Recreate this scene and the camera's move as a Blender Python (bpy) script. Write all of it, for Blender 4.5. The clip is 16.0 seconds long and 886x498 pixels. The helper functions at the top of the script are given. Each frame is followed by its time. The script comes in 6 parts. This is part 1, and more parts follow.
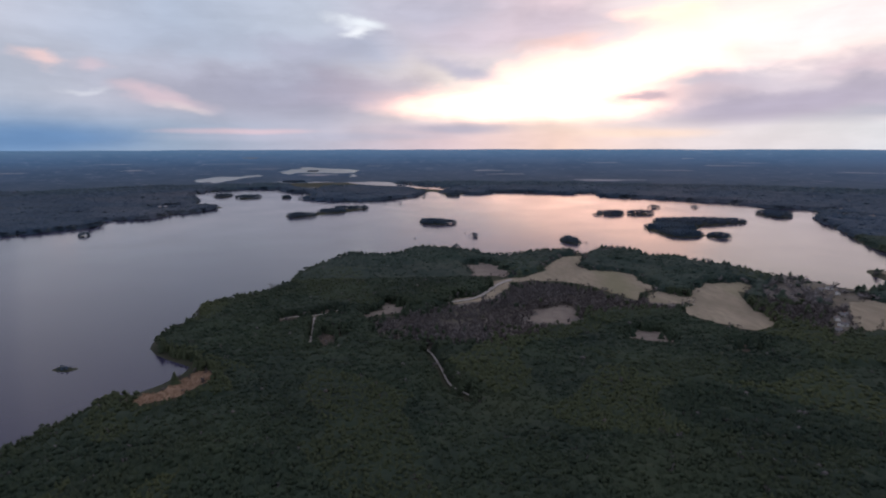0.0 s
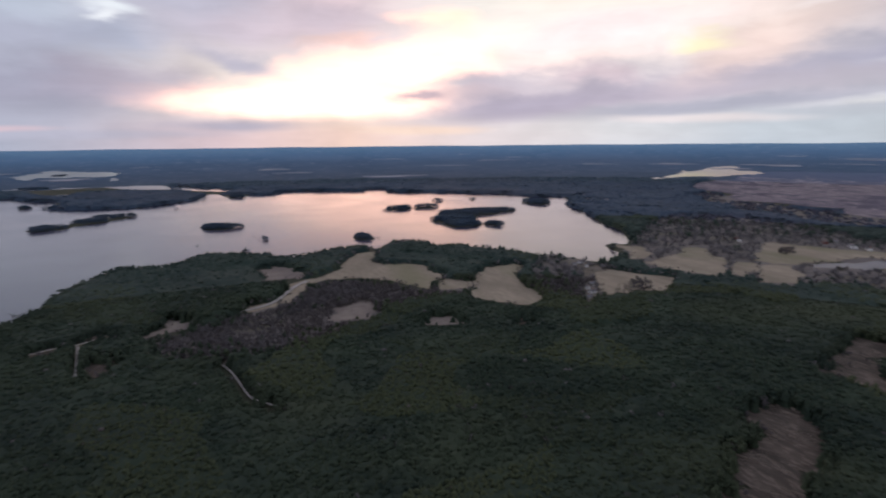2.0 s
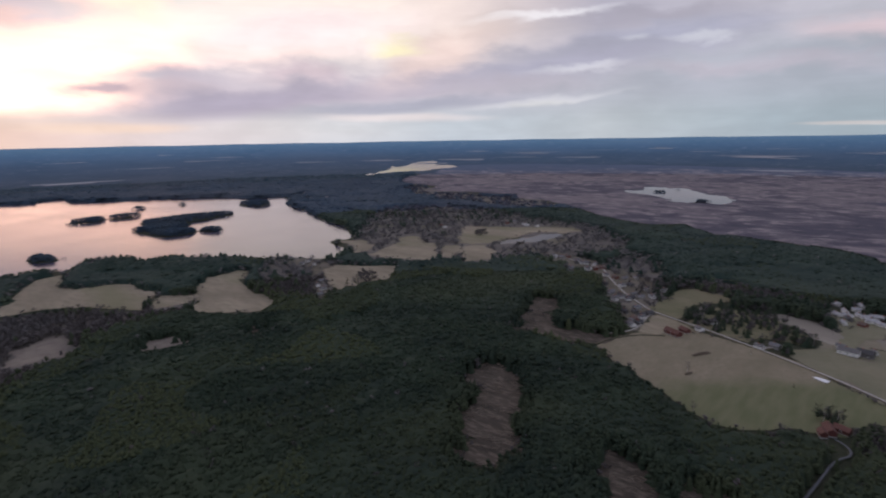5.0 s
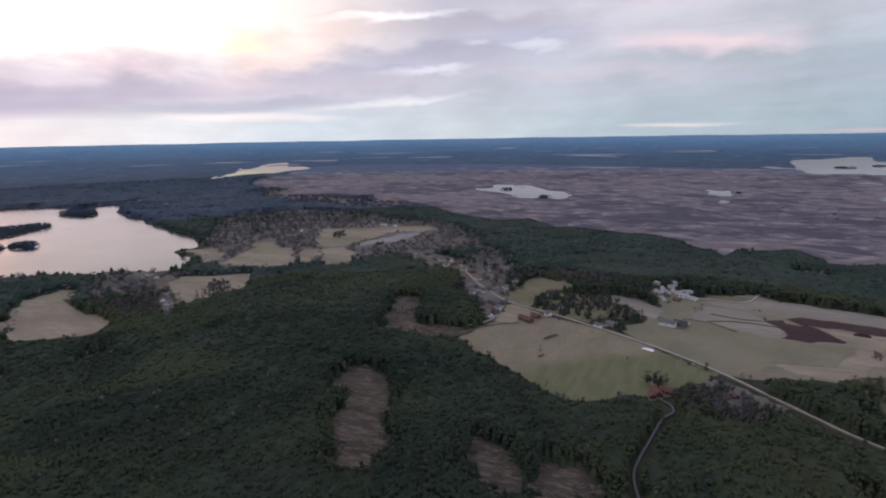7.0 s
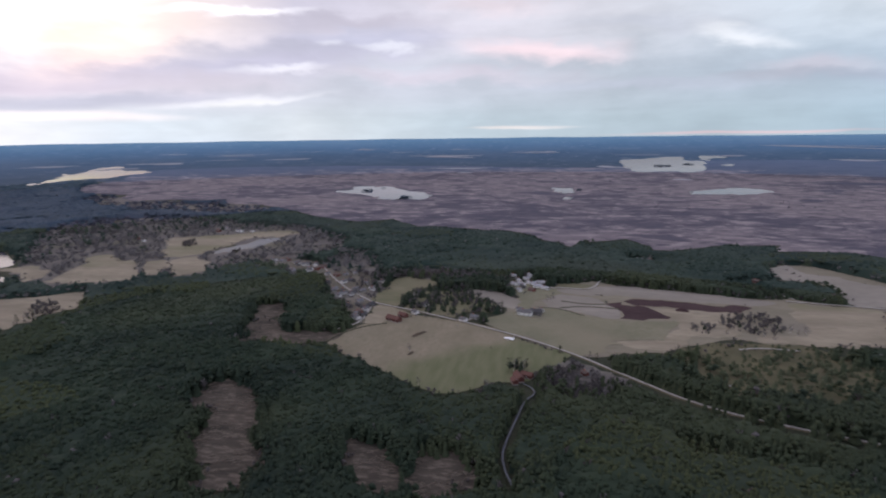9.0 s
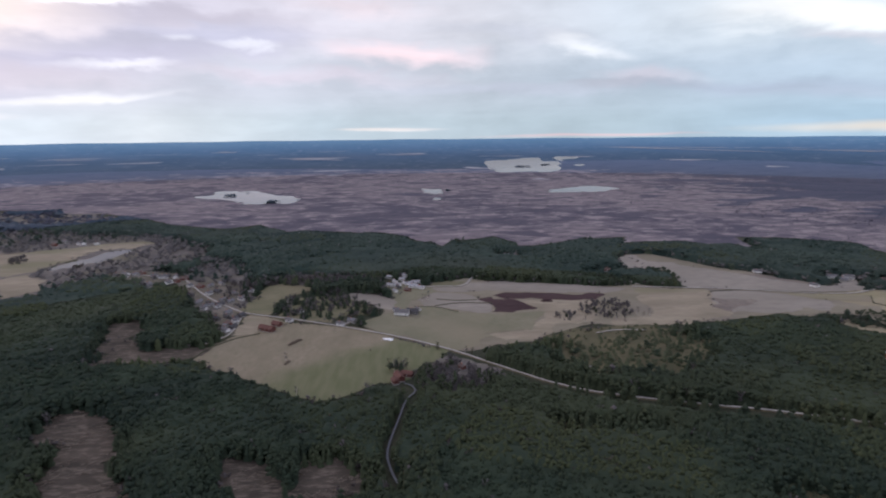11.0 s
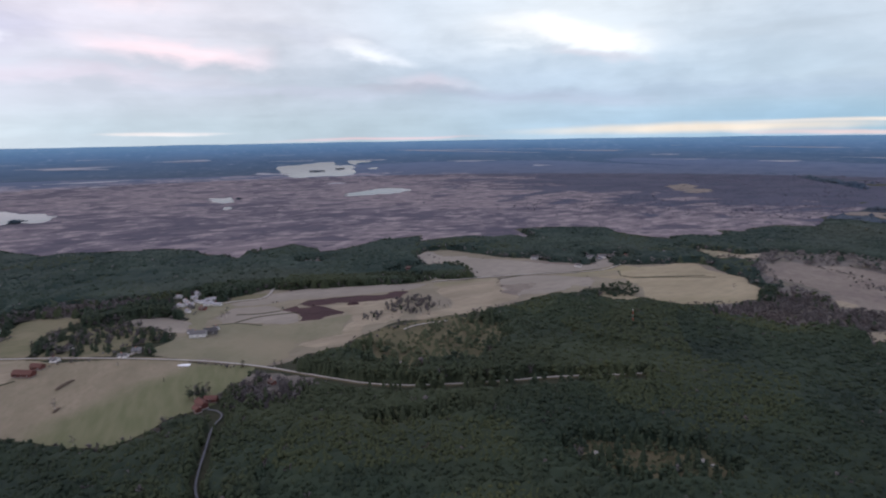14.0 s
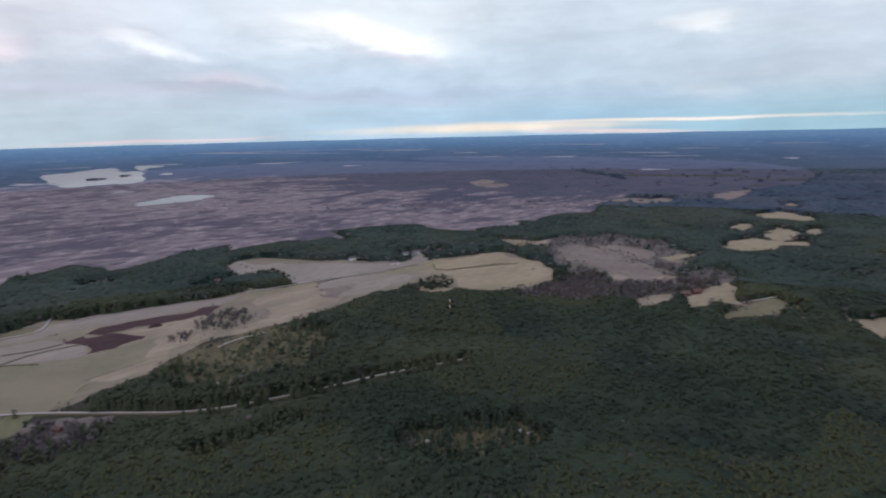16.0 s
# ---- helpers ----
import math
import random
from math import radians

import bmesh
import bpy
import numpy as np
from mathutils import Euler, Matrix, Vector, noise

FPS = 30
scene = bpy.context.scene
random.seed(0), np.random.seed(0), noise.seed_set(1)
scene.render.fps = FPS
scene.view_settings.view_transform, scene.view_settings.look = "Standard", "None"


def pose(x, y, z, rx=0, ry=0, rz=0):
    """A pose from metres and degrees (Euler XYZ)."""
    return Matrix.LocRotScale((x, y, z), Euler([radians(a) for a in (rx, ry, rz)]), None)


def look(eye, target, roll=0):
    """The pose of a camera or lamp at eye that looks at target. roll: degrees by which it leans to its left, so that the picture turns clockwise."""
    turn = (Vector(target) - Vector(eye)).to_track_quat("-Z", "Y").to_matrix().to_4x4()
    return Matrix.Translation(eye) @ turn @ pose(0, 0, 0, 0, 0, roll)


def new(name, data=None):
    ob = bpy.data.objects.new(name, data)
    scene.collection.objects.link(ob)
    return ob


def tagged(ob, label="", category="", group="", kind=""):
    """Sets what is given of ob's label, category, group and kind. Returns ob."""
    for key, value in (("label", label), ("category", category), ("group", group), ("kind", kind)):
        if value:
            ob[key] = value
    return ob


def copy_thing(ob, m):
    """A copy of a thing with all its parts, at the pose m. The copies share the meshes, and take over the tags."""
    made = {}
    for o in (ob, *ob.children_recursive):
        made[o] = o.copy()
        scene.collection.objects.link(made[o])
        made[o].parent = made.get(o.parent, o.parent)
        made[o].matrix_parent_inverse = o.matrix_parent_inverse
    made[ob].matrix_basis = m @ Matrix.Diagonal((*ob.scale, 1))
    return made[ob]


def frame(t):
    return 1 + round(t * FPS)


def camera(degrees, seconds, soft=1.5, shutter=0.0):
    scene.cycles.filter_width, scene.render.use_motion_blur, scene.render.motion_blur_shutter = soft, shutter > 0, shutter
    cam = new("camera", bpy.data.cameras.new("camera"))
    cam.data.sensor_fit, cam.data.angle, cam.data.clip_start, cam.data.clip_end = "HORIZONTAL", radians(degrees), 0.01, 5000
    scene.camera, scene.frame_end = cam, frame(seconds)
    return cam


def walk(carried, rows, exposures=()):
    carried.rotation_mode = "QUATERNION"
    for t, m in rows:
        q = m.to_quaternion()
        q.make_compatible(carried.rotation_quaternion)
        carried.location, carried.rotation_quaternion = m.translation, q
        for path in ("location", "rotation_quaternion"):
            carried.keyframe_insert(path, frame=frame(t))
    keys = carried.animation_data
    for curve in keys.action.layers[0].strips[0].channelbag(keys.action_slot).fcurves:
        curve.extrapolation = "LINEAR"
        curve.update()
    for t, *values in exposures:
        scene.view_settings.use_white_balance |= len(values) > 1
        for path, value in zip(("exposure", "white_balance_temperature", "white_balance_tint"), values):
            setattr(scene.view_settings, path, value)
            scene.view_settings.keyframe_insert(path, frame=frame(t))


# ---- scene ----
from mathutils.geometry import delaunay_2d_cdt as delaunay

cam = camera(77.18, 16.0, soft=2.1, shutter=0.5)
PATH = [
    (0.0, pose(-0.00, -0.00, 200.00, 79.423, 0.0, 0.000) @ pose(0, 0, 0, 0, 0, -0.104)),
    (0.5, pose(0.00, -0.99, 200.54, 79.359, 0.0, -3.464) @ pose(0, 0, 0, 0, 0, -0.098)),
    (1.0, pose(-0.11, -1.88, 201.03, 79.229, 0.0, -9.081) @ pose(0, 0, 0, 0, 0, -0.259)),
    (1.5, pose(-0.33, -2.65, 201.47, 79.168, 0.0, -13.934) @ pose(0, 0, 0, 0, 0, -0.365)),
    (2.0, pose(-0.65, -3.32, 201.86, 79.036, 0.0, -21.348) @ pose(0, 0, 0, 0, 0, -0.552)),
    (2.5, pose(-1.06, -3.89, 202.21, 78.933, 0.0, -26.660) @ pose(0, 0, 0, 0, 0, -0.623)),
    (3.0, pose(-1.55, -4.36, 202.53, 78.869, 0.0, -30.490) @ pose(0, 0, 0, 0, 0, -0.651)),
    (3.5, pose(-2.11, -4.75, 202.81, 78.823, 0.0, -34.242) @ pose(0, 0, 0, 0, 0, -0.732)),
    (4.0, pose(-2.74, -5.05, 203.05, 78.736, 0.0, -39.315) @ pose(0, 0, 0, 0, 0, -0.784)),
    (4.5, pose(-3.42, -5.27, 203.26, 78.617, 0.0, -44.714) @ pose(0, 0, 0, 0, 0, -0.863)),
    (7.0, pose(-7.37, -5.33, 203.96, 78.339, 0.0, -64.457) @ pose(0, 0, 0, 0, 0, -0.953)),
    (7.5, pose(-8.21, -5.17, 204.04, 78.330, 0.0, -67.346) @ pose(0, 0, 0, 0, 0, -0.852)),
    (8.0, pose(-9.04, -4.96, 204.12, 78.299, 0.0, -71.110) @ pose(0, 0, 0, 0, 0, -0.820)),
    (8.5, pose(-9.86, -4.72, 204.19, 78.278, 0.0, -74.874) @ pose(0, 0, 0, 0, 0, -0.721)),
    (9.0, pose(-10.66, -4.43, 204.25, 78.286, 0.0, -78.801) @ pose(0, 0, 0, 0, 0, -0.730)),
    (11.5, pose(-14.03, -2.62, 204.57, 78.374, 0.0, -95.600) @ pose(0, 0, 0, 0, 0, -0.593)),
    (12.0, pose(-14.53, -2.22, 204.65, 78.403, 0.0, -99.268) @ pose(0, 0, 0, 0, 0, -0.657)),
    (12.5, pose(-14.94, -1.81, 204.75, 78.422, 0.0, -102.608) @ pose(0, 0, 0, 0, 0, -0.707)),
    (13.0, pose(-15.26, -1.40, 204.86, 78.460, 0.0, -106.219) @ pose(0, 0, 0, 0, 0, -0.790)),
    (13.5, pose(-15.49, -1.00, 205.00, 78.459, 0.0, -109.680) @ pose(0, 0, 0, 0, 0, -0.846)),
    (14.0, pose(-15.61, -0.61, 205.15, 78.478, 0.0, -112.876) @ pose(0, 0, 0, 0, 0, -0.946)),
    (14.5, pose(-15.62, -0.24, 205.33, 78.446, 0.0, -116.529) @ pose(0, 0, 0, 0, 0, -1.116)),
    (15.0, pose(-15.50, 0.11, 205.54, 78.397, 0.0, -120.847) @ pose(0, 0, 0, 0, 0, -1.216)),
    (15.5, pose(-15.25, 0.44, 205.78, 78.236, 0.0, -126.077) @ pose(0, 0, 0, 0, 0, -1.432)),
    (16.0, pose(-14.86, 0.73, 206.05, 78.150, 0.0, -132.037) @ pose(0, 0, 0, 0, 0, -1.381)),
]
walk(cam, PATH, [(0.0, -0.05, 6350, 10), (2.5, -0.12, 6350, 10), (4.5, -0.18, 6350, 10), (7.0, 0.18, 6350, 10), (9.0, 0.36, 6350, 10), (12.5, 0.46, 6350, 10), (16.0, 0.5, 6350, 10)])

# ---- sky, sun, exposure ----
SUN_AZ, SUN_EL = radians(38), radians(9)


LOW_SKY = [(-38, (0.212, 0.339, 0.552)), (-25, (0.339, 0.416, 0.552)), (-12, (0.565, 0.533, 0.632)), (0, (0.835, 0.625, 0.653)), (12,
    (1.064, 0.746, 0.629)), (25, (0.832, 0.744, 0.783)), (38, (0.616, 0.683, 0.794)), (50, (0.553, 0.645, 0.753)), (65, (0.578, 0.617,
    0.663)), (80, (0.465, 0.535, 0.593)), (95, (0.389, 0.456, 0.505)), (110, (0.368, 0.447, 0.505)), (125, (0.364, 0.481, 0.586)), (145, (0.28, 0.421, 0.546)), (165, (0.27, 0.408, 0.481))]
MID_SKY = [(-38, (0.508, 0.533, 0.632)), (-25, (0.598, 0.571, 0.667)), (-12, (0.521, 0.496, 0.598)), (0, (1.035, 0.885, 0.772)), (12,
    (1.064, 1.018, 0.893)), (25, (0.683, 0.577, 0.675)), (38, (0.616, 0.56, 0.668)), (50, (0.653, 0.588, 0.69)), (65, (0.511, 0.511,
    0.584)), (80, (0.515, 0.526, 0.597)), (95, (0.421, 0.449, 0.508)), (110, (0.382, 0.436, 0.508)), (125, (0.423, 0.504, 0.6)), (145, (0.415, 0.493, 0.57)), (165, (0.418, 0.47, 0.538))]
HIGH_SKY = [(-38, (0.632, 0.639, 0.741)), (-25, (0.496, 0.546, 0.674)), (-12, (0.578, 0.605, 0.704)), (0, (0.696, 0.598, 0.682)), (12,
    (0.927, 0.701, 0.731)), (25, (1.094, 0.99, 0.9)), (38, (1.148, 0.999, 0.854)), (50, (1.097, 0.889, 0.803)), (65, (0.535, 0.488, 0.572)),
    (80, (0.636, 0.591, 0.656)), (95, (0.571, 0.554, 0.6)), (110, (0.559, 0.6, 0.66)), (125, (0.628, 0.659, 0.689)), (145, (0.466, 0.522,
    0.587)), (165, (0.532, 0.571, 0.616))]


def build_world():
    world = bpy.data.worlds.new("evening_sky")
    scene.world = world
    world.use_nodes = True
    nt = world.node_tree
    nt.nodes.clear()
    link = nt.links.new

    def node(kind, **inputs):
        n = nt.nodes.new(kind)
        for k, v in inputs.items():
            put(n.inputs[k], v)
        return n

    def put(sock, v):
        if isinstance(v, bpy.types.NodeSocket):
            link(v, sock)
        else:
            sock.default_value = v

    def m(op, a, b=0.0, c=0.0):
        n = nt.nodes.new("ShaderNodeMath")
        n.operation = op
        put(n.inputs[0], a), put(n.inputs[1], b), put(n.inputs[2], c)
        return n.outputs[0]

    def ramp(v, lo, hi, a=0.0, b=1.0):
        n = nt.nodes.new("ShaderNodeMapRange")
        n.interpolation_type = "SMOOTHSTEP"
        for i, x in enumerate((v, lo, hi, a, b)):
            put(n.inputs[i], x)
        return n.outputs[0]

    def mix(f, a, b):
        n = nt.nodes.new("ShaderNodeMix")
        n.data_type = "RGBA"
        put(n.inputs[0], f)
        put(n.inputs[6], (*a, 1) if isinstance(a, tuple) else a)
        put(n.inputs[7], (*b, 1) if isinstance(b, tuple) else b)
        return n.outputs[2]

    def blob(a0, sa, e0, se):
        u = m("POWER", m("DIVIDE", m("SUBTRACT", az, a0), sa), 2)
        v = m("POWER", m("DIVIDE", m("SUBTRACT", el, e0), se), 2)
        return m("EXPONENT", m("MULTIPLY", m("ADD", u, v), -1))

    def vec(x, y, z=0.0):
        n = nt.nodes.new("ShaderNodeCombineXYZ")
        put(n.inputs[0], x), put(n.inputs[1], y), put(n.inputs[2], z)
        return n.outputs[0]

    def fbm(v, scale, detail=6.0, rough=0.55, warp=0.0):
        n = nt.nodes.new("ShaderNodeTexNoise")
        put(n.inputs["Vector"], v)
        n.inputs["Scale"].default_value, n.inputs["Detail"].default_value = scale, detail
        n.inputs["Roughness"].default_value, n.inputs["Distortion"].default_value = rough, warp
        return n.outputs[0]

    tc = nt.nodes.new("ShaderNodeTexCoord")
    sep = nt.nodes.new("ShaderNodeSeparateXYZ")
    link(tc.outputs["Generated"], sep.inputs[0])
    x, y, z = sep.outputs
    az = m("MULTIPLY", m("ARCTAN2", x, y), 180 / math.pi)
    el = m("MULTIPLY", m("ARCSINE", z), 180 / math.pi)
    # clear sky behind the clouds
    sky = node("ShaderNodeTexSky")
    sky.sky_type, sky.sun_disc = "NISHITA", False
    sky.sun_elevation, sky.sun_rotation = SUN_EL, SUN_AZ
    sky.altitude, sky.air_density, sky.dust_density, sky.ozone_density = 300, 1.0, 1.5, 2.0
    gain = nt.nodes.new("ShaderNodeVectorMath")
    gain.operation = "SCALE"
    link(sky.outputs[0], gain.inputs[0])
    gain.inputs[3].default_value = 0.10
    clear = mix(0.75, gain.outputs[0], (0.36, 0.50, 0.62))
    def along(table):
        """Colour of the deck by compass bearing."""
        r = nt.nodes.new("ShaderNodeValToRGB")
        link(m("DIVIDE", m("ADD", az, 38.0), 203.0), r.inputs[0])
        el_ = r.color_ramp.elements
        for k, (bearing, col) in enumerate(table):
            p = (bearing + 38.0) / 203.0
            if 0 < k < len(table) - 1:
                el_.new(p)
        for k, (bearing, col) in enumerate(table):
            el_[k].color = (*col, 1)
        return r.outputs[0]

    # ragged edges: the sky's coordinates bent by noise
    rag = vec(m("MULTIPLY", az, 0.12), m("MULTIPLY", el, 0.26), 2.0)
    n1 = fbm(rag, 1.0, 5, 0.5, 0.3)
    n2 = fbm(vec(m("MULTIPLY", az, 0.15), m("MULTIPLY", el, 0.34), 9.0), 1.0, 5, 0.52, 0.2)
    streak = fbm(vec(m("MULTIPLY", az, 0.05), m("MULTIPLY", el, 0.75), 3.0), 1.0, 5, 0.55, 0.5)
    wa = m("ADD", az, m("MULTIPLY", m("SUBTRACT", n1, 0.5), 9.0))
    we = m("ADD", el, m("MULTIPLY", m("MULTIPLY", m("SUBTRACT", n2, 0.5), 3.6), ramp(el, 1.2, 6.0, 0.12, 1.0)))
    at = vec(wa, we)

    def bank(under, a0, e0, sa, se, tilt, col, much):
        """One bank of cloud, or one opening, laid over the sky."""
        mp = nt.nodes.new("ShaderNodeMapping")
        mp.vector_type = "TEXTURE"
        mp.inputs["Location"].default_value = (a0, e0, 0)
        mp.inputs["Rotation"].default_value = (0, 0, radians(tilt))
        mp.inputs["Scale"].default_value = (sa, se, 1)
        link(at, mp.inputs[0])
        ln = nt.nodes.new("ShaderNodeVectorMath")
        ln.operation = "LENGTH"
        link(mp.outputs[0], ln.inputs[0])
        return mix(ramp(ln.outputs["Value"], 1.4, 0.2, 0.0, much), under, col)

    cloud = mix(ramp(we, 0.8, 4.6), along(LOW_SKY), along(MID_SKY))
    cloud = mix(ramp(we, 5.0, 10.5), cloud, along(HIGH_SKY))
    cloud = mix(0.12, cloud, clear)
    cloud = bank(cloud, -35.8, 0.63, 7.5, 1.27, 0.3, (0.142, 0.268, 0.492), 0.8)
    cloud = bank(cloud, -16.6, 4.93, 13.2, 2.59, -1.6, (0.392, 0.392, 0.498), 0.85)
    cloud = bank(cloud, -25.1, 9.22, 9.9, 1.68, -1.9, (0.482, 0.529, 0.652), 0.60)
    cloud = bank(cloud, -7.9, 9.01, 3.8, 1.64, 1.1, (0.446, 0.481, 0.612), 0.64)
    cloud = bank(cloud, -0.2, 12.52, 6.6, 1.38, -0.1, (0.532, 0.529, 0.639), 0.60)
    cloud = bank(cloud, 11.8, 11.61, 6.3, 1.37, 2.9, (0.625, 0.541, 0.625), 0.56)
    cloud = bank(cloud, 2.6, 7.61, 3.3, 0.95, -0.4, (0.545, 0.518, 0.605), 0.64)
    cloud = bank(cloud, 11.9, 9.48, 5.3, 0.60, 6.1, (0.99, 0.696, 0.639), 0.75)
    cloud = bank(cloud, -7.9, 11.43, 2.5, 0.74, -9.1, (0.937, 0.972, 1.017), 0.95)
    cloud = bank(cloud, 8.2, 3.97, 13.6, 1.62, -0.6, (3.3, 1.85, 1.36), 1)
    cloud = bank(cloud, 17.7, 7.45, 15.1, 2.48, 8.9, (2.7, 1.52, 1.13), 0.95)
    cloud = bank(cloud, 32.8, 8.47, 6.6, 1.57, 1.0, (1.45, 1.02, 0.88), 0.9)
    cloud = bank(cloud, 21.3, 11.51, 4.3, 1.17, -4.4, (1.967, 1.136, 0.876), 0.85)
    cloud = bank(cloud, -35.2, 6.56, 2.2, 0.61, -2.3, (0.972, 0.704, 0.682), 0.85)
    cloud = bank(cloud, -31.1, 6.59, 1.4, 0.55, 3.8, (0.885, 0.632, 0.667), 0.4)
    cloud = bank(cloud, -25.9, 4.16, 4.1, 0.78, -13.5, (0.86, 0.653, 0.704), 0.7)
    cloud = bank(cloud, -24.6, 3.21, 2.3, 0.45, -10.9, (1.008, 0.835, 0.803), 0.4)
    cloud = bank(cloud, -19.9, 1.38, 7.5, 0.31, 0.4, (0.803, 0.585, 0.632), 0.7)
    cloud = bank(cloud, -32.3, 4.88, 2.0, 0.27, 2.9, (0.885, 0.885, 0.928), 0.35)
    cloud = bank(cloud, 18.5, 1.17, 7.7, 0.53, -0.5, (1.035, 0.779, 0.632), 0.85)
    cloud = bank(cloud, 0.9, 1.65, 6.2, 0.61, -0.1, (0.464, 0.438, 0.532), 0.85)
    cloud = bank(cloud, -12.6, 0.82, 13.4, 0.44, 0.1, (0.533, 0.521, 0.632), 0.6)
    cloud = bank(cloud, 31.3, 3.53, 10.3, 1.26, 5.6, (0.464, 0.412, 0.515), 0.95)
    cloud = bank(cloud, 35.0, 6.03, 4.9, 0.96, -4.3, (0.803, 0.632, 0.682), 0.7)
    cloud = bank(cloud, 18.9, 4.24, 3.3, 0.62, -1.5, (0.538, 0.454, 0.544), 0.85)
    cloud = bank(cloud, 24.7, 4.26, 3.7, 0.74, 7.1, (0.779, 0.632, 0.682), 0.6)
    cloud = bank(cloud, -13.4, 8.73, 5.1, 1.91, -1.3, (0.473, 0.472, 0.592), 0.64)
    cloud = bank(cloud, -7.0, 5.12, 8.7, 1.99, 2.1, (0.522, 0.449, 0.540), 0.64)
    cloud = bank(cloud, 2.0, 7.50, 3.8, 0.89, -15.1, (0.535, 0.508, 0.619), 0.64)
    cloud = bank(cloud, -8.5, 10.55, 1.6, 0.53, -0.8, (0.99, 1.008, 1.046), 0.9)
    cloud = bank(cloud, 38.2, 4.17, 18.1, 1.52, 5.8, (0.537, 0.476, 0.575), 0.85)
    cloud = bank(cloud, 63.9, 7.34, 15.0, 1.81, 7.9, (0.482, 0.465, 0.575), 0.9)
    cloud = bank(cloud, 72.2, 8.83, 8.1, 1.29, 3.2, (0.476, 0.476, 0.588), 0.85)
    cloud = bank(cloud, 46.0, 2.96, 13.7, 0.76, 3.3, (0.454, 0.454, 0.555), 0.75)
    cloud = bank(cloud, 49.3, 7.38, 6.8, 1.75, 19.2, (1.117, 0.819, 0.706), 0.5)
    cloud = bank(cloud, 45.7, 8.67, 3.0, 0.92, -1.7, (1.169, 1.077, 0.47), 0.6)
    cloud = bank(cloud, 59.9, 10.94, 6.2, 0.56, 3.7, (1.341, 1.317, 1.341), 0.45)
    cloud = bank(cloud, 63.5, 6.32, 2.8, 0.51, -0.6, (0.925, 0.907, 0.98), 0.4)
    cloud = bank(cloud, 73.7, 8.32, 2.6, 0.45, 1.3, (0.854, 0.854, 0.943), 0.4)
    cloud = bank(cloud, 59.3, 3.24, 8.4, 0.38, 5.1, (0.925, 0.898, 0.925), 0.42)
    cloud = bank(cloud, 46.1, 1.86, 7.8, 0.44, -1.0, (0.999, 0.871, 0.854), 0.7)
    cloud = bank(cloud, 36.4, 9.89, 13.7, 2.85, 4.5, (1.205, 1.01, 0.991), 0.95)
    cloud = bank(cloud, 68.5, 8.59, 1.5, 0.46, -1.0, (0.777, 0.777, 0.83), 0.42)
    cloud = bank(cloud, 74.6, 8.44, 2.1, 0.46, -1.9, (0.777, 0.777, 0.83), 0.42)
    cloud = bank(cloud, 62.4, 6.16, 4.2, 0.55, 2.4, (0.823, 0.807, 0.854), 0.42)
    cloud = bank(cloud, 59.5, 3.02, 3.3, 0.32, 5.1, (0.83, 0.815, 0.792), 0.4)
    cloud = bank(cloud, 88.6, 7.65, 7.2, 1.26, -3.7, (0.823, 0.663, 0.705), 0.9)
    cloud = bank(cloud, 78.4, 5.63, 13.8, 0.83, -1.8, (0.623, 0.559, 0.636), 0.6)
    cloud = bank(cloud, 52.0, 4.87, 15.3, 1.14, 0.4, (0.61, 0.547, 0.623), 0.6)
    cloud = bank(cloud, 86.0, 0.48, 3.8, 0.16, -1.0, (0.777, 0.726, 0.705), 0.8)
    cloud = bank(cloud, 69.6, 10.49, 8.7, 0.70, 1.4, (0.445, 0.416, 0.492), 0.6)
    cloud = bank(cloud, 64.1, 8.02, 10.9, 0.62, 1.2, (0.425, 0.416, 0.498), 0.6)
    cloud = bank(cloud, 105.4, 8.42, 4.0, 0.83, -16.1, (0.832, 0.832, 0.863), 0.55)
    cloud = bank(cloud, 111.9, 5.19, 4.7, 0.80, -4.2, (0.567, 0.526, 0.598), 0.6)
    cloud = bank(cloud, 84.3, 11.86, 7.0, 0.73, -1.8, (0.682, 0.585, 0.623), 0.6)
    cloud = bank(cloud, 98.7, 4.26, 12.3, 0.61, -2.2, (0.481, 0.503, 0.598), 0.5)
    cloud = bank(cloud, 125.4, 9.37, 6.8, 1.46, -10.8, (0.863, 0.863, 0.863), 0.95)
    cloud = bank(cloud, 127.3, 7.21, 4.8, 0.55, -4.5, (0.642, 0.548, 0.582), 0.3)
    cloud = bank(cloud, 124.0, 3.45, 12.1, 0.69, -3.4, (0.377, 0.433, 0.532), 0.7)
    cloud = bank(cloud, 110.3, 4.43, 6.5, 0.53, -1.5, (0.414, 0.414, 0.484), 0.6)
    cloud = bank(cloud, 99.3, 9.60, 8.2, 0.91, -4.8, (0.458, 0.478, 0.548), 0.6)
    cloud = bank(cloud, 122.9, 3.95, 10.8, 0.64, -1.6, (0.35, 0.394, 0.485), 0.5)
    cloud = bank(cloud, 144.3, 8.87, 8.9, 1.49, -3.1, (0.422, 0.486, 0.554), 0.7)
    cloud = bank(cloud, 163.8, 9.03, 8.5, 0.86, -9.8, (0.422, 0.475, 0.549), 0.7)
    cloud = bank(cloud, 156.6, 9.15, 2.5, 0.92, -5.5, (0.676, 0.688, 0.701), 0.8)
    cloud = bank(cloud, 141.7, 3.57, 21.0, 0.85, -1.8, (0.339, 0.418, 0.517), 0.6)
    cloud = bank(cloud, 157.0, 3.17, 3.3, 0.59, -8.9, (0.549, 0.587, 0.616), 0.3)
    cloud = bank(cloud, 166.5, 4.41, 5.7, 0.88, -1.3, (0.436, 0.486, 0.549), 0.5)
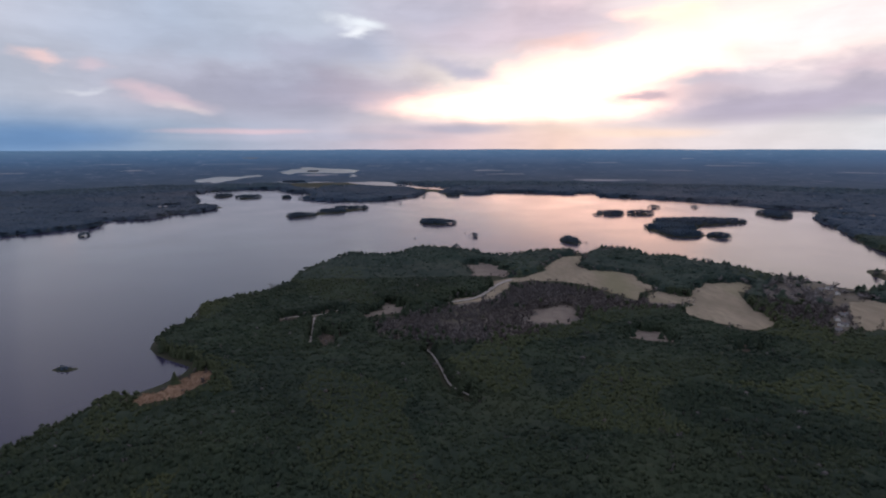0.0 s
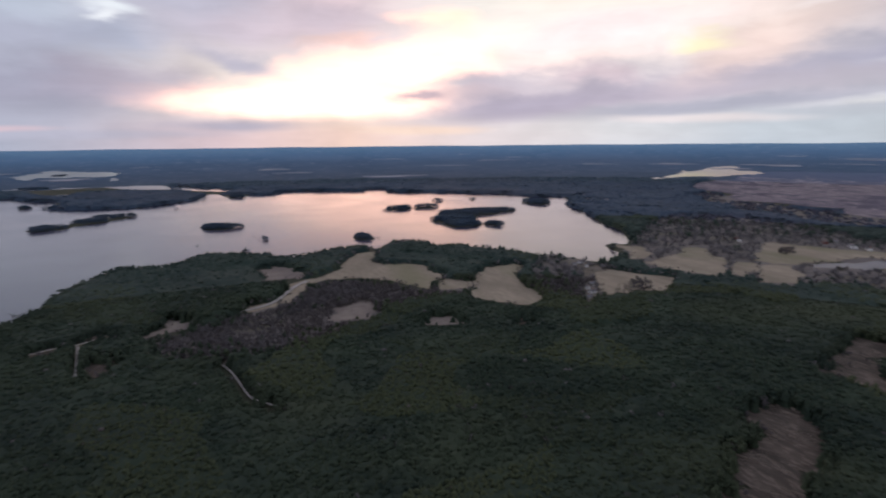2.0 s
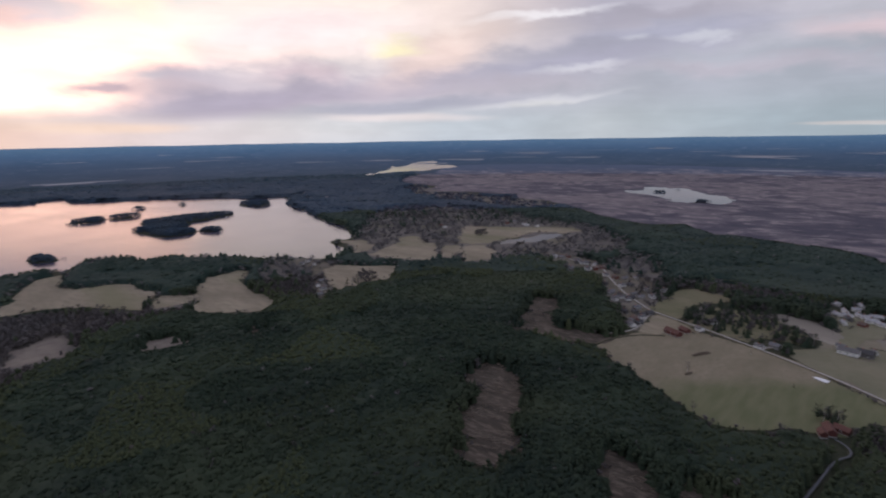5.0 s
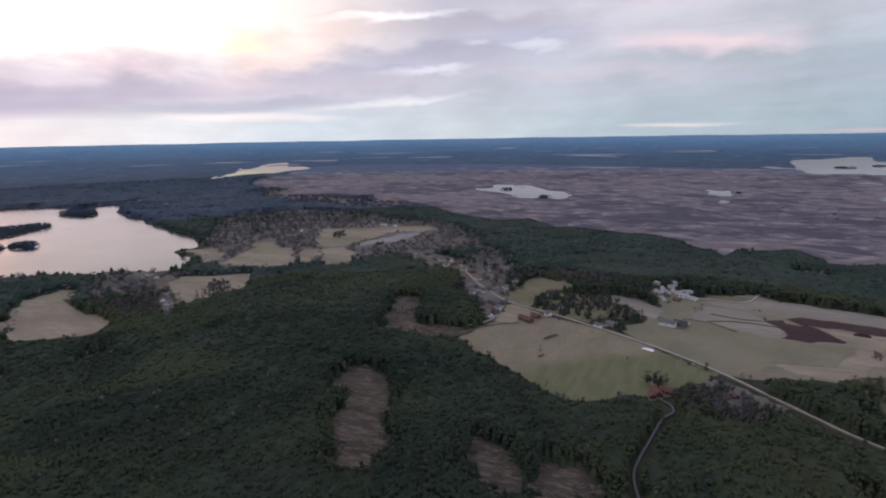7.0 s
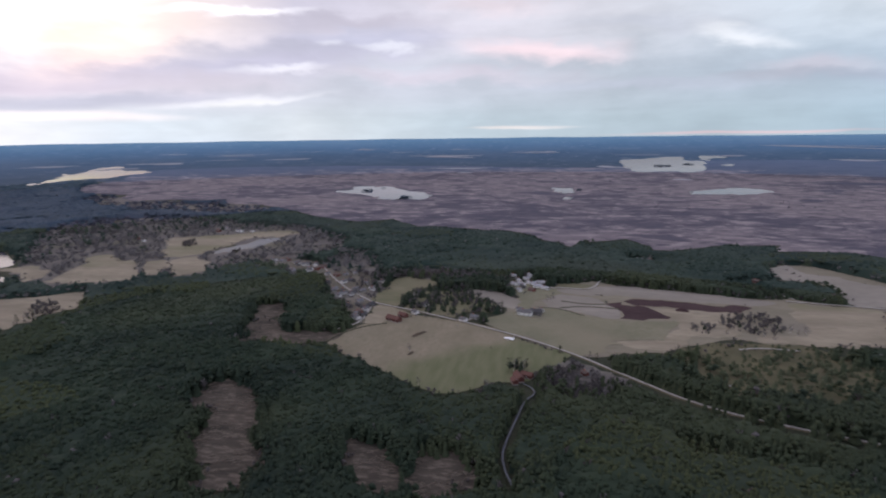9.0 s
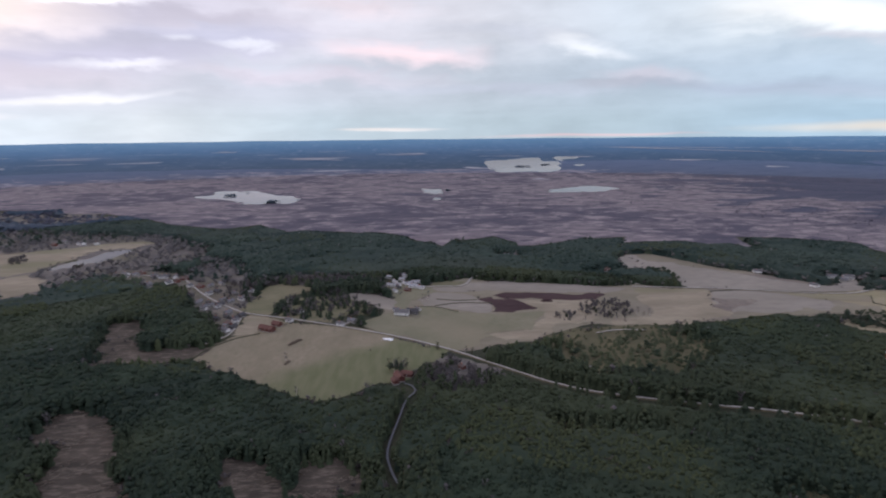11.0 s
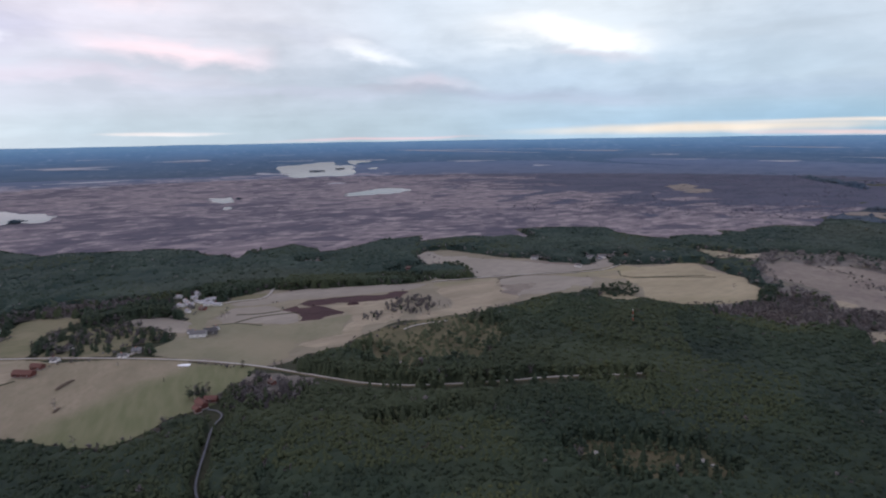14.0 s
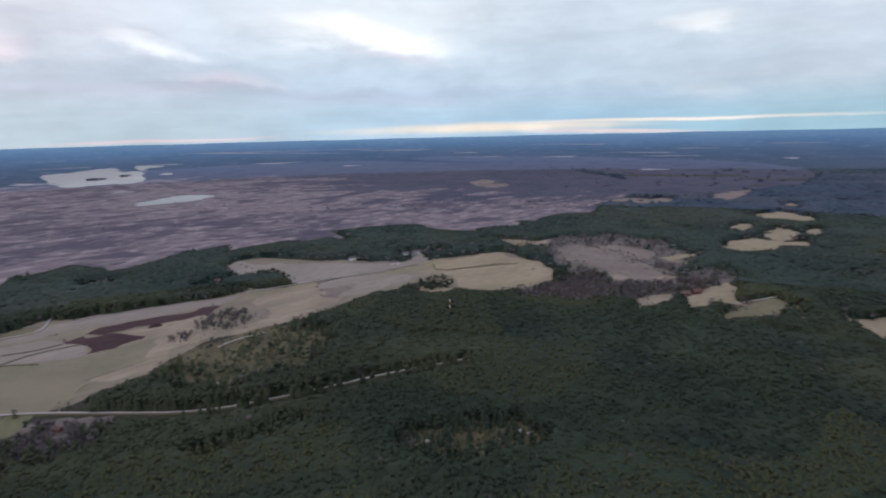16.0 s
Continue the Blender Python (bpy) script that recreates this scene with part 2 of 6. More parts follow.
    cloud = bank(cloud, 124.7, 9.44, 8.6, 1.51, -5.4, (0.771, 0.771, 0.778), 0.7)
    cloud = bank(cloud, 161.7, -0.04, 12.9, 0.58, -0.2, (0.266, 0.408, 0.486), 0.7)
    cloud = bank(cloud, 137.2, 0.37, 14.4, 0.50, 0.3, (0.707, 0.616, 0.517), 0.95)
    cloud = bank(cloud, 154.7, 0.76, 15.8, 0.17, -0.2, (0.695, 0.628, 0.571), 0.95)
    cloud = bank(cloud, 148.7, -0.23, 8.4, 0.21, -1.3, (0.676, 0.517, 0.496), 0.8)
    cloud = bank(cloud, 106.5, -0.18, 10.2, 0.15, 0.3, (0.616, 0.475, 0.506), 0.8)
    cloud = bank(cloud, 86.8, 0.54, 4.9, 0.16, 0.0, (0.642, 0.606, 0.606), 0.8)
    # unseen bright opening above the view, added to brighten the lake's reflection
    cloud = bank(cloud, 13.0, 18.8, 24.0, 3.6, 0.0, (2.9, 1.66, 1.25), 0.9)
    # lighter and darker tufts all over the deck
    wisp = fbm(vec(m("MULTIPLY", wa, 0.22), m("MULTIPLY", we, 0.95), 5.0), 1.0, 6, 0.6, 0.4)
    tuft = m("ADD", m("MULTIPLY", n2, 0.55), m("ADD", m("MULTIPLY", streak, 0.25), m("MULTIPLY", wisp, 0.20)))
    gain2 = nt.nodes.new("ShaderNodeVectorMath")
    gain2.operation = "SCALE"
    link(cloud, gain2.inputs[0])
    link(ramp(tuft, 0.34, 0.66, 0.92, 1.08), gain2.inputs[3])
    cloud = mix(ramp(el, 15, 32, 0.0, 0.85), gain2.outputs[0], mix(ramp(n1, 0.4, 0.6), (0.40, 0.41, 0.56), (0.60, 0.58, 0.72)))
    bg = node("ShaderNodeBackground")
    link(cloud, bg.inputs[0])
    bg.inputs[1].default_value = 1.0
    out = nt.nodes.new("ShaderNodeOutputWorld")
    link(bg.outputs[0], out.inputs[0])


build_world()
sun = new("sun", bpy.data.lights.new("sun", "SUN"))
sun.data.energy, sun.data.angle, sun.data.color = 0.4, radians(150), (1.0, 0.92, 0.84)
sun.matrix_world = look((0, 0, 0), (-math.sin(SUN_AZ) * math.cos(SUN_EL), -math.cos(SUN_AZ) * math.cos(SUN_EL), -math.sin(SUN_EL)))

# ---- materials ----


def material(name, colors, scale, rough=0.9, bump=0.3, fine=0.0, island=0.0, tint=None, stretch=(1, 1, 1), spec=0.2, turn=0.0, stain=None, crisp=(0.45, 0.75)):
    """Base colour between colors[0] and colors[1] by two sizes of noise; island and tint vary it piece by piece."""
    mat = bpy.data.materials.new(name)
    mat.use_nodes = True
    nt = mat.node_tree
    b = nt.nodes["Principled BSDF"]
    link = nt.links.new
    b.inputs["Roughness"].default_value = rough
    b.inputs["Specular IOR Level"].default_value = spec
    geo = nt.nodes.new("ShaderNodeNewGeometry")
    mapping = nt.nodes.new("ShaderNodeMapping")
    mapping.inputs["Scale"].default_value = stretch
    mapping.inputs["Rotation"].default_value = (0, 0, radians(turn))
    link(geo.outputs["Position"], mapping.inputs[0])

    def noise_of(size, detail, rough_):
        n = nt.nodes.new("ShaderNodeTexNoise")
        n.inputs["Scale"].default_value, n.inputs["Detail"].default_value = 1.0 / size, detail
        n.inputs["Roughness"].default_value = rough_
        link(mapping.outputs[0], n.inputs["Vector"])
        return n.outputs[0]

    def ramp(v, lo, hi):
        n = nt.nodes.new("ShaderNodeMapRange")
        n.inputs[1].default_value, n.inputs[2].default_value = lo, hi
        link(v, n.inputs[0])
        return n.outputs[0]

    def mix(f, a, c):
        n = nt.nodes.new("ShaderNodeMix")
        n.data_type = "RGBA"
        if isinstance(f, float):
            n.inputs[0].default_value = f
        else:
            link(f, n.inputs[0])
        for i, v in ((6, a), (7, c)):
            if isinstance(v, tuple):
                n.inputs[i].default_value = (*v, 1)
            else:
                link(v, n.inputs[i])
        return n.outputs[2]

    def scaled(v, k):
        n = nt.nodes.new("ShaderNodeMath")
        n.operation = "MULTIPLY"
        link(v, n.inputs[0])
        n.inputs[1].default_value = k
        return n.outputs[0]

    large = noise_of(scale, 5, 0.6)
    col = mix(ramp(large, 0.35, 0.65), colors[0], colors[1])
    small = noise_of(fine or scale / 9, 6, 0.65)
    if len(colors) > 2:
        col = mix(scaled(ramp(small, *crisp), 0.8), col, colors[2])
    if stain:
        col = mix(scaled(ramp(noise_of(scale * 3.1, 3, 0.5), 0.52, 0.66), 0.75), col, stain)
    if island:
        col = mix(scaled(geo.outputs["Random Per Island"], island), col, colors[-1])
    if tint:
        at = nt.nodes.new("ShaderNodeAttribute")
        at.attribute_name = "tint"
        col = mix(at.outputs["Fac"], col, tint)
    link(col, b.inputs["Base Color"])
    if bump:
        bp = nt.nodes.new("ShaderNodeBump")
        bp.inputs["Strength"].default_value = bump
        bp.inputs["Distance"].default_value = (fine or scale / 9) * 0.25
        link(small, bp.inputs["Height"])
        link(bp.outputs[0], b.inputs["Normal"])
    return mat


def water_material(name, ior, rough=0.0, ripple=0.12, body=(0.030, 0.028, 0.058)):
    mat = bpy.data.materials.new(name)
    mat.use_nodes = True
    nt = mat.node_tree
    b = nt.nodes["Principled BSDF"]
    link = nt.links.new
    b.inputs["Base Color"].default_value = (*body, 1)
    b.inputs["IOR"].default_value = ior
    geo = nt.nodes.new("ShaderNodeNewGeometry")
    big = nt.nodes.new("ShaderNodeTexNoise")
    big.inputs["Scale"].default_value, big.inputs["Detail"].default_value = 1 / 140, 4
    link(geo.outputs["Position"], big.inputs["Vector"])
    rr = nt.nodes.new("ShaderNodeMapRange")
    link(big.outputs[0], rr.inputs[0])
    for i, v in enumerate((0.35, 0.65, 0.11 + rough, 0.15 + rough)):
        rr.inputs[i + 1].default_value = v
    link(rr.outputs[0], b.inputs["Roughness"])
    wave = nt.nodes.new("ShaderNodeTexNoise")
    wave.inputs["Scale"].default_value, wave.inputs["Detail"].default_value = 0.5, 3
    link(geo.outputs["Position"], wave.inputs["Vector"])
    bp = nt.nodes.new("ShaderNodeBump")
    bp.inputs["Strength"].default_value, bp.inputs["Distance"].default_value = ripple, 0.06
    link(wave.outputs[0], bp.inputs["Height"])
    link(bp.outputs[0], b.inputs["Normal"])
    return mat


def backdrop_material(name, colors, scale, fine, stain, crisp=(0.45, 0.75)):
    """Distant wooded country; bluish air haze is put into its colours and a faint emission growing with distance."""
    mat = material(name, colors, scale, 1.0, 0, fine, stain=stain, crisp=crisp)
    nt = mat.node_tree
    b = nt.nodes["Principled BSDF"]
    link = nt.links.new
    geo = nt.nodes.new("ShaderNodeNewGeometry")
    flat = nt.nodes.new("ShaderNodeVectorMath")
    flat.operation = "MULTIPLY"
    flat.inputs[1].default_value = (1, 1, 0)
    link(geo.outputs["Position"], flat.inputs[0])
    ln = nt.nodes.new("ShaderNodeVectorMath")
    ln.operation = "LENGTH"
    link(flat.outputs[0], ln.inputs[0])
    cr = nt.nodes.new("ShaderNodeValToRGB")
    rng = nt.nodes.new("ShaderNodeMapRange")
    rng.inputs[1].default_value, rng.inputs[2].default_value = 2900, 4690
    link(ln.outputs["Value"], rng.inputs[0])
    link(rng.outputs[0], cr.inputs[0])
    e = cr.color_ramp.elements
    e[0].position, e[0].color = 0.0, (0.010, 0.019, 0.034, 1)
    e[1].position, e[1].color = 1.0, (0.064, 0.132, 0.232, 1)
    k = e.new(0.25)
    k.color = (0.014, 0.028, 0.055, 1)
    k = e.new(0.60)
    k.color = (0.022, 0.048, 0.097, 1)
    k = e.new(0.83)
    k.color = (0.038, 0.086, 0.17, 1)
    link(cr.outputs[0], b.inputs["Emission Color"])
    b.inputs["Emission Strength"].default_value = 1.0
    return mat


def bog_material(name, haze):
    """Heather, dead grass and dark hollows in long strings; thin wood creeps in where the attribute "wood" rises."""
    # haze adds the backdrop's painted air glow to the far bog
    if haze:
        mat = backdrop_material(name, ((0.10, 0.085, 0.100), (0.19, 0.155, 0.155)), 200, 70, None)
    else:
        mat = material(name, ((0.10, 0.085, 0.100), (0.19, 0.155, 0.155)), 240, 1.0, 0, 70)
    nt = mat.node_tree
    b = nt.nodes["Principled BSDF"]
    link = nt.links.new
    geo = nt.nodes.new("ShaderNodeNewGeometry")

    def strings(size, across, turn, detail, rough):
        mp = nt.nodes.new("ShaderNodeMapping")
        mp.inputs["Scale"].default_value, mp.inputs["Rotation"].default_value = (1, 1 / across, 1), (0, 0, radians(turn))
        link(geo.outputs["Position"], mp.inputs[0])
        n = nt.nodes.new("ShaderNodeTexNoise")
        n.inputs["Scale"].default_value, n.inputs["Detail"].default_value = 1 / size, detail
        n.inputs["Roughness"].default_value, n.inputs["Distortion"].default_value = rough, 0.4
        link(mp.outputs[0], n.inputs["Vector"])
        return n.outputs[0]

    def step_(v, lo, hi, top=1.0):
        n = nt.nodes.new("ShaderNodeMapRange")
        n.interpolation_type = "SMOOTHSTEP"
        for i, k in enumerate((lo, hi, 0.0, top)):
            n.inputs[i + 1].default_value = k
        link(v, n.inputs[0])
        return n.outputs[0]

    def m(op, p, q):
        n = nt.nodes.new("ShaderNodeMath")
        n.operation = op
        for i, v in enumerate((p, q)):
            if isinstance(v, float):
                n.inputs[i].default_value = v
            else:
                link(v, n.inputs[i])
        return n.outputs[0]

    def mix(f, a, c):
        n = nt.nodes.new("ShaderNodeMix")
        n.data_type = "RGBA"
        link(f, n.inputs[0])
        for i, v in ((6, a), (7, c)):
            if isinstance(v, tuple):
                n.inputs[i].default_value = (*v, 1)
            else:
                link(v, n.inputs[i])
        return n.outputs[2]

    broad = strings(620, 1.3, 10, 3, 0.5)
    patch = strings(88, 1.5, 14, 7, 0.66)
    thread = strings(30, 1.7, -8, 6, 0.66)
    col = mix(step_(broad, 0.36, 0.64), (0.106, 0.093, 0.116), (0.154, 0.130, 0.144))
    col = mix(step_(thread, 0.50, 0.60, 0.85), col, (0.262, 0.224, 0.228))
    dark = m("ADD", patch, m("MULTIPLY", m("SUBTRACT", broad, 0.5), -0.35))
    col = mix(step_(dark, 0.51, 0.57, 0.85), col, (0.058, 0.054, 0.078))
    col = mix(step_(thread, 0.42, 0.36, 0.75), col, (0.044, 0.042, 0.056))
    at = nt.nodes.new("ShaderNodeAttribute")
    at.attribute_name = "wood"
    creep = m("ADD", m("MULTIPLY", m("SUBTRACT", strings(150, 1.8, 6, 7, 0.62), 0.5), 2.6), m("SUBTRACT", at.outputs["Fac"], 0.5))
    # wood tone; part of its blue is air haze painted into the colour
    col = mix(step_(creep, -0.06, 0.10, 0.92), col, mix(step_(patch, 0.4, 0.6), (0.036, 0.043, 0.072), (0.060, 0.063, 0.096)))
    link(col, b.inputs["Base Color"])
    return mat


M_BOG = bog_material("bog_heather", False)
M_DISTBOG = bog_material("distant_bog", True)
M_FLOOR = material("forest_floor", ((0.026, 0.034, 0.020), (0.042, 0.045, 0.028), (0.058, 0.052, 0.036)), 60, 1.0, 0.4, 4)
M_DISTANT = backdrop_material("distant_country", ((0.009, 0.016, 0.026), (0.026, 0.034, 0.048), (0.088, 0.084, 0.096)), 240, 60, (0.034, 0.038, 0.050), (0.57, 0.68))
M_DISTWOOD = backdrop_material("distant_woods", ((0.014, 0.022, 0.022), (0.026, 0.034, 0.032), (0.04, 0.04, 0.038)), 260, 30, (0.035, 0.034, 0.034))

M_WATER = water_material("lake_water", 1.29, 0.02)
# The pools' grey-blue base stands in for reflected sky; the mirror itself is weak.
M_POOL = water_material("pool_water", 1.07, -0.09, 0.03, (0.075, 0.085, 0.105))
M_NEEDLES = material("conifer_needles", ((0.013, 0.023, 0.018), (0.027, 0.042, 0.026), (0.032, 0.045, 0.027)), 90, 0.95, 0.0, 7, island=0.10, stain=(0.042, 0.052, 0.028), tint=(0.060, 0.070, 0.032))
# Mid-distance needles, slightly bluer: air haze mixed into the base colour.
M_MIDNEEDLES = material("mid_distance_needles", ((0.014, 0.028, 0.025), (0.026, 0.044, 0.034), (0.032, 0.047, 0.037)), 150, 0.95, 0.0, 14, island=0.10, stain=(0.040, 0.050, 0.038), tint=(0.050, 0.062, 0.036))
# Far twigs: lilac-blue haze painted into the twig colour.
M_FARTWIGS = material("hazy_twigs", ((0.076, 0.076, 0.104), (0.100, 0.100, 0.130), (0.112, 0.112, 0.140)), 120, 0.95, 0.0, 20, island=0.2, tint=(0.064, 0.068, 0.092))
# Far needles: the blue of distant air painted into the base colour.
M_FARNEEDLES = material("haze_blue_needles", ((0.021, 0.040, 0.066), (0.035, 0.058, 0.088), (0.050, 0.072, 0.100)), 200, 0.95, 0.0, 24, island=0.10, stain=(0.070, 0.078, 0.098), tint=(0.052, 0.068, 0.082))
M_YOUNG = material("young_needles", ((0.043, 0.062, 0.034), (0.068, 0.082, 0.040), (0.077, 0.078, 0.050)), 40, 0.9, 0.0, 4, island=0.35, tint=(0.068, 0.070, 0.040))
M_TWIGS = material("bare_twigs", ((0.080, 0.073, 0.076), (0.112, 0.104, 0.105), (0.124, 0.115, 0.114)), 40, 0.95, 0.0, 9, island=0.12, tint=(0.090, 0.076, 0.072))
M_MIDTWIGS = material("grey_twigs", ((0.112, 0.105, 0.108), (0.158, 0.148, 0.148), (0.172, 0.160, 0.158)), 60, 0.95, 0.0, 12, island=0.12, tint=(0.100, 0.094, 0.098))
M_TRUNK = material("tree_bark", ((0.070, 0.052, 0.038), (0.12, 0.092, 0.070), (0.15, 0.12, 0.095)), 5, 0.95, 0.3, 0.5)
M_BIRCH = material("birch_bark", ((0.42, 0.39, 0.35), (0.55, 0.52, 0.48), (0.12, 0.10, 0.09)), 3, 0.8, 0.3, 0.4)
AREA_MATS = {
    "straw": material("straw_stubble", ((0.204, 0.173, 0.128), (0.294, 0.252, 0.188), (0.171, 0.153, 0.105)), 40, 1.0, 0.25, 7, stretch=(1, 0.4, 1), turn=-58, stain=(0.162, 0.156, 0.092)),
    "gold": material("golden_stubble", ((0.237, 0.203, 0.135), (0.304, 0.262, 0.178), (0.190, 0.168, 0.115)), 48, 1.0, 0.25, 8, stretch=(1, 0.4, 1), turn=-40, stain=(0.223, 0.203, 0.115)),
    "green": material("meadow_grass", ((0.128, 0.126, 0.074), (0.185, 0.162, 0.106), (0.10, 0.106, 0.056)), 38, 1.0, 0.25, 5, stretch=(1, 0.45, 1), turn=-62, stain=(0.215, 0.175, 0.122)),
    "olive": material("old_ley", ((0.158, 0.152, 0.102), (0.200, 0.185, 0.130), (0.140, 0.138, 0.085)), 50, 1.0, 0.25, 5, stain=(0.209, 0.185, 0.130)),
    "ley": material("rough_pasture", ((0.178, 0.158, 0.118), (0.226, 0.200, 0.150), (0.140, 0.128, 0.090)), 45, 1.0, 0.25, 6, stretch=(1, 0.4, 1), turn=-30, stain=(0.150, 0.128, 0.118)),
    "pale": material("pale_stubble", ((0.216, 0.194, 0.166), (0.268, 0.242, 0.206), (0.172, 0.154, 0.134)), 60, 1.0, 0.25, 6, stretch=(1, 0.35, 1), turn=20, stain=(0.184, 0.166, 0.135)),
    "plum": material("ploughed_soil", ((0.040, 0.022, 0.025), (0.056, 0.032, 0.034), (0.078, 0.050, 0.050)), 35, 1.0, 0.5, 3, stretch=(1, 0.25, 1), turn=15),
    "bare": material("dry_undergrowth", ((0.104, 0.094, 0.090), (0.168, 0.152, 0.136), (0.076, 0.069, 0.066)), 26, 1.0, 0.4, 4, stain=(0.130, 0.120, 0.086)),
    "young": material("heather_floor", ((0.078, 0.078, 0.044), (0.128, 0.115, 0.066), (0.100, 0.080, 0.056)), 25, 1.0, 0.4, 4),
    "heath": material("dry_heath", ((0.159, 0.134, 0.118), (0.217, 0.190, 0.157), (0.108, 0.087, 0.084)), 55, 1.0, 0.3, 9),
    "cleared": material("felled_ground", ((0.042, 0.036, 0.029), (0.082, 0.067, 0.054), (0.150, 0.124, 0.100)), 12, 1.0, 0.5, 3.2, crisp=(0.50, 0.62), stretch=(1, 0.32, 1), turn=55),
    "yard": material("yard_grass", ((0.098, 0.088, 0.068), (0.150, 0.130, 0.102), (0.075, 0.070, 0.050)), 18, 1.0, 0.3, 4, stain=(0.175, 0.158, 0.136)),
    "reeds": material("reed_bed", ((0.24, 0.16, 0.11), (0.32, 0.22, 0.15), (0.18, 0.12, 0.08)), 18, 1.0, 0.5, 2),
}


def meadow_material(ax, ay, bx, by):
    """Mown meadow, green on one side of the line a to b and straw-coloured on the other, with mowing lines along it."""
    turn = -math.degrees(math.atan2(by - ay, bx - ax))
    mat = material("mown_meadow", ((0.172, 0.150, 0.104), (0.235, 0.200, 0.146), (0.152, 0.142, 0.094)), 30, 1.0, 0.25, 4, stretch=(0.5, 1, 1), turn=turn)
    nt = mat.node_tree
    b = nt.nodes["Principled BSDF"]
    link = nt.links.new
    straw_sock = b.inputs["Base Color"].links[0].from_socket
    geo = nt.nodes.new("ShaderNodeNewGeometry")
    n = math.hypot(bx - ax, by - ay)
    nx, ny = (by - ay) / n, -(bx - ax) / n
    dot = nt.nodes.new("ShaderNodeVectorMath")
    dot.operation = "DOT_PRODUCT"
    link(geo.outputs["Position"], dot.inputs[0])
    dot.inputs[1].default_value = (nx, ny, 0)
    patch = nt.nodes.new("ShaderNodeTexNoise")
    patch.inputs["Scale"].default_value, patch.inputs["Detail"].default_value = 1 / 34, 5
    link(geo.outputs["Position"], patch.inputs["Vector"])

    def m(op, p, q):
        k = nt.nodes.new("ShaderNodeMath")
        k.operation = op
        for i, v in enumerate((p, q)):
            if isinstance(v, float):
                k.inputs[i].default_value = v
            else:
                link(v, k.inputs[i])
        return k.outputs[0]

    def step_(v, lo, hi):
        k = nt.nodes.new("ShaderNodeMapRange")
        k.interpolation_type = "SMOOTHSTEP"
        k.inputs[1].default_value, k.inputs[2].default_value = lo, hi
        link(v, k.inputs[0])
        return k.outputs[0]

    s = m("ADD", m("SUBTRACT", dot.outputs["Value"], ax * nx + ay * ny), m("MULTIPLY", m("SUBTRACT", patch.outputs[0], 0.5), 60.0))
    amount = m("MULTIPLY", step_(s, -22.0, 14.0), m("SUBTRACT", 1.0, m("MULTIPLY", step_(s, 80.0, 150.0), 0.6)))
    mow = nt.nodes.new("ShaderNodeMapping")
    mow.inputs["Scale"].default_value, mow.inputs["Rotation"].default_value = (0.03, 0.16, 1), (0, 0, radians(turn))
    link(geo.outputs["Position"], mow.inputs[0])
    lines = nt.nodes.new("ShaderNodeTexNoise")
    lines.inputs["Scale"].default_value, lines.inputs["Detail"].default_value = 1.0, 4
    link(mow.outputs[0], lines.inputs["Vector"])
    grass = nt.nodes.new("ShaderNodeMix")
    grass.data_type = "RGBA"
    link(step_(lines.outputs[0], 0.25, 0.75), grass.inputs[0])
    grass.inputs[6].default_value, grass.inputs[7].default_value = (0.108, 0.118, 0.062, 1), (0.146, 0.144, 0.084, 1)
    both = nt.nodes.new("ShaderNodeMix")
    both.data_type = "RGBA"
    link(amount, both.inputs[0])
    link(straw_sock, both.inputs[6]), link(grass.outputs[2], both.inputs[7])
    link(both.outputs[2], b.inputs["Base Color"])
    return mat


AREA_MATS["meadow"] = meadow_material(430, 136, 500, 42)
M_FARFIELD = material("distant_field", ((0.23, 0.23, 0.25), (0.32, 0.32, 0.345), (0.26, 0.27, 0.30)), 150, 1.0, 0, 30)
M_TRACK = material("grey_asphalt_road", ((0.095, 0.100, 0.115), (0.125, 0.13, 0.145), (0.14, 0.142, 0.15)), 12, 0.9, 0.2, 1.2)
M_ROAD = material("gravel_road", ((0.30, 0.28, 0.265), (0.36, 0.34, 0.32), (0.25, 0.23, 0.215)), 12, 0.95, 0.2, 1.2)
M_DITCH = material("ditch_growth", ((0.135, 0.118, 0.084), (0.175, 0.152, 0.108), (0.11, 0.10, 0.07)), 9, 1.0, 0.3, 1.0)
M_VERGE = material("road_verge", ((0.10, 0.09, 0.055), (0.14, 0.12, 0.08), (0.08, 0.08, 0.045)), 9, 1.0, 0.3, 1.0)
WALLS = {
    "red_barn": material("falun_red_boards", ((0.11, 0.042, 0.036), (0.14, 0.052, 0.044), (0.09, 0.038, 0.034)), 2, 0.85, 0.2, 0.3, stretch=(6, 6, 0.4)),
    "red": material("red_painted_boards", ((0.16, 0.06, 0.05), (0.20, 0.075, 0.06), (0.13, 0.055, 0.047)), 2, 0.85, 0.2, 0.3, stretch=(6, 6, 0.4)),
    "white": material("white_painted_boards", ((0.70, 0.69, 0.67), (0.78, 0.77, 0.75), (0.60, 0.59, 0.57)), 2, 0.7, 0.2, 0.3, stretch=(6, 6, 0.4)),
    "grey": material("weathered_boards", ((0.26, 0.25, 0.235), (0.34, 0.32, 0.30), (0.20, 0.19, 0.18)), 2, 0.85, 0.2, 0.3, stretch=(6, 6, 0.4)),
    "dark": material("dark_boards", ((0.10, 0.095, 0.095), (0.15, 0.14, 0.14), (0.08, 0.075, 0.07)), 2, 0.85, 0.2, 0.3, stretch=(6, 6, 0.4)),
}
WALLS["pale"] = WALLS["white"]
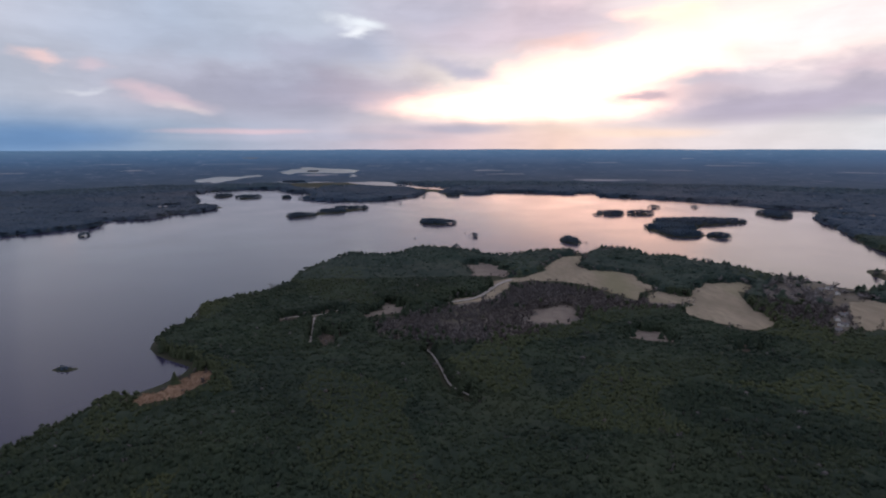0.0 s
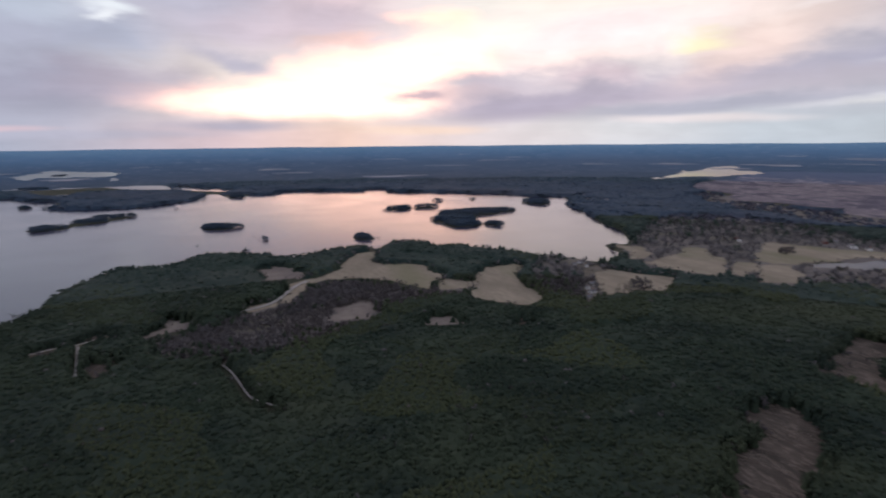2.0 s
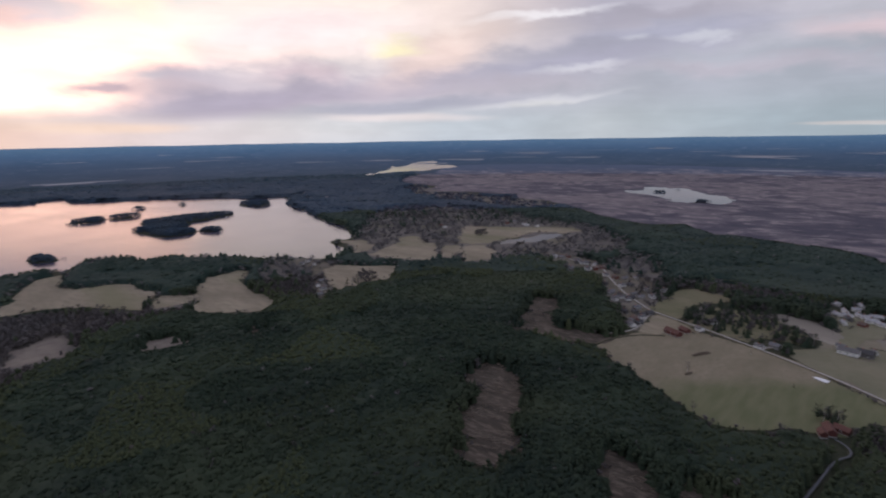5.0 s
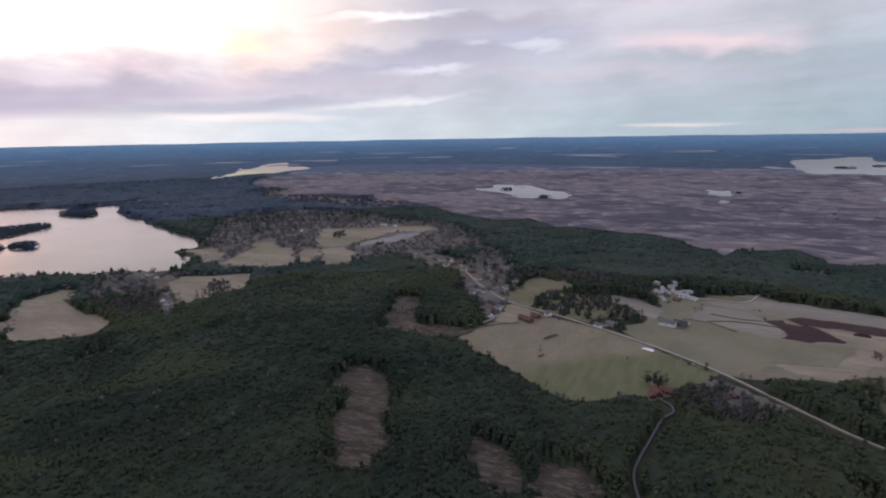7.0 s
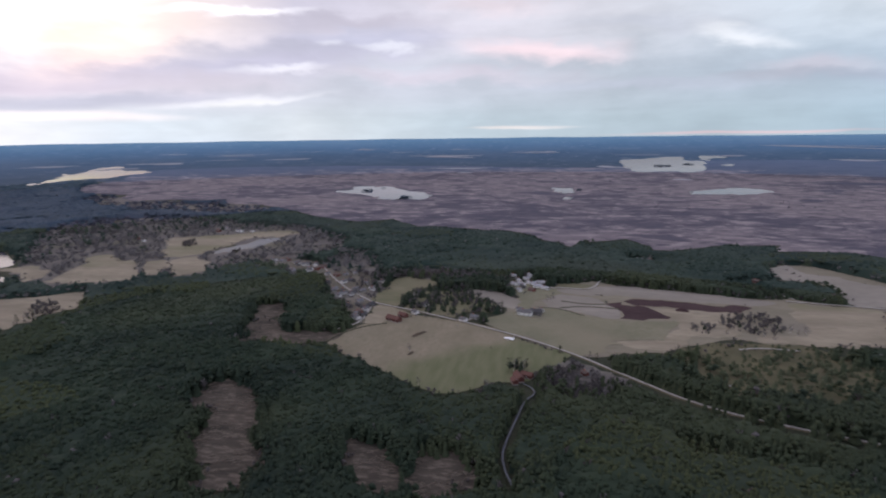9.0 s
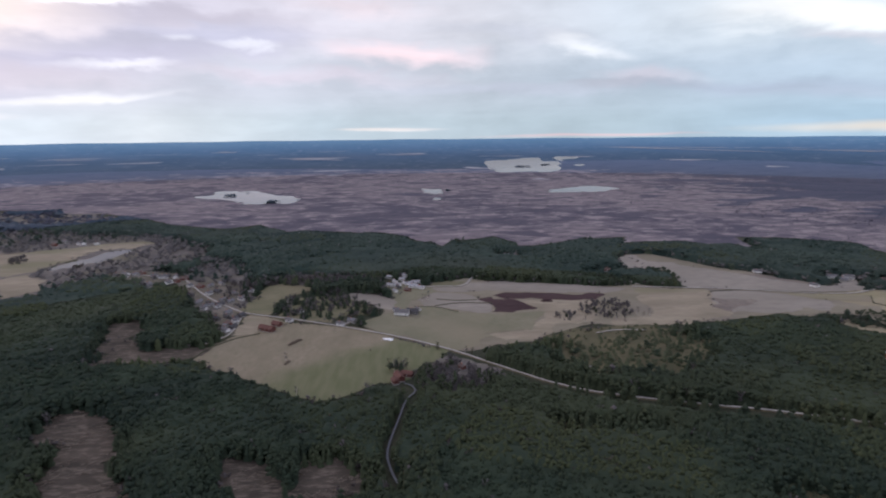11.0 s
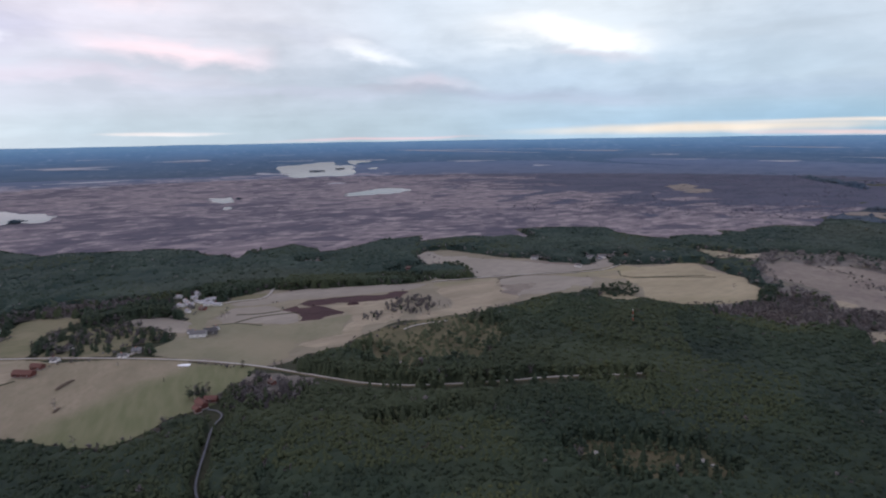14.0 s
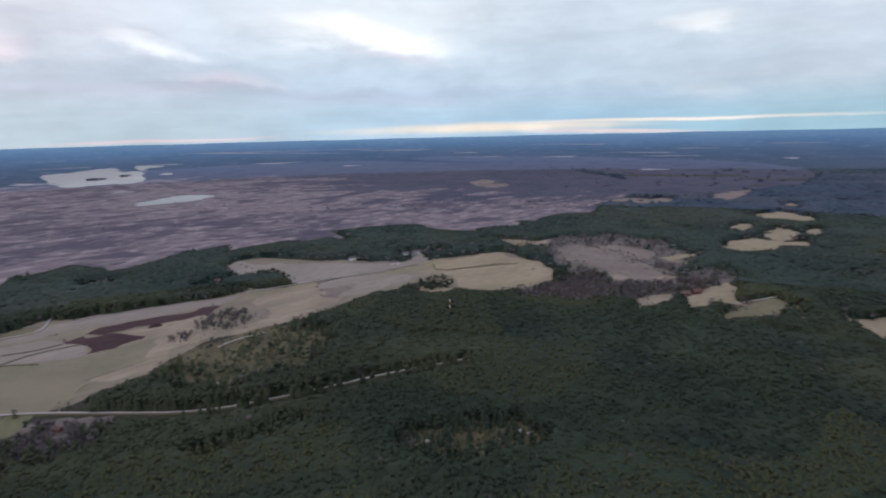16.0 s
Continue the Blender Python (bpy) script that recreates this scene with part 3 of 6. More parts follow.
ROOFS = {
    "red_barn": material("clay_tile_roof", ((0.11, 0.054, 0.046), (0.14, 0.070, 0.058), (0.09, 0.052, 0.046)), 3, 0.85, 0.4, 0.35),
    "red": material("faded_tile_roof", ((0.115, 0.085, 0.075), (0.15, 0.108, 0.094), (0.09, 0.07, 0.064)), 3, 0.85, 0.4, 0.35),
    "white": material("slate_grey_roof", ((0.12, 0.115, 0.118), (0.17, 0.165, 0.168), (0.09, 0.085, 0.085)), 3, 0.7, 0.2, 0.4),
    "pale": material("pale_sheet_roof", ((0.30, 0.30, 0.315), (0.38, 0.38, 0.395), (0.24, 0.23, 0.23)), 3, 0.7, 0.2, 0.4),
    "grey": material("grey_sheet_roof", ((0.13, 0.13, 0.138), (0.19, 0.19, 0.198), (0.10, 0.095, 0.095)), 3, 0.7, 0.2, 0.4),
    "dark": material("black_felt_roof", ((0.045, 0.045, 0.05), (0.07, 0.07, 0.075), (0.09, 0.085, 0.085)), 3, 0.7, 0.2, 0.4),
}
M_TRIM = material("white_trim", ((0.76, 0.75, 0.72), (0.82, 0.81, 0.78)), 1, 0.6, 0.0)
M_PANE = bpy.data.materials.new("window_glass")
M_PANE.use_nodes = True
M_PANE.node_tree.nodes["Principled BSDF"].inputs["Base Color"].default_value = (0.02, 0.025, 0.03, 1)
M_PANE.node_tree.nodes["Principled BSDF"].inputs["Roughness"].default_value = 0.05
M_BRICK = material("chimney_brick", ((0.30, 0.12, 0.09), (0.36, 0.16, 0.12), (0.22, 0.10, 0.08)), 0.8, 0.9, 0.3, 0.15)
M_STONE = material("plinth_stone", ((0.28, 0.27, 0.26), (0.36, 0.35, 0.33), (0.22, 0.21, 0.2)), 1.2, 0.9, 0.4, 0.2)
M_REDSTEEL = material("red_painted_steel", ((0.45, 0.06, 0.04), (0.52, 0.09, 0.06)), 2, 0.5, 0.0)
M_SHEET = material("white_plastic", ((0.78, 0.78, 0.80), (0.84, 0.84, 0.86), (0.66, 0.66, 0.68)), 3, 0.4, 0.3, 0.6)
M_WOOD = material("grey_dead_wood", ((0.200, 0.168, 0.134), (0.290, 0.248, 0.205), (0.115, 0.090, 0.068)), 3, 0.95, 0.3, 0.5, island=0.5)

# ---- the plan ----
EYE_X, EYE_Y, EYE_Z = -8.0, 0.0, 204.0
FOLD, DEEP = 2650.0, 2300.0
PONDS, ROADS, DITCHES, AREAS, ISLES, STRIPS = [], [], [], [], [], []


def isle(*a):
    ISLES.append(a)


def strip(*a):
    STRIPS.append(a)


SHORE_NEAR = [(-281, 296), (-293, 336), (-286, 351), (-281, 372), (-273, 392), (-265, 415), (-249, 423), (-233, 443), (-224, 471), (-226,
    486), (-238, 493), (-264, 507), (-279, 516), (-298, 549), (-302, 585), (-287, 624), (-305, 672), (-273, 711), (-242, 733), (-221, 800),
    (-227, 847), (-214, 917), (-189, 989), (-174, 1021), (-129, 999), (-78, 1014), (-60, 1078), (-27, 1102), (18, 1065), (70, 1030), (72,
    1002), (121, 1002), (180, 1046), (236, 1057), (255, 1022), (267, 1006), (298, 1062), (342, 1080), (372, 1038), (366, 984), (417, 989),
    (457, 944), (487, 907), (510, 833), (535, 790)]
SHORE_EAST = [(525, 863), (554, 787), (570, 752), (596, 744), (634, 770), (665, 802), (672, 858), (687, 883), (716, 864), (743, 857), (771,
    910), (827, 985), (856, 1105), (892, 1193), (953, 1309), (982, 1416), (1035, 1528), (1104, 1617), (1152, 1674)]
SHORE_FAR = [(1121, 1753), (1076, 1738), (1024, 1803), (1016, 1929), (936, 1970), (783, 2100), (618, 2198), (649, 2356), (566, 2358), (535,
    2276), (399, 2361), (286, 2422), (210, 2394), (179, 2311), (107, 2285), (87, 2368), (0, 2370), (-60, 2460), (-109, 2188), (-181, 2119),
    (-254, 2012), (-464, 2036), (-549, 2126), (-522, 2272), (-578, 2383), (-671, 2414)]
SHORE_WEST = [(-777, 2606), (-925, 2576), (-1005, 2512), (-1055, 2393), (-1035, 2282), (-942, 2133), (-881, 2003), (-865, 1924), (-787,
    1886), (-721, 1815), (-731, 1751), (-761, 1676), (-776, 1635), (-815, 1663), (-798, 1595), (-807, 1533), (-897, 1498), (-922, 1476),
    (-870, 1422), (-882, 1352), (-919, 1325), (-935, 1290), (-997, 1233), (-1041, 1196)]
BOG_NEAR = [(1843, 1815), (1689, 1427), (1546, 1216), (1579, 976), (1481, 799), (1351, 594), (1276, 469), (1220, 324), (1154, 123), (1087,
    9), (1035, -87), (1089, -37), (1022, -141), (981, -225), (1016, -285), (1041, -375), (987, -426), (954, -578), (1000, -650), (996,
    -733), (914, -802), (836, -859), (782, -854), (766, -910), (814, -1053)]
BOG_FAR = [(826, -974), (804, -1153), (847, -1374), (1011, -1853), (1294, -2215), (1744, -2468), (2328, -2686), (3375, -2593), (3772,
    -2343), (4193, -1753), (4026, -1033), (4196, -749), (3268, -374), (3377, 59), (3552, 758), (3519, 1194), (3461, 1940), (3158, 2415),
    (2589, 2253)]
PURPLE = [(848, -1000), (828, -1186), (881, -1554), (686, -1624), (638, -1924), (531, -2173), (724, -3000), (1290, -3527), (2610, -3681),
    (3573, -3367), (3597, -2764), (2328, -2686), (1744, -2468), (1274, -2227), (1011, -1853), (873, -1386)]
PONDS.append([(2093, 2351), (2161, 2356), (2300, 2427), (2493, 2545), (2804, 2845), (2668, 2656), (2819, 2713), (3157, 2960), (3360,
    3044), (3512, 3057), (3304, 2842), (3001, 2607), (3069, 2527), (2917, 2317), (2761, 2296), (2663, 2296), (2489, 2243), (2437, 2312),
    (2351, 2344), (2238, 2326), (2105, 2277), (2040, 2271)])
PONDS.append([(1926, 798), (1978, 760), (2118, 785), (2129, 720), (2086, 682), (2140, 659), (2098, 616), (2057, 574), (1977, 526), (1944,
    479), (1894, 426), (1810, 384), (1727, 379), (1703, 416), (1726, 463), (1689, 486), (1695, 535), (1753, 583), (1813, 645), (1860,
    705)])
PONDS.append([(2095, 6), (2187, -17), (2167, -31), (2084, -45), (2151, -66), (2132, -81), (2010, -73), (1956, -79), (1917, -60), (1931,
    -43), (1964, -26), (2038, -17)])
PONDS.append([(1797, -37), (1801, -55), (1757, -60), (1724, -40)])
PONDS.append([(2005, -458), (2053, -497), (2073, -546), (2140, -610), (2156, -674), (2094, -726), (1998, -746), (1934, -686), (1939,
    -639), (1923, -590), (1906, -543), (1896, -489), (1937, -459)])
PONDS.append([(4167, -464), (4248, -522), (4331, -579), (4333, -650), (4506, -759), (4691, -890), (4691, -990), (4509, -987), (4183,
    -905), (4039, -912), (4112, -976), (4043, -1006), (3722, -940), (3446, -856), (3255, -828), (3000, -742), (2956, -686), (2877, -635),
    (2904, -572), (2933, -507), (2962, -439), (3079, -410), (3257, -414), (3626, -431)])
PONDS.append([(4598, -1088), (4886, -1180), (4884, -1283), (4690, -1321), (4512, -1288), (4427, -1199), (4344, -1095), (4045, -1043),
    (4188, -1041)])
PONDS.append([(3559, -969), (3673, -1049), (3621, -1080), (3459, -995)])
PONDS.append([(2963, 211), (3013, 149), (2847, 154), (2842, 194)])
PONDS.append([(2362, -1720), (2345, -1884), (2327, -1980), (2253, -1936), (2247, -1807), (2264, -1717)])
PONDS.append([(-1424, 3192), (-1331, 3044), (-1307, 3090), (-1231, 2995), (-1216, 3088), (-1228, 3291), (-1225, 3523), (-1183, 3650),
    (-1179, 3718), (-1259, 3791), (-1293, 3722), (-1320, 3589), (-1375, 3591), (-1449, 3593), (-1445, 3469), (-1444, 3353)])
PONDS.append([(-1241, 4185), (-1237, 4274), (-1120, 3935), (-1059, 3857), (-1069, 4093), (-986, 4090), (-905, 4006), (-840, 4085), (-742,
    4000), (-654, 4078), (-670, 4345), (-657, 4440), (-768, 4651), (-907, 4768), (-1054, 4890), (-1212, 5147), (-1284, 5022), (-1209,
    4780), (-1242, 4671), (-1228, 4366)])
PONDS.append([(-619, 3567), (-601, 3631), (-632, 3917), (-585, 3768), (-549, 3629), (-561, 3565)])
PONDS.append([(-964, 3034), (-916, 3079), (-816, 2940), (-756, 2774), (-704, 2735), (-644, 2660), (-587, 2658), (-609, 2810), (-568,
    2891), (-487, 2847), (-406, 2887), (-352, 2803), (-263, 2762), (-157, 2721), (-108, 2544), (-56, 2511), (-5, 2542), (51, 2608), (31,
    2717), (-39, 2795), (-128, 2879), (-237, 2969), (-291, 3062), (-384, 3113), (-446, 3066), (-540, 3069), (-650, 3072), (-707, 3122),
    (-752, 2983), (-851, 3126), (-914, 3128)])
PONDS.append([(-3185, 8836), (-3140, 9228), (-2821, 8808), (-2833, 8447)])
PONDS.append([(854, 594), (943, 588), (1006, 572), (1024, 529), (991, 525), (938, 535), (884, 546), (851, 568)])
AREAS.append(("straw", [(281, 735), (294, 744), (315, 721), (324, 715), (355, 759), (385, 788), (428, 791), (442, 771), (409, 741), (388,
    693), (379, 644), (371, 591), (339, 584), (315, 597), (297, 629), (289, 649), (313, 681), (299, 681), (253, 689)]))
AREAS.append(("straw", [(517, 691), (551, 696), (578, 653), (600, 612), (572, 579), (540, 564), (511, 572), (498, 576), (478, 577), (462,
    572), (457, 580), (480, 621), (500, 655)]))
AREAS.append(("straw", [(641, 714), (741, 737), (804, 784), (823, 774), (803, 728), (780, 700), (794, 685), (727, 623), (681, 597), (644,
    623), (633, 689)]))
AREAS.append(("straw", [(776, 658), (801, 641), (748, 593), (703, 576), (694, 594)]))
AREAS.append(("straw", [(819, 668), (886, 691), (965, 758), (1003, 752), (1037, 674), (1076, 612), (1109, 544), (1070, 515), (1036, 535),
    (1012, 576), (954, 595), (858, 600), (824, 610)]))
AREAS.append(("straw", [(709, 856), (731, 828), (706, 782), (655, 735), (631, 750), (681, 792)]))
AREAS.append(("straw", [(4, 690), (12, 701), (49, 709), (64, 752), (71, 791), (90, 811), (126, 829), (161, 875), (197, 941), (220, 980),
    (248, 990), (250, 960), (220, 896), (234, 875), (268, 866), (296, 843), (289, 810), (298, 766), (279, 735), (252, 691), (243, 707),
    (220, 760), (181, 800), (122, 800), (99, 784), (84, 752), (72, 709), (48, 695), (11, 682)]))
AREAS.append(("straw", [(555, -804), (531, -838), (501, -819), (469, -829), (432, -783), (383, -763), (349, -748), (313, -750), (332, -730),
    (361, -706), (376, -672), (396, -691), (407, -717), (458, -744), (508, -754)]))
AREAS.append(("straw", [(313, -612), (307, -634), (295, -655), (282, -657), (278, -628), (285, -607), (292, -594), (293, -569), (302, -559),
    (299, -593)]))
AREAS.append(("straw", [(684, -279), (687, -301), (673, -378), (620, -354), (575, -350), (560, -319), (546, -276), (544, -258), (548, -229),
    (548, -205), (564, -207), (573, -253), (591, -272), (616, -271), (656, -275)]))
AREAS.append(("straw", [(699, -784), (693, -805), (663, -794), (635, -826), (618, -847), (587, -807), (610, -774), (634, -762)]))
AREAS.append(("straw", [(643, -124), (644, -160), (638, -211), (629, -223), (599, -198), (567, -195), (553, -171), (555, -148), (526, -131),
    (512, -119), (511, -92), (521, -72), (529, -67), (540, -111), (572, -137), (603, -141)]))
AREAS.append(("straw", [(547, 197), (575, 201), (610, 203), (599, 182), (556, 172), (549, 175)]))
AREAS.append(("straw", [(790, 621), (828, 595), (784, 542), (723, 522), (695, 550)]))
AREAS.append(("meadow", [(486, 214), (525, 204), (567, 182), (595, 199), (621, 200), (583, 150), (562, 85), (527, 29), (497, -13), (492,
    -28), (457, -5), (426, 7), (422, 21), (415, 38), (404, 54), (393, 75), (394, 89), (405, 106), (426, 137), (449, 173)]))
AREAS.append(("yard", [(825, 471), (838, 432), (809, 353), (757, 314), (764, 262), (673, 228), (632, 212), (549, 197), (541, 208), (590,
    229), (660, 265), (692, 296), (750, 334), (752, 374), (784, 440)]))
AREAS.append(("yard", [(726, 55), (745, 23), (739, 0), (715, -3), (703, 22), (702, 47)]))
AREAS.append(("yard", [(544, 778), (557, 740), (542, 704), (508, 668), (481, 625), (430, 563), (418, 567), (456, 622), (507, 712)]))
AREAS.append(("heath", [(545, -750), (570, -843), (505, -834), (469, -847), (395, -786), (322, -743), (372, -680), (432, -733), (491,
    -730)]))
AREAS.append(("heath", [(1692, -1699), (1732, -1810), (1535, -1734), (1356, -1546), (1412, -1508), (1526, -1565)]))
AREAS.append(("heath", [(842, -1425), (826, -1522), (718, -1584), (702, -1483), (786, -1420)]))
AREAS.append(("heath", [(684, -1626), (693, -1844), (631, -1929), (580, -1736), (617, -1609)]))
AREAS.append(("heath", [(533, -735), (550, -803), (505, -876), (452, -903), (406, -846), (412, -776), (444, -752), (495, -729)]))
AREAS.append(("bare", [(736, 245), (789, 208), (800, 115), (757, 54), (731, 59), (728, 104), (705, 131), (728, 156), (749, 198), (717,
    218)]))
AREAS.append(("bare", [(776, 891), (1019, 840), (1099, 683), (1104, 500), (961, 401), (865, 278), (861, 380), (837, 434), (721, 494), (686,
    552), (633, 613), (588, 653), (640, 719), (741, 737), (804, 784)]))
AREAS.append(("bare", [(1694, 1616), (1546, 1216), (1537, 950), (1394, 717), (1297, 734), (1314, 961), (1353, 1190), (1517, 1524)]))
AREAS.append(("bare", [(643, -841), (562, -970), (415, -964), (328, -809), (325, -637), (353, -533), (422, -556), (441, -643), (527,
    -709)]))
AREAS.append(("bare", [(433, -1), (466, -12), (469, -53), (439, -69), (398, -54), (393, -17)]))
AREAS.append(("bare", [(516, 850), (575, 758), (500, 655), (453, 571), (404, 538), (380, 589), (375, 634)]))
AREAS.append(("bare", [(837, 996), (804, 784), (741, 737), (641, 714), (631, 750), (706, 782)]))
AREAS.append(("bare", [(794, 685), (854, 597), (928, 529), (1011, 446), (911, 380), (837, 434), (738, 505), (718, 577)]))
AREAS.append(("bare", [(780, 355), (917, 360), (844, 271), (710, 220), (628, 210), (560, 207), (638, 267)]))
AREAS.append(("bare", [(469, -554), (366, -670), (321, -795), (294, -867), (252, -775), (282, -657), (332, -548), (426, -505)]))
AREAS.append(("bare", [(73, 722), (128, 783), (206, 736), (237, 669), (157, 602), (86, 593), (9, 556), (-64, 575), (-43, 635)]))
AREAS.append(("bare", [(688, 823), (1036, 1132), (1175, 1132), (1267, 908), (1164, 681), (1150, 528), (979, 357), (869, 380), (898, 483),
    (816, 525), (743, 563), (697, 600), (624, 618), (635, 720)]))
AREAS.append(("green", [(598, 168), (676, 155), (682, 97), (635, 63), (601, 52), (597, 68), (598, 91), (579, 100), (590, 142)]))
AREAS.append(("cleared", [(-140, 571), (-113, 575), (-95, 584), (-102, 557), (-111, 532), (-132, 527)]))
AREAS.append(("cleared", [(-191, 612), (-163, 632), (-148, 654), (-123, 671), (-123, 652), (-151, 634), (-172, 614)]))
AREAS.append(("heath", [(193, 552), (209, 586), (233, 582), (251, 555), (223, 542)]))
AREAS.append(("cleared", [(289, 522), (305, 532), (319, 528), (307, 519)]))
AREAS.append(("cleared", [(366, 270), (380, 263), (364, 231), (341, 200), (322, 202), (291, 186), (281, 172), (260, 172), (250, 195), (260,
    211), (292, 230), (339, 257)]))
AREAS.append(("cleared", [(303, 128), (308, 112), (302, 80), (272, 76), (268, 84), (268, 116)]))
AREAS.append(("cleared", [(300, 78), (304, 57), (300, 43), (280, 39), (268, 54), (268, 69)]))
AREAS.append(("cleared", [(483, 319), (501, 298), (555, 337), (597, 345), (599, 312), (544, 299), (510, 274), (517, 238), (530, 208), (489,
    211), (472, 218), (477, 251), (479, 279)]))
AREAS.append(("heath", [(-92, 625), (-88, 647), (-80, 663), (-73, 701), (-53, 670), (-31, 670), (-44, 653), (-63, 635)]))
AREAS.append(("heath", [(93, 603), (108, 634), (119, 657), (153, 669), (172, 662), (159, 623), (144, 598), (112, 599)]))
AREAS.append(("heath", [(34, 919), (55, 942), (82, 919), (106, 876), (83, 829), (58, 837), (46, 868)]))
AREAS.append(("young", [(268, -210), (260, -244), (229, -278), (203, -287), (185, -273), (193, -239), (220, -200), (246, -194)]))
AREAS.append(("young", [(526, -131), (545, -188), (541, -253), (519, -263), (472, -211), (416, -209), (399, -190), (406, -142), (441, -111),
    (481, -115)]))
AREAS.append(("young", [(350, -97), (339, -173), (322, -174), (319, -122), (330, -92)]))
AREAS.append(("young", [(524, -164), (527, -204), (541, -251), (502, -281), (458, -274), (415, -232), (400, -188), (411, -150), (450,
    -138)]))
AREAS.append(("bare", [(-92, 601), (-30, 643), (46, 666), (118, 631), (125, 571), (95, 533), (36, 518), (-25, 524), (-71, 537)]))
AREAS.append(("bare", [(69, 679), (92, 757), (147, 796), (181, 763), (205, 732), (244, 690), (297, 677), (278, 630), (211, 631), (149,
    654), (103, 666)]))
AREAS.append(("reeds", [(-247, 411), (-229, 436), (-224, 471), (-193, 454), (-204, 432), (-216, 409), (-237, 405)]))
AREAS.append(("gold", [(473, -1415), (443, -1416), (444, -1475), (396, -1477), (350, -1435), (314, -1401), (334, -1375), (371, -1355), (418,
    -1359)]))
AREAS.append(("gold", [(467, -1631), (434, -1655), (425, -1692), (432, -1601)]))
AREAS.append(("gold", [(432, -1191), (423, -1244), (397, -1247), (386, -1185), (388, -1142), (406, -1168)]))
AREAS.append(("gold", [(357, -1193), (354, -1246), (330, -1233), (303, -1198), (288, -1123), (298, -1094), (324, -1106), (345, -1124), (337,
    -1161)]))
AREAS.append(("gold", [(298, -1226), (292, -1273), (274, -1279), (266, -1192), (274, -1170)]))
AREAS.append(("gold", [(358, -995), (363, -1051), (346, -1087), (319, -1089), (291, -1086), (256, -1117), (256, -1084), (292, -1059), (288,
    -1007), (307, -973), (330, -964)]))
AREAS.append(("gold", [(396, -837), (389, -876), (375, -907), (353, -914), (367, -879), (361, -836), (378, -832)]))
AREAS.append(("gold", [(273, -666), (272, -700), (267, -731), (260, -759), (247, -742), (226, -694), (211, -677), (215, -658), (232, -669),
    (245, -660), (241, -634), (254, -613)]))
AREAS.append(("gold", [(121, -701), (108, -688), (95, -706), (77, -728), (66, -654), (80, -648), (88, -666), (100, -672)]))
AREAS.append(("gold", [(162, -1062), (137, -1101), (131, -1068), (154, -1059)]))
AREAS.append(("gold", [(651, -495), (657, -550), (661, -578), (633, -603), (625, -661), (619, -697), (588, -683), (548, -679), (524, -685),
    (488, -667), (458, -648), (436, -617), (439, -590), (440, -555), (454, -538), (458, -520), (473, -503), (493, -502), (509, -498), (538,
    -523), (562, -530), (584, -533), (609, -510)]))
AREAS.append(("gold", [(706, -777), (686, -779), (669, -817), (623, -819), (616, -777), (628, -759), (660, -773)]))
AREAS.append(("gold", [(564, -468), (527, -470), (504, -489), (499, -469), (519, -456), (533, -448)]))
AREAS.append(("green", [(216, -616), (209, -641), (211, -662), (209, -673), (192, -725), (176, -710), (152, -698), (171, -686), (174, -656),
    (189, -634), (208, -607)]))
AREAS.append(("green", [(734, -7), (743, -31), (743, -62), (719, -52), (721, -22)]))
AREAS.append(("green", [(626, 216), (655, 216), (686, 213), (709, 211), (739, 214), (741, 194), (726, 157), (714, 140), (705, 153), (689,
    163), (677, 179), (646, 181), (610, 178), (618, 200)]))
AREAS.append(("pale", [(875, -322), (900, -357), (849, -363), (825, -399), (786, -430), (747, -467), (705, -508), (677, -545), (718, -599),
    (699, -597), (660, -580), (648, -514), (669, -439), (692, -354), (725, -370), (782, -369), (797, -347), (796, -322)]))
AREAS.append(("pale", [(667, -376), (658, -432), (637, -508), (598, -486), (577, -466), (595, -450), (576, -421), (579, -391), (581, -357),
    (620, -355)]))
AREAS.append(("pale", [(712, -14), (720, -37), (732, -69), (739, -101), (729, -148), (714, -227), (691, -277), (677, -239), (673, -190),
    (685, -124), (688, -94), (682, -56), (697, -21)]))
AREAS.append(("pale", [(654, 8), (691, -21), (672, -63), (653, -69), (636, -80), (607, -83), (596, -68), (611, -43), (631, -18), (627,
    -2)]))
AREAS.append(("pale", [(682, 113), (693, 91), (684, 56), (663, 42), (646, 21), (617, 33), (622, 52), (646, 64), (664, 88)]))
AREAS.append(("ley", [(554, 54), (670, 35), (715, 8), (735, -23), (753, -71), (735, -101), (725, -172), (704, -248), (705, -282), (707,
    -298), (679, -340), (689, -362), (746, -371), (804, -350), (889, -343), (901, -390), (843, -418), (786, -460), (717, -517), (665,
    -546), (648, -608), (604, -708), (541, -684), (514, -686), (436, -590), (460, -529), (478, -503), (503, -488), (558, -495), (571,
    -473), (562, -442), (569, -416), (567, -368), (554, -330), (552, -279), (540, -226), (551, -183), (523, -131), (499, -108), (501,
    -76), (483, -44), (492, -18), (521, 19)]))
AREAS.append(("plum", [(665, -89), (682, -105), (679, -138), (671, -167), (666, -204), (678, -224), (666, -236), (642, -223), (640, -181),
    (649, -139), (654, -104)]))
AREAS.append(("plum", [(651, -69), (653, -89), (647, -121), (606, -138), (601, -109), (601, -82), (622, -88), (638, -80)]))
AREAS.append(("heath", [(633, -356), (631, -393), (629, -417), (602, -380), (587, -350), (607, -344)]))
AREAS.append(("straw", [(677, -306), (661, -353), (622, -351), (578, -332), (570, -296), (593, -269), (640, -277)]))
AREAS.append(("straw", [(651, -458), (640, -511), (636, -565), (607, -546), (615, -501)]))
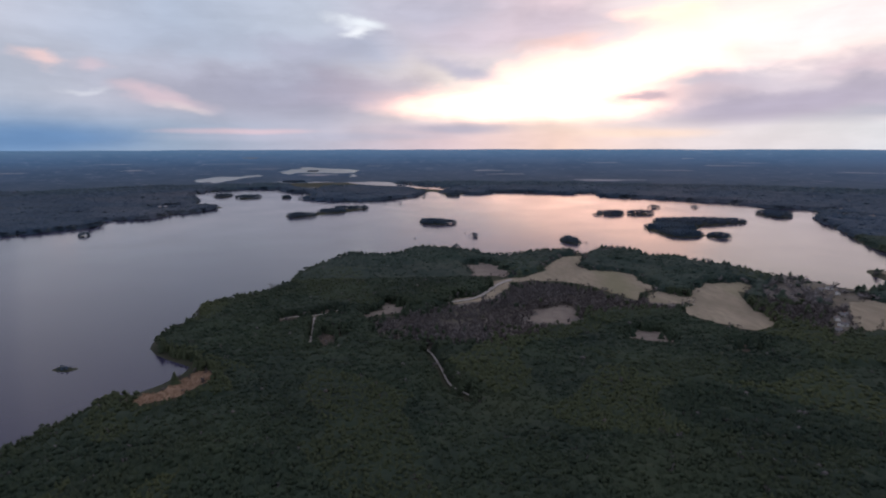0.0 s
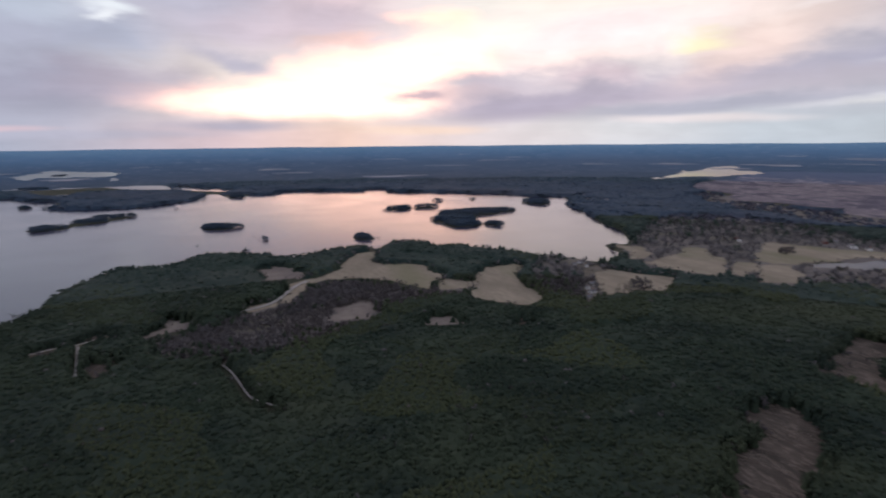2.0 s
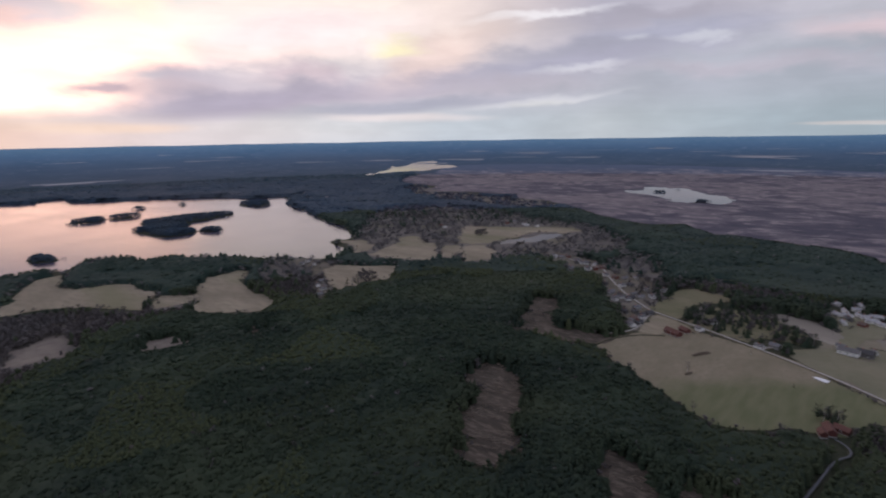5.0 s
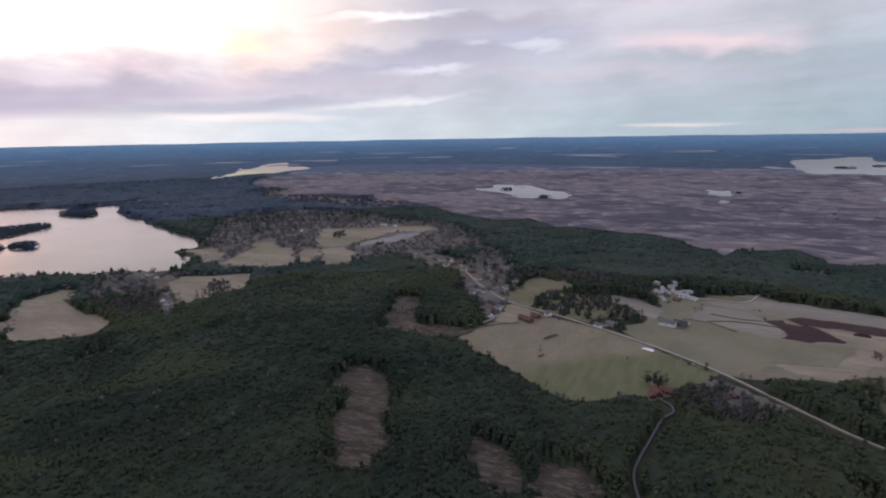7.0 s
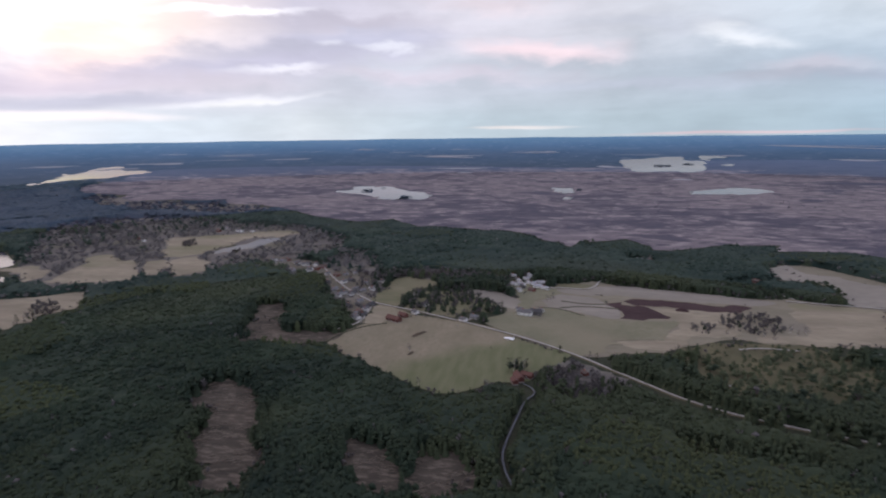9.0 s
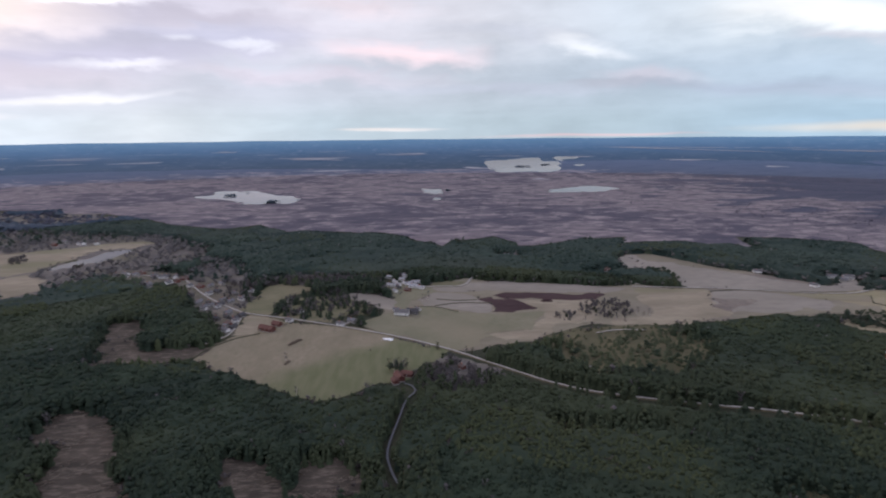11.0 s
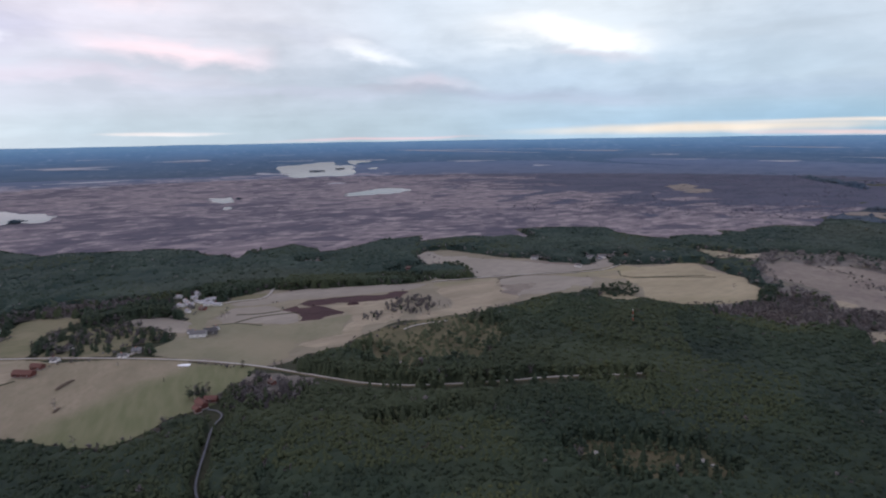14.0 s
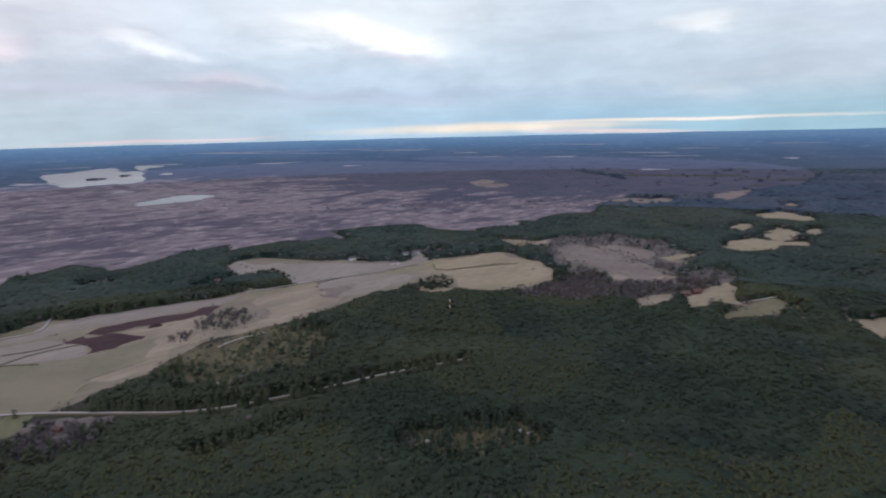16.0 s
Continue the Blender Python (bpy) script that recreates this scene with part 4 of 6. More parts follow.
AREAS.append(("olive", [(576, 61), (600, 45), (607, 33), (589, 17), (592, -1), (629, 8), (627, -18), (605, -43), (597, -81), (599, -139),
    (572, -136), (540, -110), (531, -66), (521, -71), (504, -57), (487, -39), (500, -13), (528, 19), (560, 66)]))
AREAS.append(("olive", [(730, 52), (745, 23), (720, -7), (694, -21), (656, 7), (633, 15), (594, -1), (591, 17), (611, 33), (648, 28), (674,
    39)]))
ROADS.append([(807, 418), (788, 347), (750, 322), (684, 273), (638, 229), (618, 207), (599, 161), (569, 100), (537, 42), (516, 8), (485,
    -33), (456, -62), (431, -88), (415, -104), (395, -133), (380, -172), (366, -215), (355, -254), (344, -282), (336, -302), (326, -331)])
ROADS.append([(282, 14), (295, 19), (313, 23), (333, 21), (357, 17), (390, 12), (401, 4), (412, 7), (418, 15)])
ROADS.append([(-18, 524), (-9, 503), (-2, 474), (5, 438), (14, 428), (24, 416)])
ROADS.append([(618, 207), (588, 205), (555, 200), (535, 206), (519, 219)])
ROADS.append([(566, 85), (583, 73), (589, 67)])
ROADS.append([(772, -245), (766, -267), (729, -283), (708, -297)])
ROADS.append([(698, -284), (682, -367), (666, -437), (639, -535), (658, -587)])
ROADS.append([(155, -892), (142, -937), (121, -1004)])
ROADS.append([(522, -180), (530, -199), (527, -234)])
ROADS.append([(219, -667), (205, -698), (194, -730)])
ROADS.append([(734, 67), (741, 38), (714, -7), (719, -22), (713, -52), (727, -64), (757, -71), (770, -82)])
ROADS.append([(-133, 526), (-138, 554), (-145, 595), (-151, 626)])
ROADS.append([(-195, 612), (-184, 622), (-173, 628), (-152, 630), (-133, 648), (-120, 658)])
ROADS.append([(4, 687), (34, 700), (51, 719), (66, 751), (83, 787), (102, 807)])
DITCHES.append([(590, -551), (573, -595), (552, -649)])
DITCHES.append([(632, -561), (594, -535), (568, -598), (539, -655)])
DITCHES.append([(629, 8), (627, -18), (605, -43)])
DITCHES.append([(484, 215), (508, 210), (535, 194), (549, 170)])
DITCHES.append([(666, -372), (671, -431), (654, -492), (651, -545)])
DITCHES.append([(630, -16), (641, -44), (635, -86)])
DITCHES.append([(659, -19), (649, -47), (651, -69)])
isle(-17, 1443, 48.1, 32.3, -1)
isle(69, 1225, 10.7, 11.8, -1)
isle(269, 1157, 19.7, 32.3, -1)
isle(28, 1089, 7.9, 12.5, -1)
isle(-410, 1590, 39.2, 40.3, -1)
isle(-342, 1692, 40.8, 37.5, -1)
isle(-296, 1776, 56.4, 32.8, -1)
isle(-879, 2229, 27.4, 54.2, -1)
isle(-764, 2178, 44.6, 51.0, -1)
isle(-613, 2174, 22.2, 25.0, -1)
isle(-517, 2125, 32.6, 23.6, -1)
isle(-815, 1247, 12.9, 19.2, -1)
isle(-148, 1926, 6.9, 14.3, -1)
isle(-74, 2151, 6.6, 11.8, -1)
isle(498, 1630, 37.4, 42.8, -1)
isle(586, 1636, 38.3, 36.4, -1)
isle(683, 1797, 16.4, 22.1, -1)
isle(442, 1603, 8.2, 13.7, -1)
isle(814, 1790, 12.7, 18.0, -1)
isle(883, 1849, 3.7, 9.7, -1)
isle(994, 1892, 11.5, 20.6, -1)
isle(660, 1441, 110.8, 64.6, -1)
isle(558, 1336, 54.6, 50.0, -1)
isle(541, 1245, 47.8, 39.5, -1)
isle(536, 1364, 33.5, 20.7, -1)
isle(611, 1208, 22.3, 25.5, -1)
isle(962, 1598, 42.9, 76.2, -1)
isle(-345, 477, 8.8, 3.1, 0)
isle(298, 1139, 3.5, 7.0, -1)
isle(-61, 1198, 2.5, 5.6, -1)
isle(51, 1266, 3.9, 4.2, -1)
isle(43, 2248, 33.1, 38.5, -1)
isle(1951, 665, 23, 21, -108)
isle(1736, 463, 24, 26, -108)
isle(2062, 640, 9, 12, -108)
isle(2016, -98, 14, 16, -100)
isle(3477, -633, 46, 28, -110)
isle(3640, -815, 34, 24, -112)
isle(-1006, 4358, 50, 70, -1)
isle(-825, 3115, 62, 50, -1)
strip(-2742, 8840, 228, 488, -4)
strip(940, 3191, 176, 64, -2)
strip(2657, 5261, 233, 186, -3)
strip(3494, 8014, 98, 418, -4)
strip(-2455, 4435, 69, 135, -2)
strip(-926, 1836, 57, 23, -1)
strip(-1091, 1696, 9, 21, -1)
strip(5592, 3346, 233, 235, -65)
strip(7618, 2598, 117, 323, -72)
strip(5859, 4364, 143, 304, -67)
strip(5846, 4329, 130, 294, -94)
strip(5284, 3234, 284, 219, -92)
strip(5073, 960, 287, 154, -92)
strip(5721, 139, 184, 183, -94)
strip(7273, 2501, 171, 293, -120)
strip(4804, 886, 260, 129, -116)
strip(6038, 82, 168, 207, -121)
strip(7555, -3336, 956, 387, -131)
strip(6701, -4332, 356, 347, -131)
strip(5390, -4399, 280, 252, -127)
strip(6608, -6769, 134, 435, -137)
strip(6866, -3073, 1396, 303, -165)
strip(5595, -4233, 516, 282, -169)
strip(4625, -6632, 710, 364, 179)
strip(2334, -4386, 274, 134, -166)
strip(1087, -3879, 37, 80, -160)
strip(348, -1856, 48, 17, -144)
strip(1341, -2633, 66, 48, -152)
strip(2500, -544, 40, 39, -111)
strip(3786, 2948, 211, 128, -87)
strip(3417, 3533, 132, 126, -86)
strip(3278, 533, 164, 64, -84)
strip(3384, -340, 124, 55, -147)
strip(2888, 448, 45, 47, -111)


def placed(x, y, z):
    """Plan to place: true up to FOLD metres from the middle of the country; beyond it the distance draws together and climbs to a rim."""
    x, y, z = (np.asarray(v, float) for v in (x, y, z))
    dx, dy = x - EYE_X, y - EYE_Y
    far = np.maximum(np.hypot(dx, dy), 1e-6)
    s = np.maximum(far - FOLD, 0)
    k = (np.minimum(far, FOLD) + DEEP * s / (DEEP + s)) / far
    return EYE_X + dx * k, EYE_Y + dy * k, EYE_Z * (1 - k) + z * k


def rounded(points, times=2, close=True):
    p = np.array(points, float)
    for _ in range(times):
        q = np.roll(p, -1, 0)
        a, b = p * 0.75 + q * 0.25, p * 0.25 + q * 0.75
        r = np.empty((len(p) * 2, 2))
        r[0::2], r[1::2] = a, b
        p = r if close else np.vstack([p[:1], r[:-2], p[-1:]])
    return p


def cornered(points, cut=0.1):
    """The outline with its corners slightly cut."""
    p = np.array(points, float)
    q = np.roll(p, -1, 0)
    r = np.empty((len(p) * 2, 2))
    r[0::2], r[1::2] = p * (1 - cut) + q * cut, p * cut + q * (1 - cut)
    return r


def wiggled(p, step, amount, seed=0):
    """The closed outline p with points about step apart, pushed out and in at random."""
    rng = np.random.RandomState(seed)
    out = []
    for a, b in zip(p, np.roll(p, -1, 0)):
        n = max(1, int(np.hypot(*(b - a)) / step))
        for i in range(n):
            out.append(a + (b - a) * i / n)
    out = np.array(out)
    return out + rng.normal(0, amount, out.shape)


def inside(poly, x, y):
    """Which of the points lie inside the outline."""
    hit = np.zeros(len(x), bool)
    box = (x > poly[:, 0].min()) & (x < poly[:, 0].max()) & (y > poly[:, 1].min()) & (y < poly[:, 1].max())
    i = np.nonzero(box)[0]
    if not len(i):
        return hit
    px, py, odd = x[i], y[i], np.zeros(len(i), bool)
    for (x0, y0), (x1, y1) in zip(poly, np.roll(poly, -1, 0)):
        if y0 == y1:
            continue
        odd ^= ((y0 > py) != (y1 > py)) & (px < (x1 - x0) * (py - y0) / (y1 - y0) + x0)
    hit[i] = odd
    return hit


def away(line, x, y, close=True):
    """Distance of points from a line of points."""
    best = np.full(len(x), 1e9)
    pairs = list(zip(line, np.roll(line, -1, 0))) if close else list(zip(line[:-1], line[1:]))
    for a, b in pairs:
        d = b - a
        t = np.clip(((x - a[0]) * d[0] + (y - a[1]) * d[1]) / max(d @ d, 1e-9), 0, 1)
        best = np.minimum(best, (x - a[0] - t * d[0]) ** 2 + (y - a[1] - t * d[1]) ** 2)
    return np.sqrt(best)


LAKE = cornered(SHORE_NEAR + SHORE_EAST + SHORE_FAR + SHORE_WEST + [(-1500, 1050), (-1500, 300), (-800, -60), (-380, 140)], 0.18)
LAKE = wiggled(LAKE, 12, 1.8, 1)
POOLS = [wiggled(wiggled(cornered(p, 0.15), 45, 9, i), 18, 3.5, i) if math.hypot(*p[0]) > 1400 else wiggled(cornered(p, 0.2), 25, 2.5, i) for i, p in enumerate(PONDS)]
BOG = wiggled(wiggled(rounded(BOG_NEAR + BOG_FAR, 1), 160, 35, 6), 40, 8, 5)


def spread(p):
    """How much coarser an outline is drawn far away."""
    return max(1.0, math.hypot(*np.mean(p, 0)) / 600) ** 1.5


def widened(p):
    """A near clearing's outline, pushed out to the foot of the trees round it."""
    p = np.array(p, float)
    c = p.mean(0)
    return c + (p - c) * (1 + (4.0 if len(p) > 8 else 1.0) / np.hypot(*(p - c).T).mean())


AREAS = [(k, widened(p) if k == "cleared" and np.hypot(*np.mean(p, 0)) < 520 else p) for k, p in AREAS]
FIELDS = [(k, wiggled(wiggled(cornered(p), 26 * spread(p) ** 0.5, 2.2 * spread(p), 60 + i), 6 * spread(p) ** 0.5, 0.9 * spread(p), 20 + i) if k in ("straw", "gold", "green", "olive", "pale", "plum", "meadow", "ley") else wiggled(wiggled(cornered(p, 0.2), 17 * spread(p) ** 0.5, (6.5 if k == "cleared" else 4.5) * spread(p) ** 0.7, 60 + i), 5 * spread(p) ** 0.5, (2.6 if k == "cleared" else 1.4) * spread(p) ** 0.7, 20 + i)) for i, (k, p) in enumerate(AREAS)]
WAYS = [rounded(p, 2, False) for p in ROADS]
ISLANDS = []
for i, (cx, cy, a, b, turn) in enumerate(ISLES):
    rng = np.random.RandomState(100 + i)
    t = np.linspace(0, 2 * math.pi, 28, endpoint=False)
    wob = 1 + 0.14 * np.sin(2 * t + rng.rand() * 6) + 0.10 * np.sin(3 * t + rng.rand() * 6) + 0.06 * np.sin(5 * t + rng.rand() * 6)
    u, v = a * wob * np.cos(t), b * wob * np.sin(t)
    c, s = math.cos(radians(turn)), math.sin(radians(turn))
    ISLANDS.append(np.stack([cx + u * c - v * s, cy + u * s + v * c], 1))


def swell(x, y):
    """Gentle rise and fall of the land."""
    return 0.8 * np.sin(x / 97 + 1.3) * np.cos(y / 121) + 0.7 * np.sin((x + y) / 163 + 0.4) + 0.5 * np.cos((x - 1.7 * y) / 71)


def height(x, y):
    x, y = np.asarray(x, float), np.asarray(y, float)
    near = away(LAKE[::2], x, y)
    wet = inside(LAKE, x, y)
    z = np.where(wet, np.clip((5 - near) * 0.06, -3, 0.3), 0.3 + 0.9 * (1 - np.exp(-near / 20)) + swell(x, y) * (1 - np.exp(-near / 150)))
    for p in ISLANDS:
        c = p.mean(0)
        m = np.hypot(x - c[0], y - c[1]) < 180
        if m.any():
            d = away(p, x[m], y[m])
            z[m] = np.where(inside(p, x[m], y[m]), np.minimum(0.25 + d * 0.12, 2.2), np.maximum(z[m], 0.25 - d * 0.08))
    for p in POOLS:
        c = p.mean(0)
        if np.hypot(c[0] - EYE_X, c[1] - EYE_Y) < 2900:
            z = np.where(inside(p, x, y), np.minimum(z, -0.4), z)
    return z


def mesh_object(name, verts, faces, mats, index=None, smooth=False):
    me = bpy.data.meshes.new(name)
    verts, faces = np.asarray(verts, np.float32), np.asarray(faces, np.int32)
    n, k = faces.shape
    me.vertices.add(len(verts))
    me.vertices.foreach_set("co", verts.ravel())
    me.loops.add(n * k)
    me.loops.foreach_set("vertex_index", faces.ravel())
    me.polygons.add(n)
    me.polygons.foreach_set("loop_start", np.arange(0, n * k, k, dtype=np.int32))
    me.polygons.foreach_set("loop_total", np.full(n, k, np.int32))
    for m in mats:
        me.materials.append(m)
    if index is not None:
        me.polygons.foreach_set("material_index", np.asarray(index, np.int32))
    me.polygons.foreach_set("use_smooth", np.full(n, smooth, bool))
    me.update(calc_edges=True)
    return new(name, me)


# ---- ground and distance ----


def ground_sheets():
    fine = np.arange(-46, 182, 0.4)
    coarse = np.arange(182, 314, 4.0)
    az = np.radians(np.concatenate([fine, coarse]))
    rad = [0.0, 60, 120, 180, 240]
    while rad[-1] < 3000:
        rad.append(rad[-1] + max(6.0, rad[-1] ** 2 / 90000 * 2.2 + 2))
    cut = len(rad) - 1
    while rad[-1] < 25500:
        rad.append(rad[-1] * 1.028)
    rad = np.array(rad)
    A, R = np.meshgrid(az, rad)
    x, y = EYE_X + R * np.sin(A), EYE_Y + R * np.cos(A)
    z = height(x.ravel(), y.ravel()) - 1.6 * inside(BOG, x.ravel(), y.ravel())
    z = z.reshape(x.shape)
    z[R > 3100] = 0.0
    far = R > 5000
    z = np.where(far, 5 * np.sin(A * 37 + R / 2500) * np.sin(A * 11 + R / 4000) * (R / 12000), z)
    X, Y, Z = placed(x, y, z)
    v = np.stack([X, Y, Z], -1).reshape(-1, 3)
    n = len(az)
    i, j = np.meshgrid(np.arange(len(rad) - 1), np.arange(n), indexing="ij")
    q = np.stack([i * n + j, i * n + (j + 1) % n, (i + 1) * n + (j + 1) % n, (i + 1) * n + j], -1)
    near = q[:cut].reshape(-1, 4)
    farq = q[cut:].reshape(-1, 4)
    g = mesh_object("ground", v[: (cut + 1) * n], near, [M_FLOOR], smooth=True)
    tagged(g, "dark mossy forest ground sloping into the lakes", "ground", kind="structure")
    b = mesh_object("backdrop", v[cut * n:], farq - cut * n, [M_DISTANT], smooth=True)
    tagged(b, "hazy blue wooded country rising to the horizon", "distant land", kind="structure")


ground_sheets()


def sheet(name, outline, mat, lift, grid, label, category, level=None, kind="structure"):
    """A flat area with the given outline, laid over the ground."""
    lo, hi = outline.min(0), outline.max(0)
    gx, gy = np.meshgrid(np.arange(lo[0], hi[0], grid), np.arange(lo[1], hi[1], grid))
    gx, gy = gx.ravel() + np.random.RandomState(2).uniform(-2, 2, gx.size), gy.ravel()
    keep = inside(outline, gx, gy)
    keep[keep] = away(outline, gx[keep], gy[keep]) > grid * 0.35
    pts = np.vstack([outline, np.stack([gx[keep], gy[keep]], 1)])
    n = len(outline)
    res = delaunay([Vector(p) for p in pts], [], [list(range(n))], 1, 1e-4)
    co = np.array([tuple(p) for p in res[0]])
    faces = np.array([f for f in res[2] if len(f) == 3])
    z = np.full(len(co), level) if level is not None else height(co[:, 0], co[:, 1])
    rad = np.hypot(co[:, 0] - EYE_X, co[:, 1] - EYE_Y)
    z = np.where(rad > 3050, 0.0, z) + lift + np.clip((rad - 2600) / 400, 0, 5) * 0.8
    X, Y, Z = placed(co[:, 0], co[:, 1], z)
    a, b, c = faces[:, 0], faces[:, 1], faces[:, 2]
    turn = (X[b] - X[a]) * (Y[c] - Y[a]) - (X[c] - X[a]) * (Y[b] - Y[a]) < 0
    faces[turn] = faces[turn][:, ::-1]
    ob = mesh_object(name, np.stack([X, Y, Z], 1), faces, [mat], smooth=True)
    return tagged(ob, label, category, kind=kind)


sheet("water", LAKE, M_WATER, 0.0, 60, "broad calm lake mirroring the evening sky", "lake", level=0.0)
for p in POOLS:
    sheet("water", p, M_POOL, 0.55, 60, "small still lake among bog and forest", "lake", level=0.3)
bog = sheet("bog", BOG, M_BOG, 0.35, 60, "wide reddish-brown open bog with dry heather", "bog", level=None)
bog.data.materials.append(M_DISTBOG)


def creeping_wood(ob):
    """How far the wood, toned blue for haze, has spread over the bog: along its far rim and towards its eastern end."""
    co = np.empty(len(ob.data.vertices) * 3, np.float32)
    ob.data.vertices.foreach_get("co", co)
    dx, dy = co[0::3] - EYE_X, co[1::3] - EYE_Y
    far, bearing = np.hypot(dx, dy), np.degrees(np.arctan2(dx, dy))
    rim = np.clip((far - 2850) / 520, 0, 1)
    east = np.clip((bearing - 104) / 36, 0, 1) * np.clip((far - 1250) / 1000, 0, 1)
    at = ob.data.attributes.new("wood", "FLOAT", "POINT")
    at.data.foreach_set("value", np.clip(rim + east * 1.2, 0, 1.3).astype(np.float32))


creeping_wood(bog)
birch_wood = sheet("far_birch_wood", wiggled(rounded(PURPLE, 1), 60, 12, 9), M_BOG, 0.3, 70, "distant purple-brown leafless birch wood", "wood")
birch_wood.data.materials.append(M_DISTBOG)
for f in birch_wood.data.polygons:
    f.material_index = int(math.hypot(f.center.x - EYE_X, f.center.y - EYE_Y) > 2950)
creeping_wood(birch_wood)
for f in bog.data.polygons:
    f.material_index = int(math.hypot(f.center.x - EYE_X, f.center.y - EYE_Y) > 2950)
AREA_WORDS = {
    "gold": ("field", "golden dry stubble field bordered by woods"),
    "straw": ("field", "pale straw-coloured stubble field beside the forest"), "green": ("meadow", "faded green meadow with yellowed patches"),
    "meadow": ("meadow", "wide mown meadow, green and straw-coloured, beside the road"), "yard": ("village_green", "brownish trampled grass between the houses"),
    "ley": ("pasture", "rough straw-brown pasture around harvested fields"),
    "olive": ("field", "olive-brown ley field beside the gravel road"), "pale": ("field", "greyish pale harvested field"),
    "plum": ("ploughed_field", "dark plum-brown freshly ploughed field"), "heath": ("heath", "dry brown heath between the woods"),
    "cleared": ("clearing", "brown felled forest clearing with branch litter"), "reeds": ("reed_bed", "rusty brown reed bed by the lake shore")}
OPEN, WOODS = [], []
SMALL = max(i for i, (k, p) in enumerate(FIELDS) if k == "plum")
for i, (k, p) in enumerate(FIELDS):
    if k in AREA_WORDS:
        OPEN.append(p)
        c = p.mean(0)
        sheet(AREA_WORDS[k][0], p, AREA_MATS[k], 0.5 if k == "ley" else 0.55 + 0.02 * (i % 7) + (0.15 if i > SMALL else 0.0), 22, AREA_WORDS[k][1], AREA_WORDS[k][0].replace("_", " "))
    else:
        WOODS.append((k, p))
        sheet("undergrowth", p, AREA_MATS[k], 0.3 + 0.02 * (i % 9), 22, "dry brown undergrowth below leafless trees" if k == "bare" else "heathery yellowish floor of a young plantation", "undergrowth")
# more thin clearings, scattered through the far woods
rng = np.random.RandomState(91)
for bearing in np.arange(-36, 166, 6.5):
    off, at_ = radians(bearing + rng.uniform(-3, 3)), rng.uniform(3600, 8000)
    strip(EYE_X + at_ * math.sin(off), EYE_Y + at_ * math.cos(off), at_ * rng.uniform(0.012, 0.04), rng.uniform(40, 130), -math.degrees(off))
for i, (cx, cy, a, b, turn) in enumerate(STRIPS):
    t = np.linspace(0, 2 * math.pi, 24, endpoint=False)
    wob = 1 + 0.25 * np.sin(3 * t + i) + 0.15 * np.sin(5 * t + 2 * i)
    u, v = a * wob * np.cos(t), min(b, 130) * wob * np.sin(t) * (0.4 + 0.6 * abs(np.sin(i * 1.7)))
    c, s = math.cos(radians(turn)), math.sin(radians(turn))
    p = np.stack([cx + u * c - v * s, cy + u * s + v * c], 1)
    OPEN.append(p)
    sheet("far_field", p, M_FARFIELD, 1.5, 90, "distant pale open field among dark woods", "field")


def road(line, width, label, surface, name="road"):
    d = np.gradient(line, axis=0)
    d /= np.linalg.norm(d, axis=1)[:, None]
    nrm = np.stack([-d[:, 1], d[:, 0]], 1)
    rows, lifts = (-width * 0.5 - 0.9, -width * 0.5, 0.0, width * 0.5, width * 0.5 + 0.9), (0.2, 1.25, 1.4, 1.25, 0.2)
    v = []
    for w, l in zip(rows, lifts):
        p = line + nrm * w
        z = height(p[:, 0], p[:, 1]) + l
        v.append(np.stack(placed(p[:, 0], p[:, 1], z), 1))
    n = len(line)
    f, idx = [], []
    for k in range(4):
        for i in range(n - 1):
            f.append((k * n + i, k * n + i + 1, (k + 1) * n + i + 1, (k + 1) * n + i)[::-1])
            idx.append(0 if k in (1, 2) else 1)
    ob = mesh_object(name, np.vstack(v), f, [surface, M_FLOOR if surface is M_TRACK or width < 2 else M_VERGE], idx)
    tagged(ob, label, name, kind="structure")


for i, w in enumerate(WAYS + [rounded(p, 1, False) for p in DITCHES]):
    line = []
    for a, b in zip(w[:-1], w[1:]):
        n = max(1, int(np.hypot(*(b - a)) / 8))
        line += [a + (b - a) * j / n for j in range(n)]
    if i >= len(WAYS):
        road(np.array(line + [w[-1]]), 0.8, "narrow overgrown ditch crossing a field", M_DITCH, "ditch")
        continue
    road(np.array(line + [w[-1]]), (2.5, 1.5, 1.6, 2.2, 3, 3.0, 3.0, 4, 2.4, 3, 3, 2.2, 2.2, 6.0)[i],
         "narrow grey asphalt road winding through forest" if i == 1 else "pale grey gravel road between fields and forest", M_TRACK if i == 1 else M_ROAD)

# ---- woods ----
GROVES = [rounded(p, 1) for p in (
    [(605, 176), (694, 163), (689, 102), (637, 67), (598, 53), (593, 71), (600, 94), (580, 108), (591, 145)],
    [(607, -182), (636, -212), (638, -251), (590, -247), (563, -223), (573, -185)],
    [(732, -296), (795, -339), (778, -370), (709, -356), (701, -326)],
    [(561, -465), (576, -496), (558, -521), (519, -503), (508, -476), (532, -450)],
    [(583, -148), (596, -179), (557, -167), (562, -149)],
    [(485, 580), (549, 631), (556, 608), (526, 568), (501, 565)],
    [(919, 696), (981, 713), (945, 667), (897, 660)],
    [(858, 555), (899, 566), (874, 536), (843, 532)],
    [(437, 29), (450, 26), (454, 15), (445, 10), (436, 17), (433, 24)])]
GROVE_KIND = ("mixed", "bare", "low", "low", "bare", "bare", "bare", "bare", "spruce")


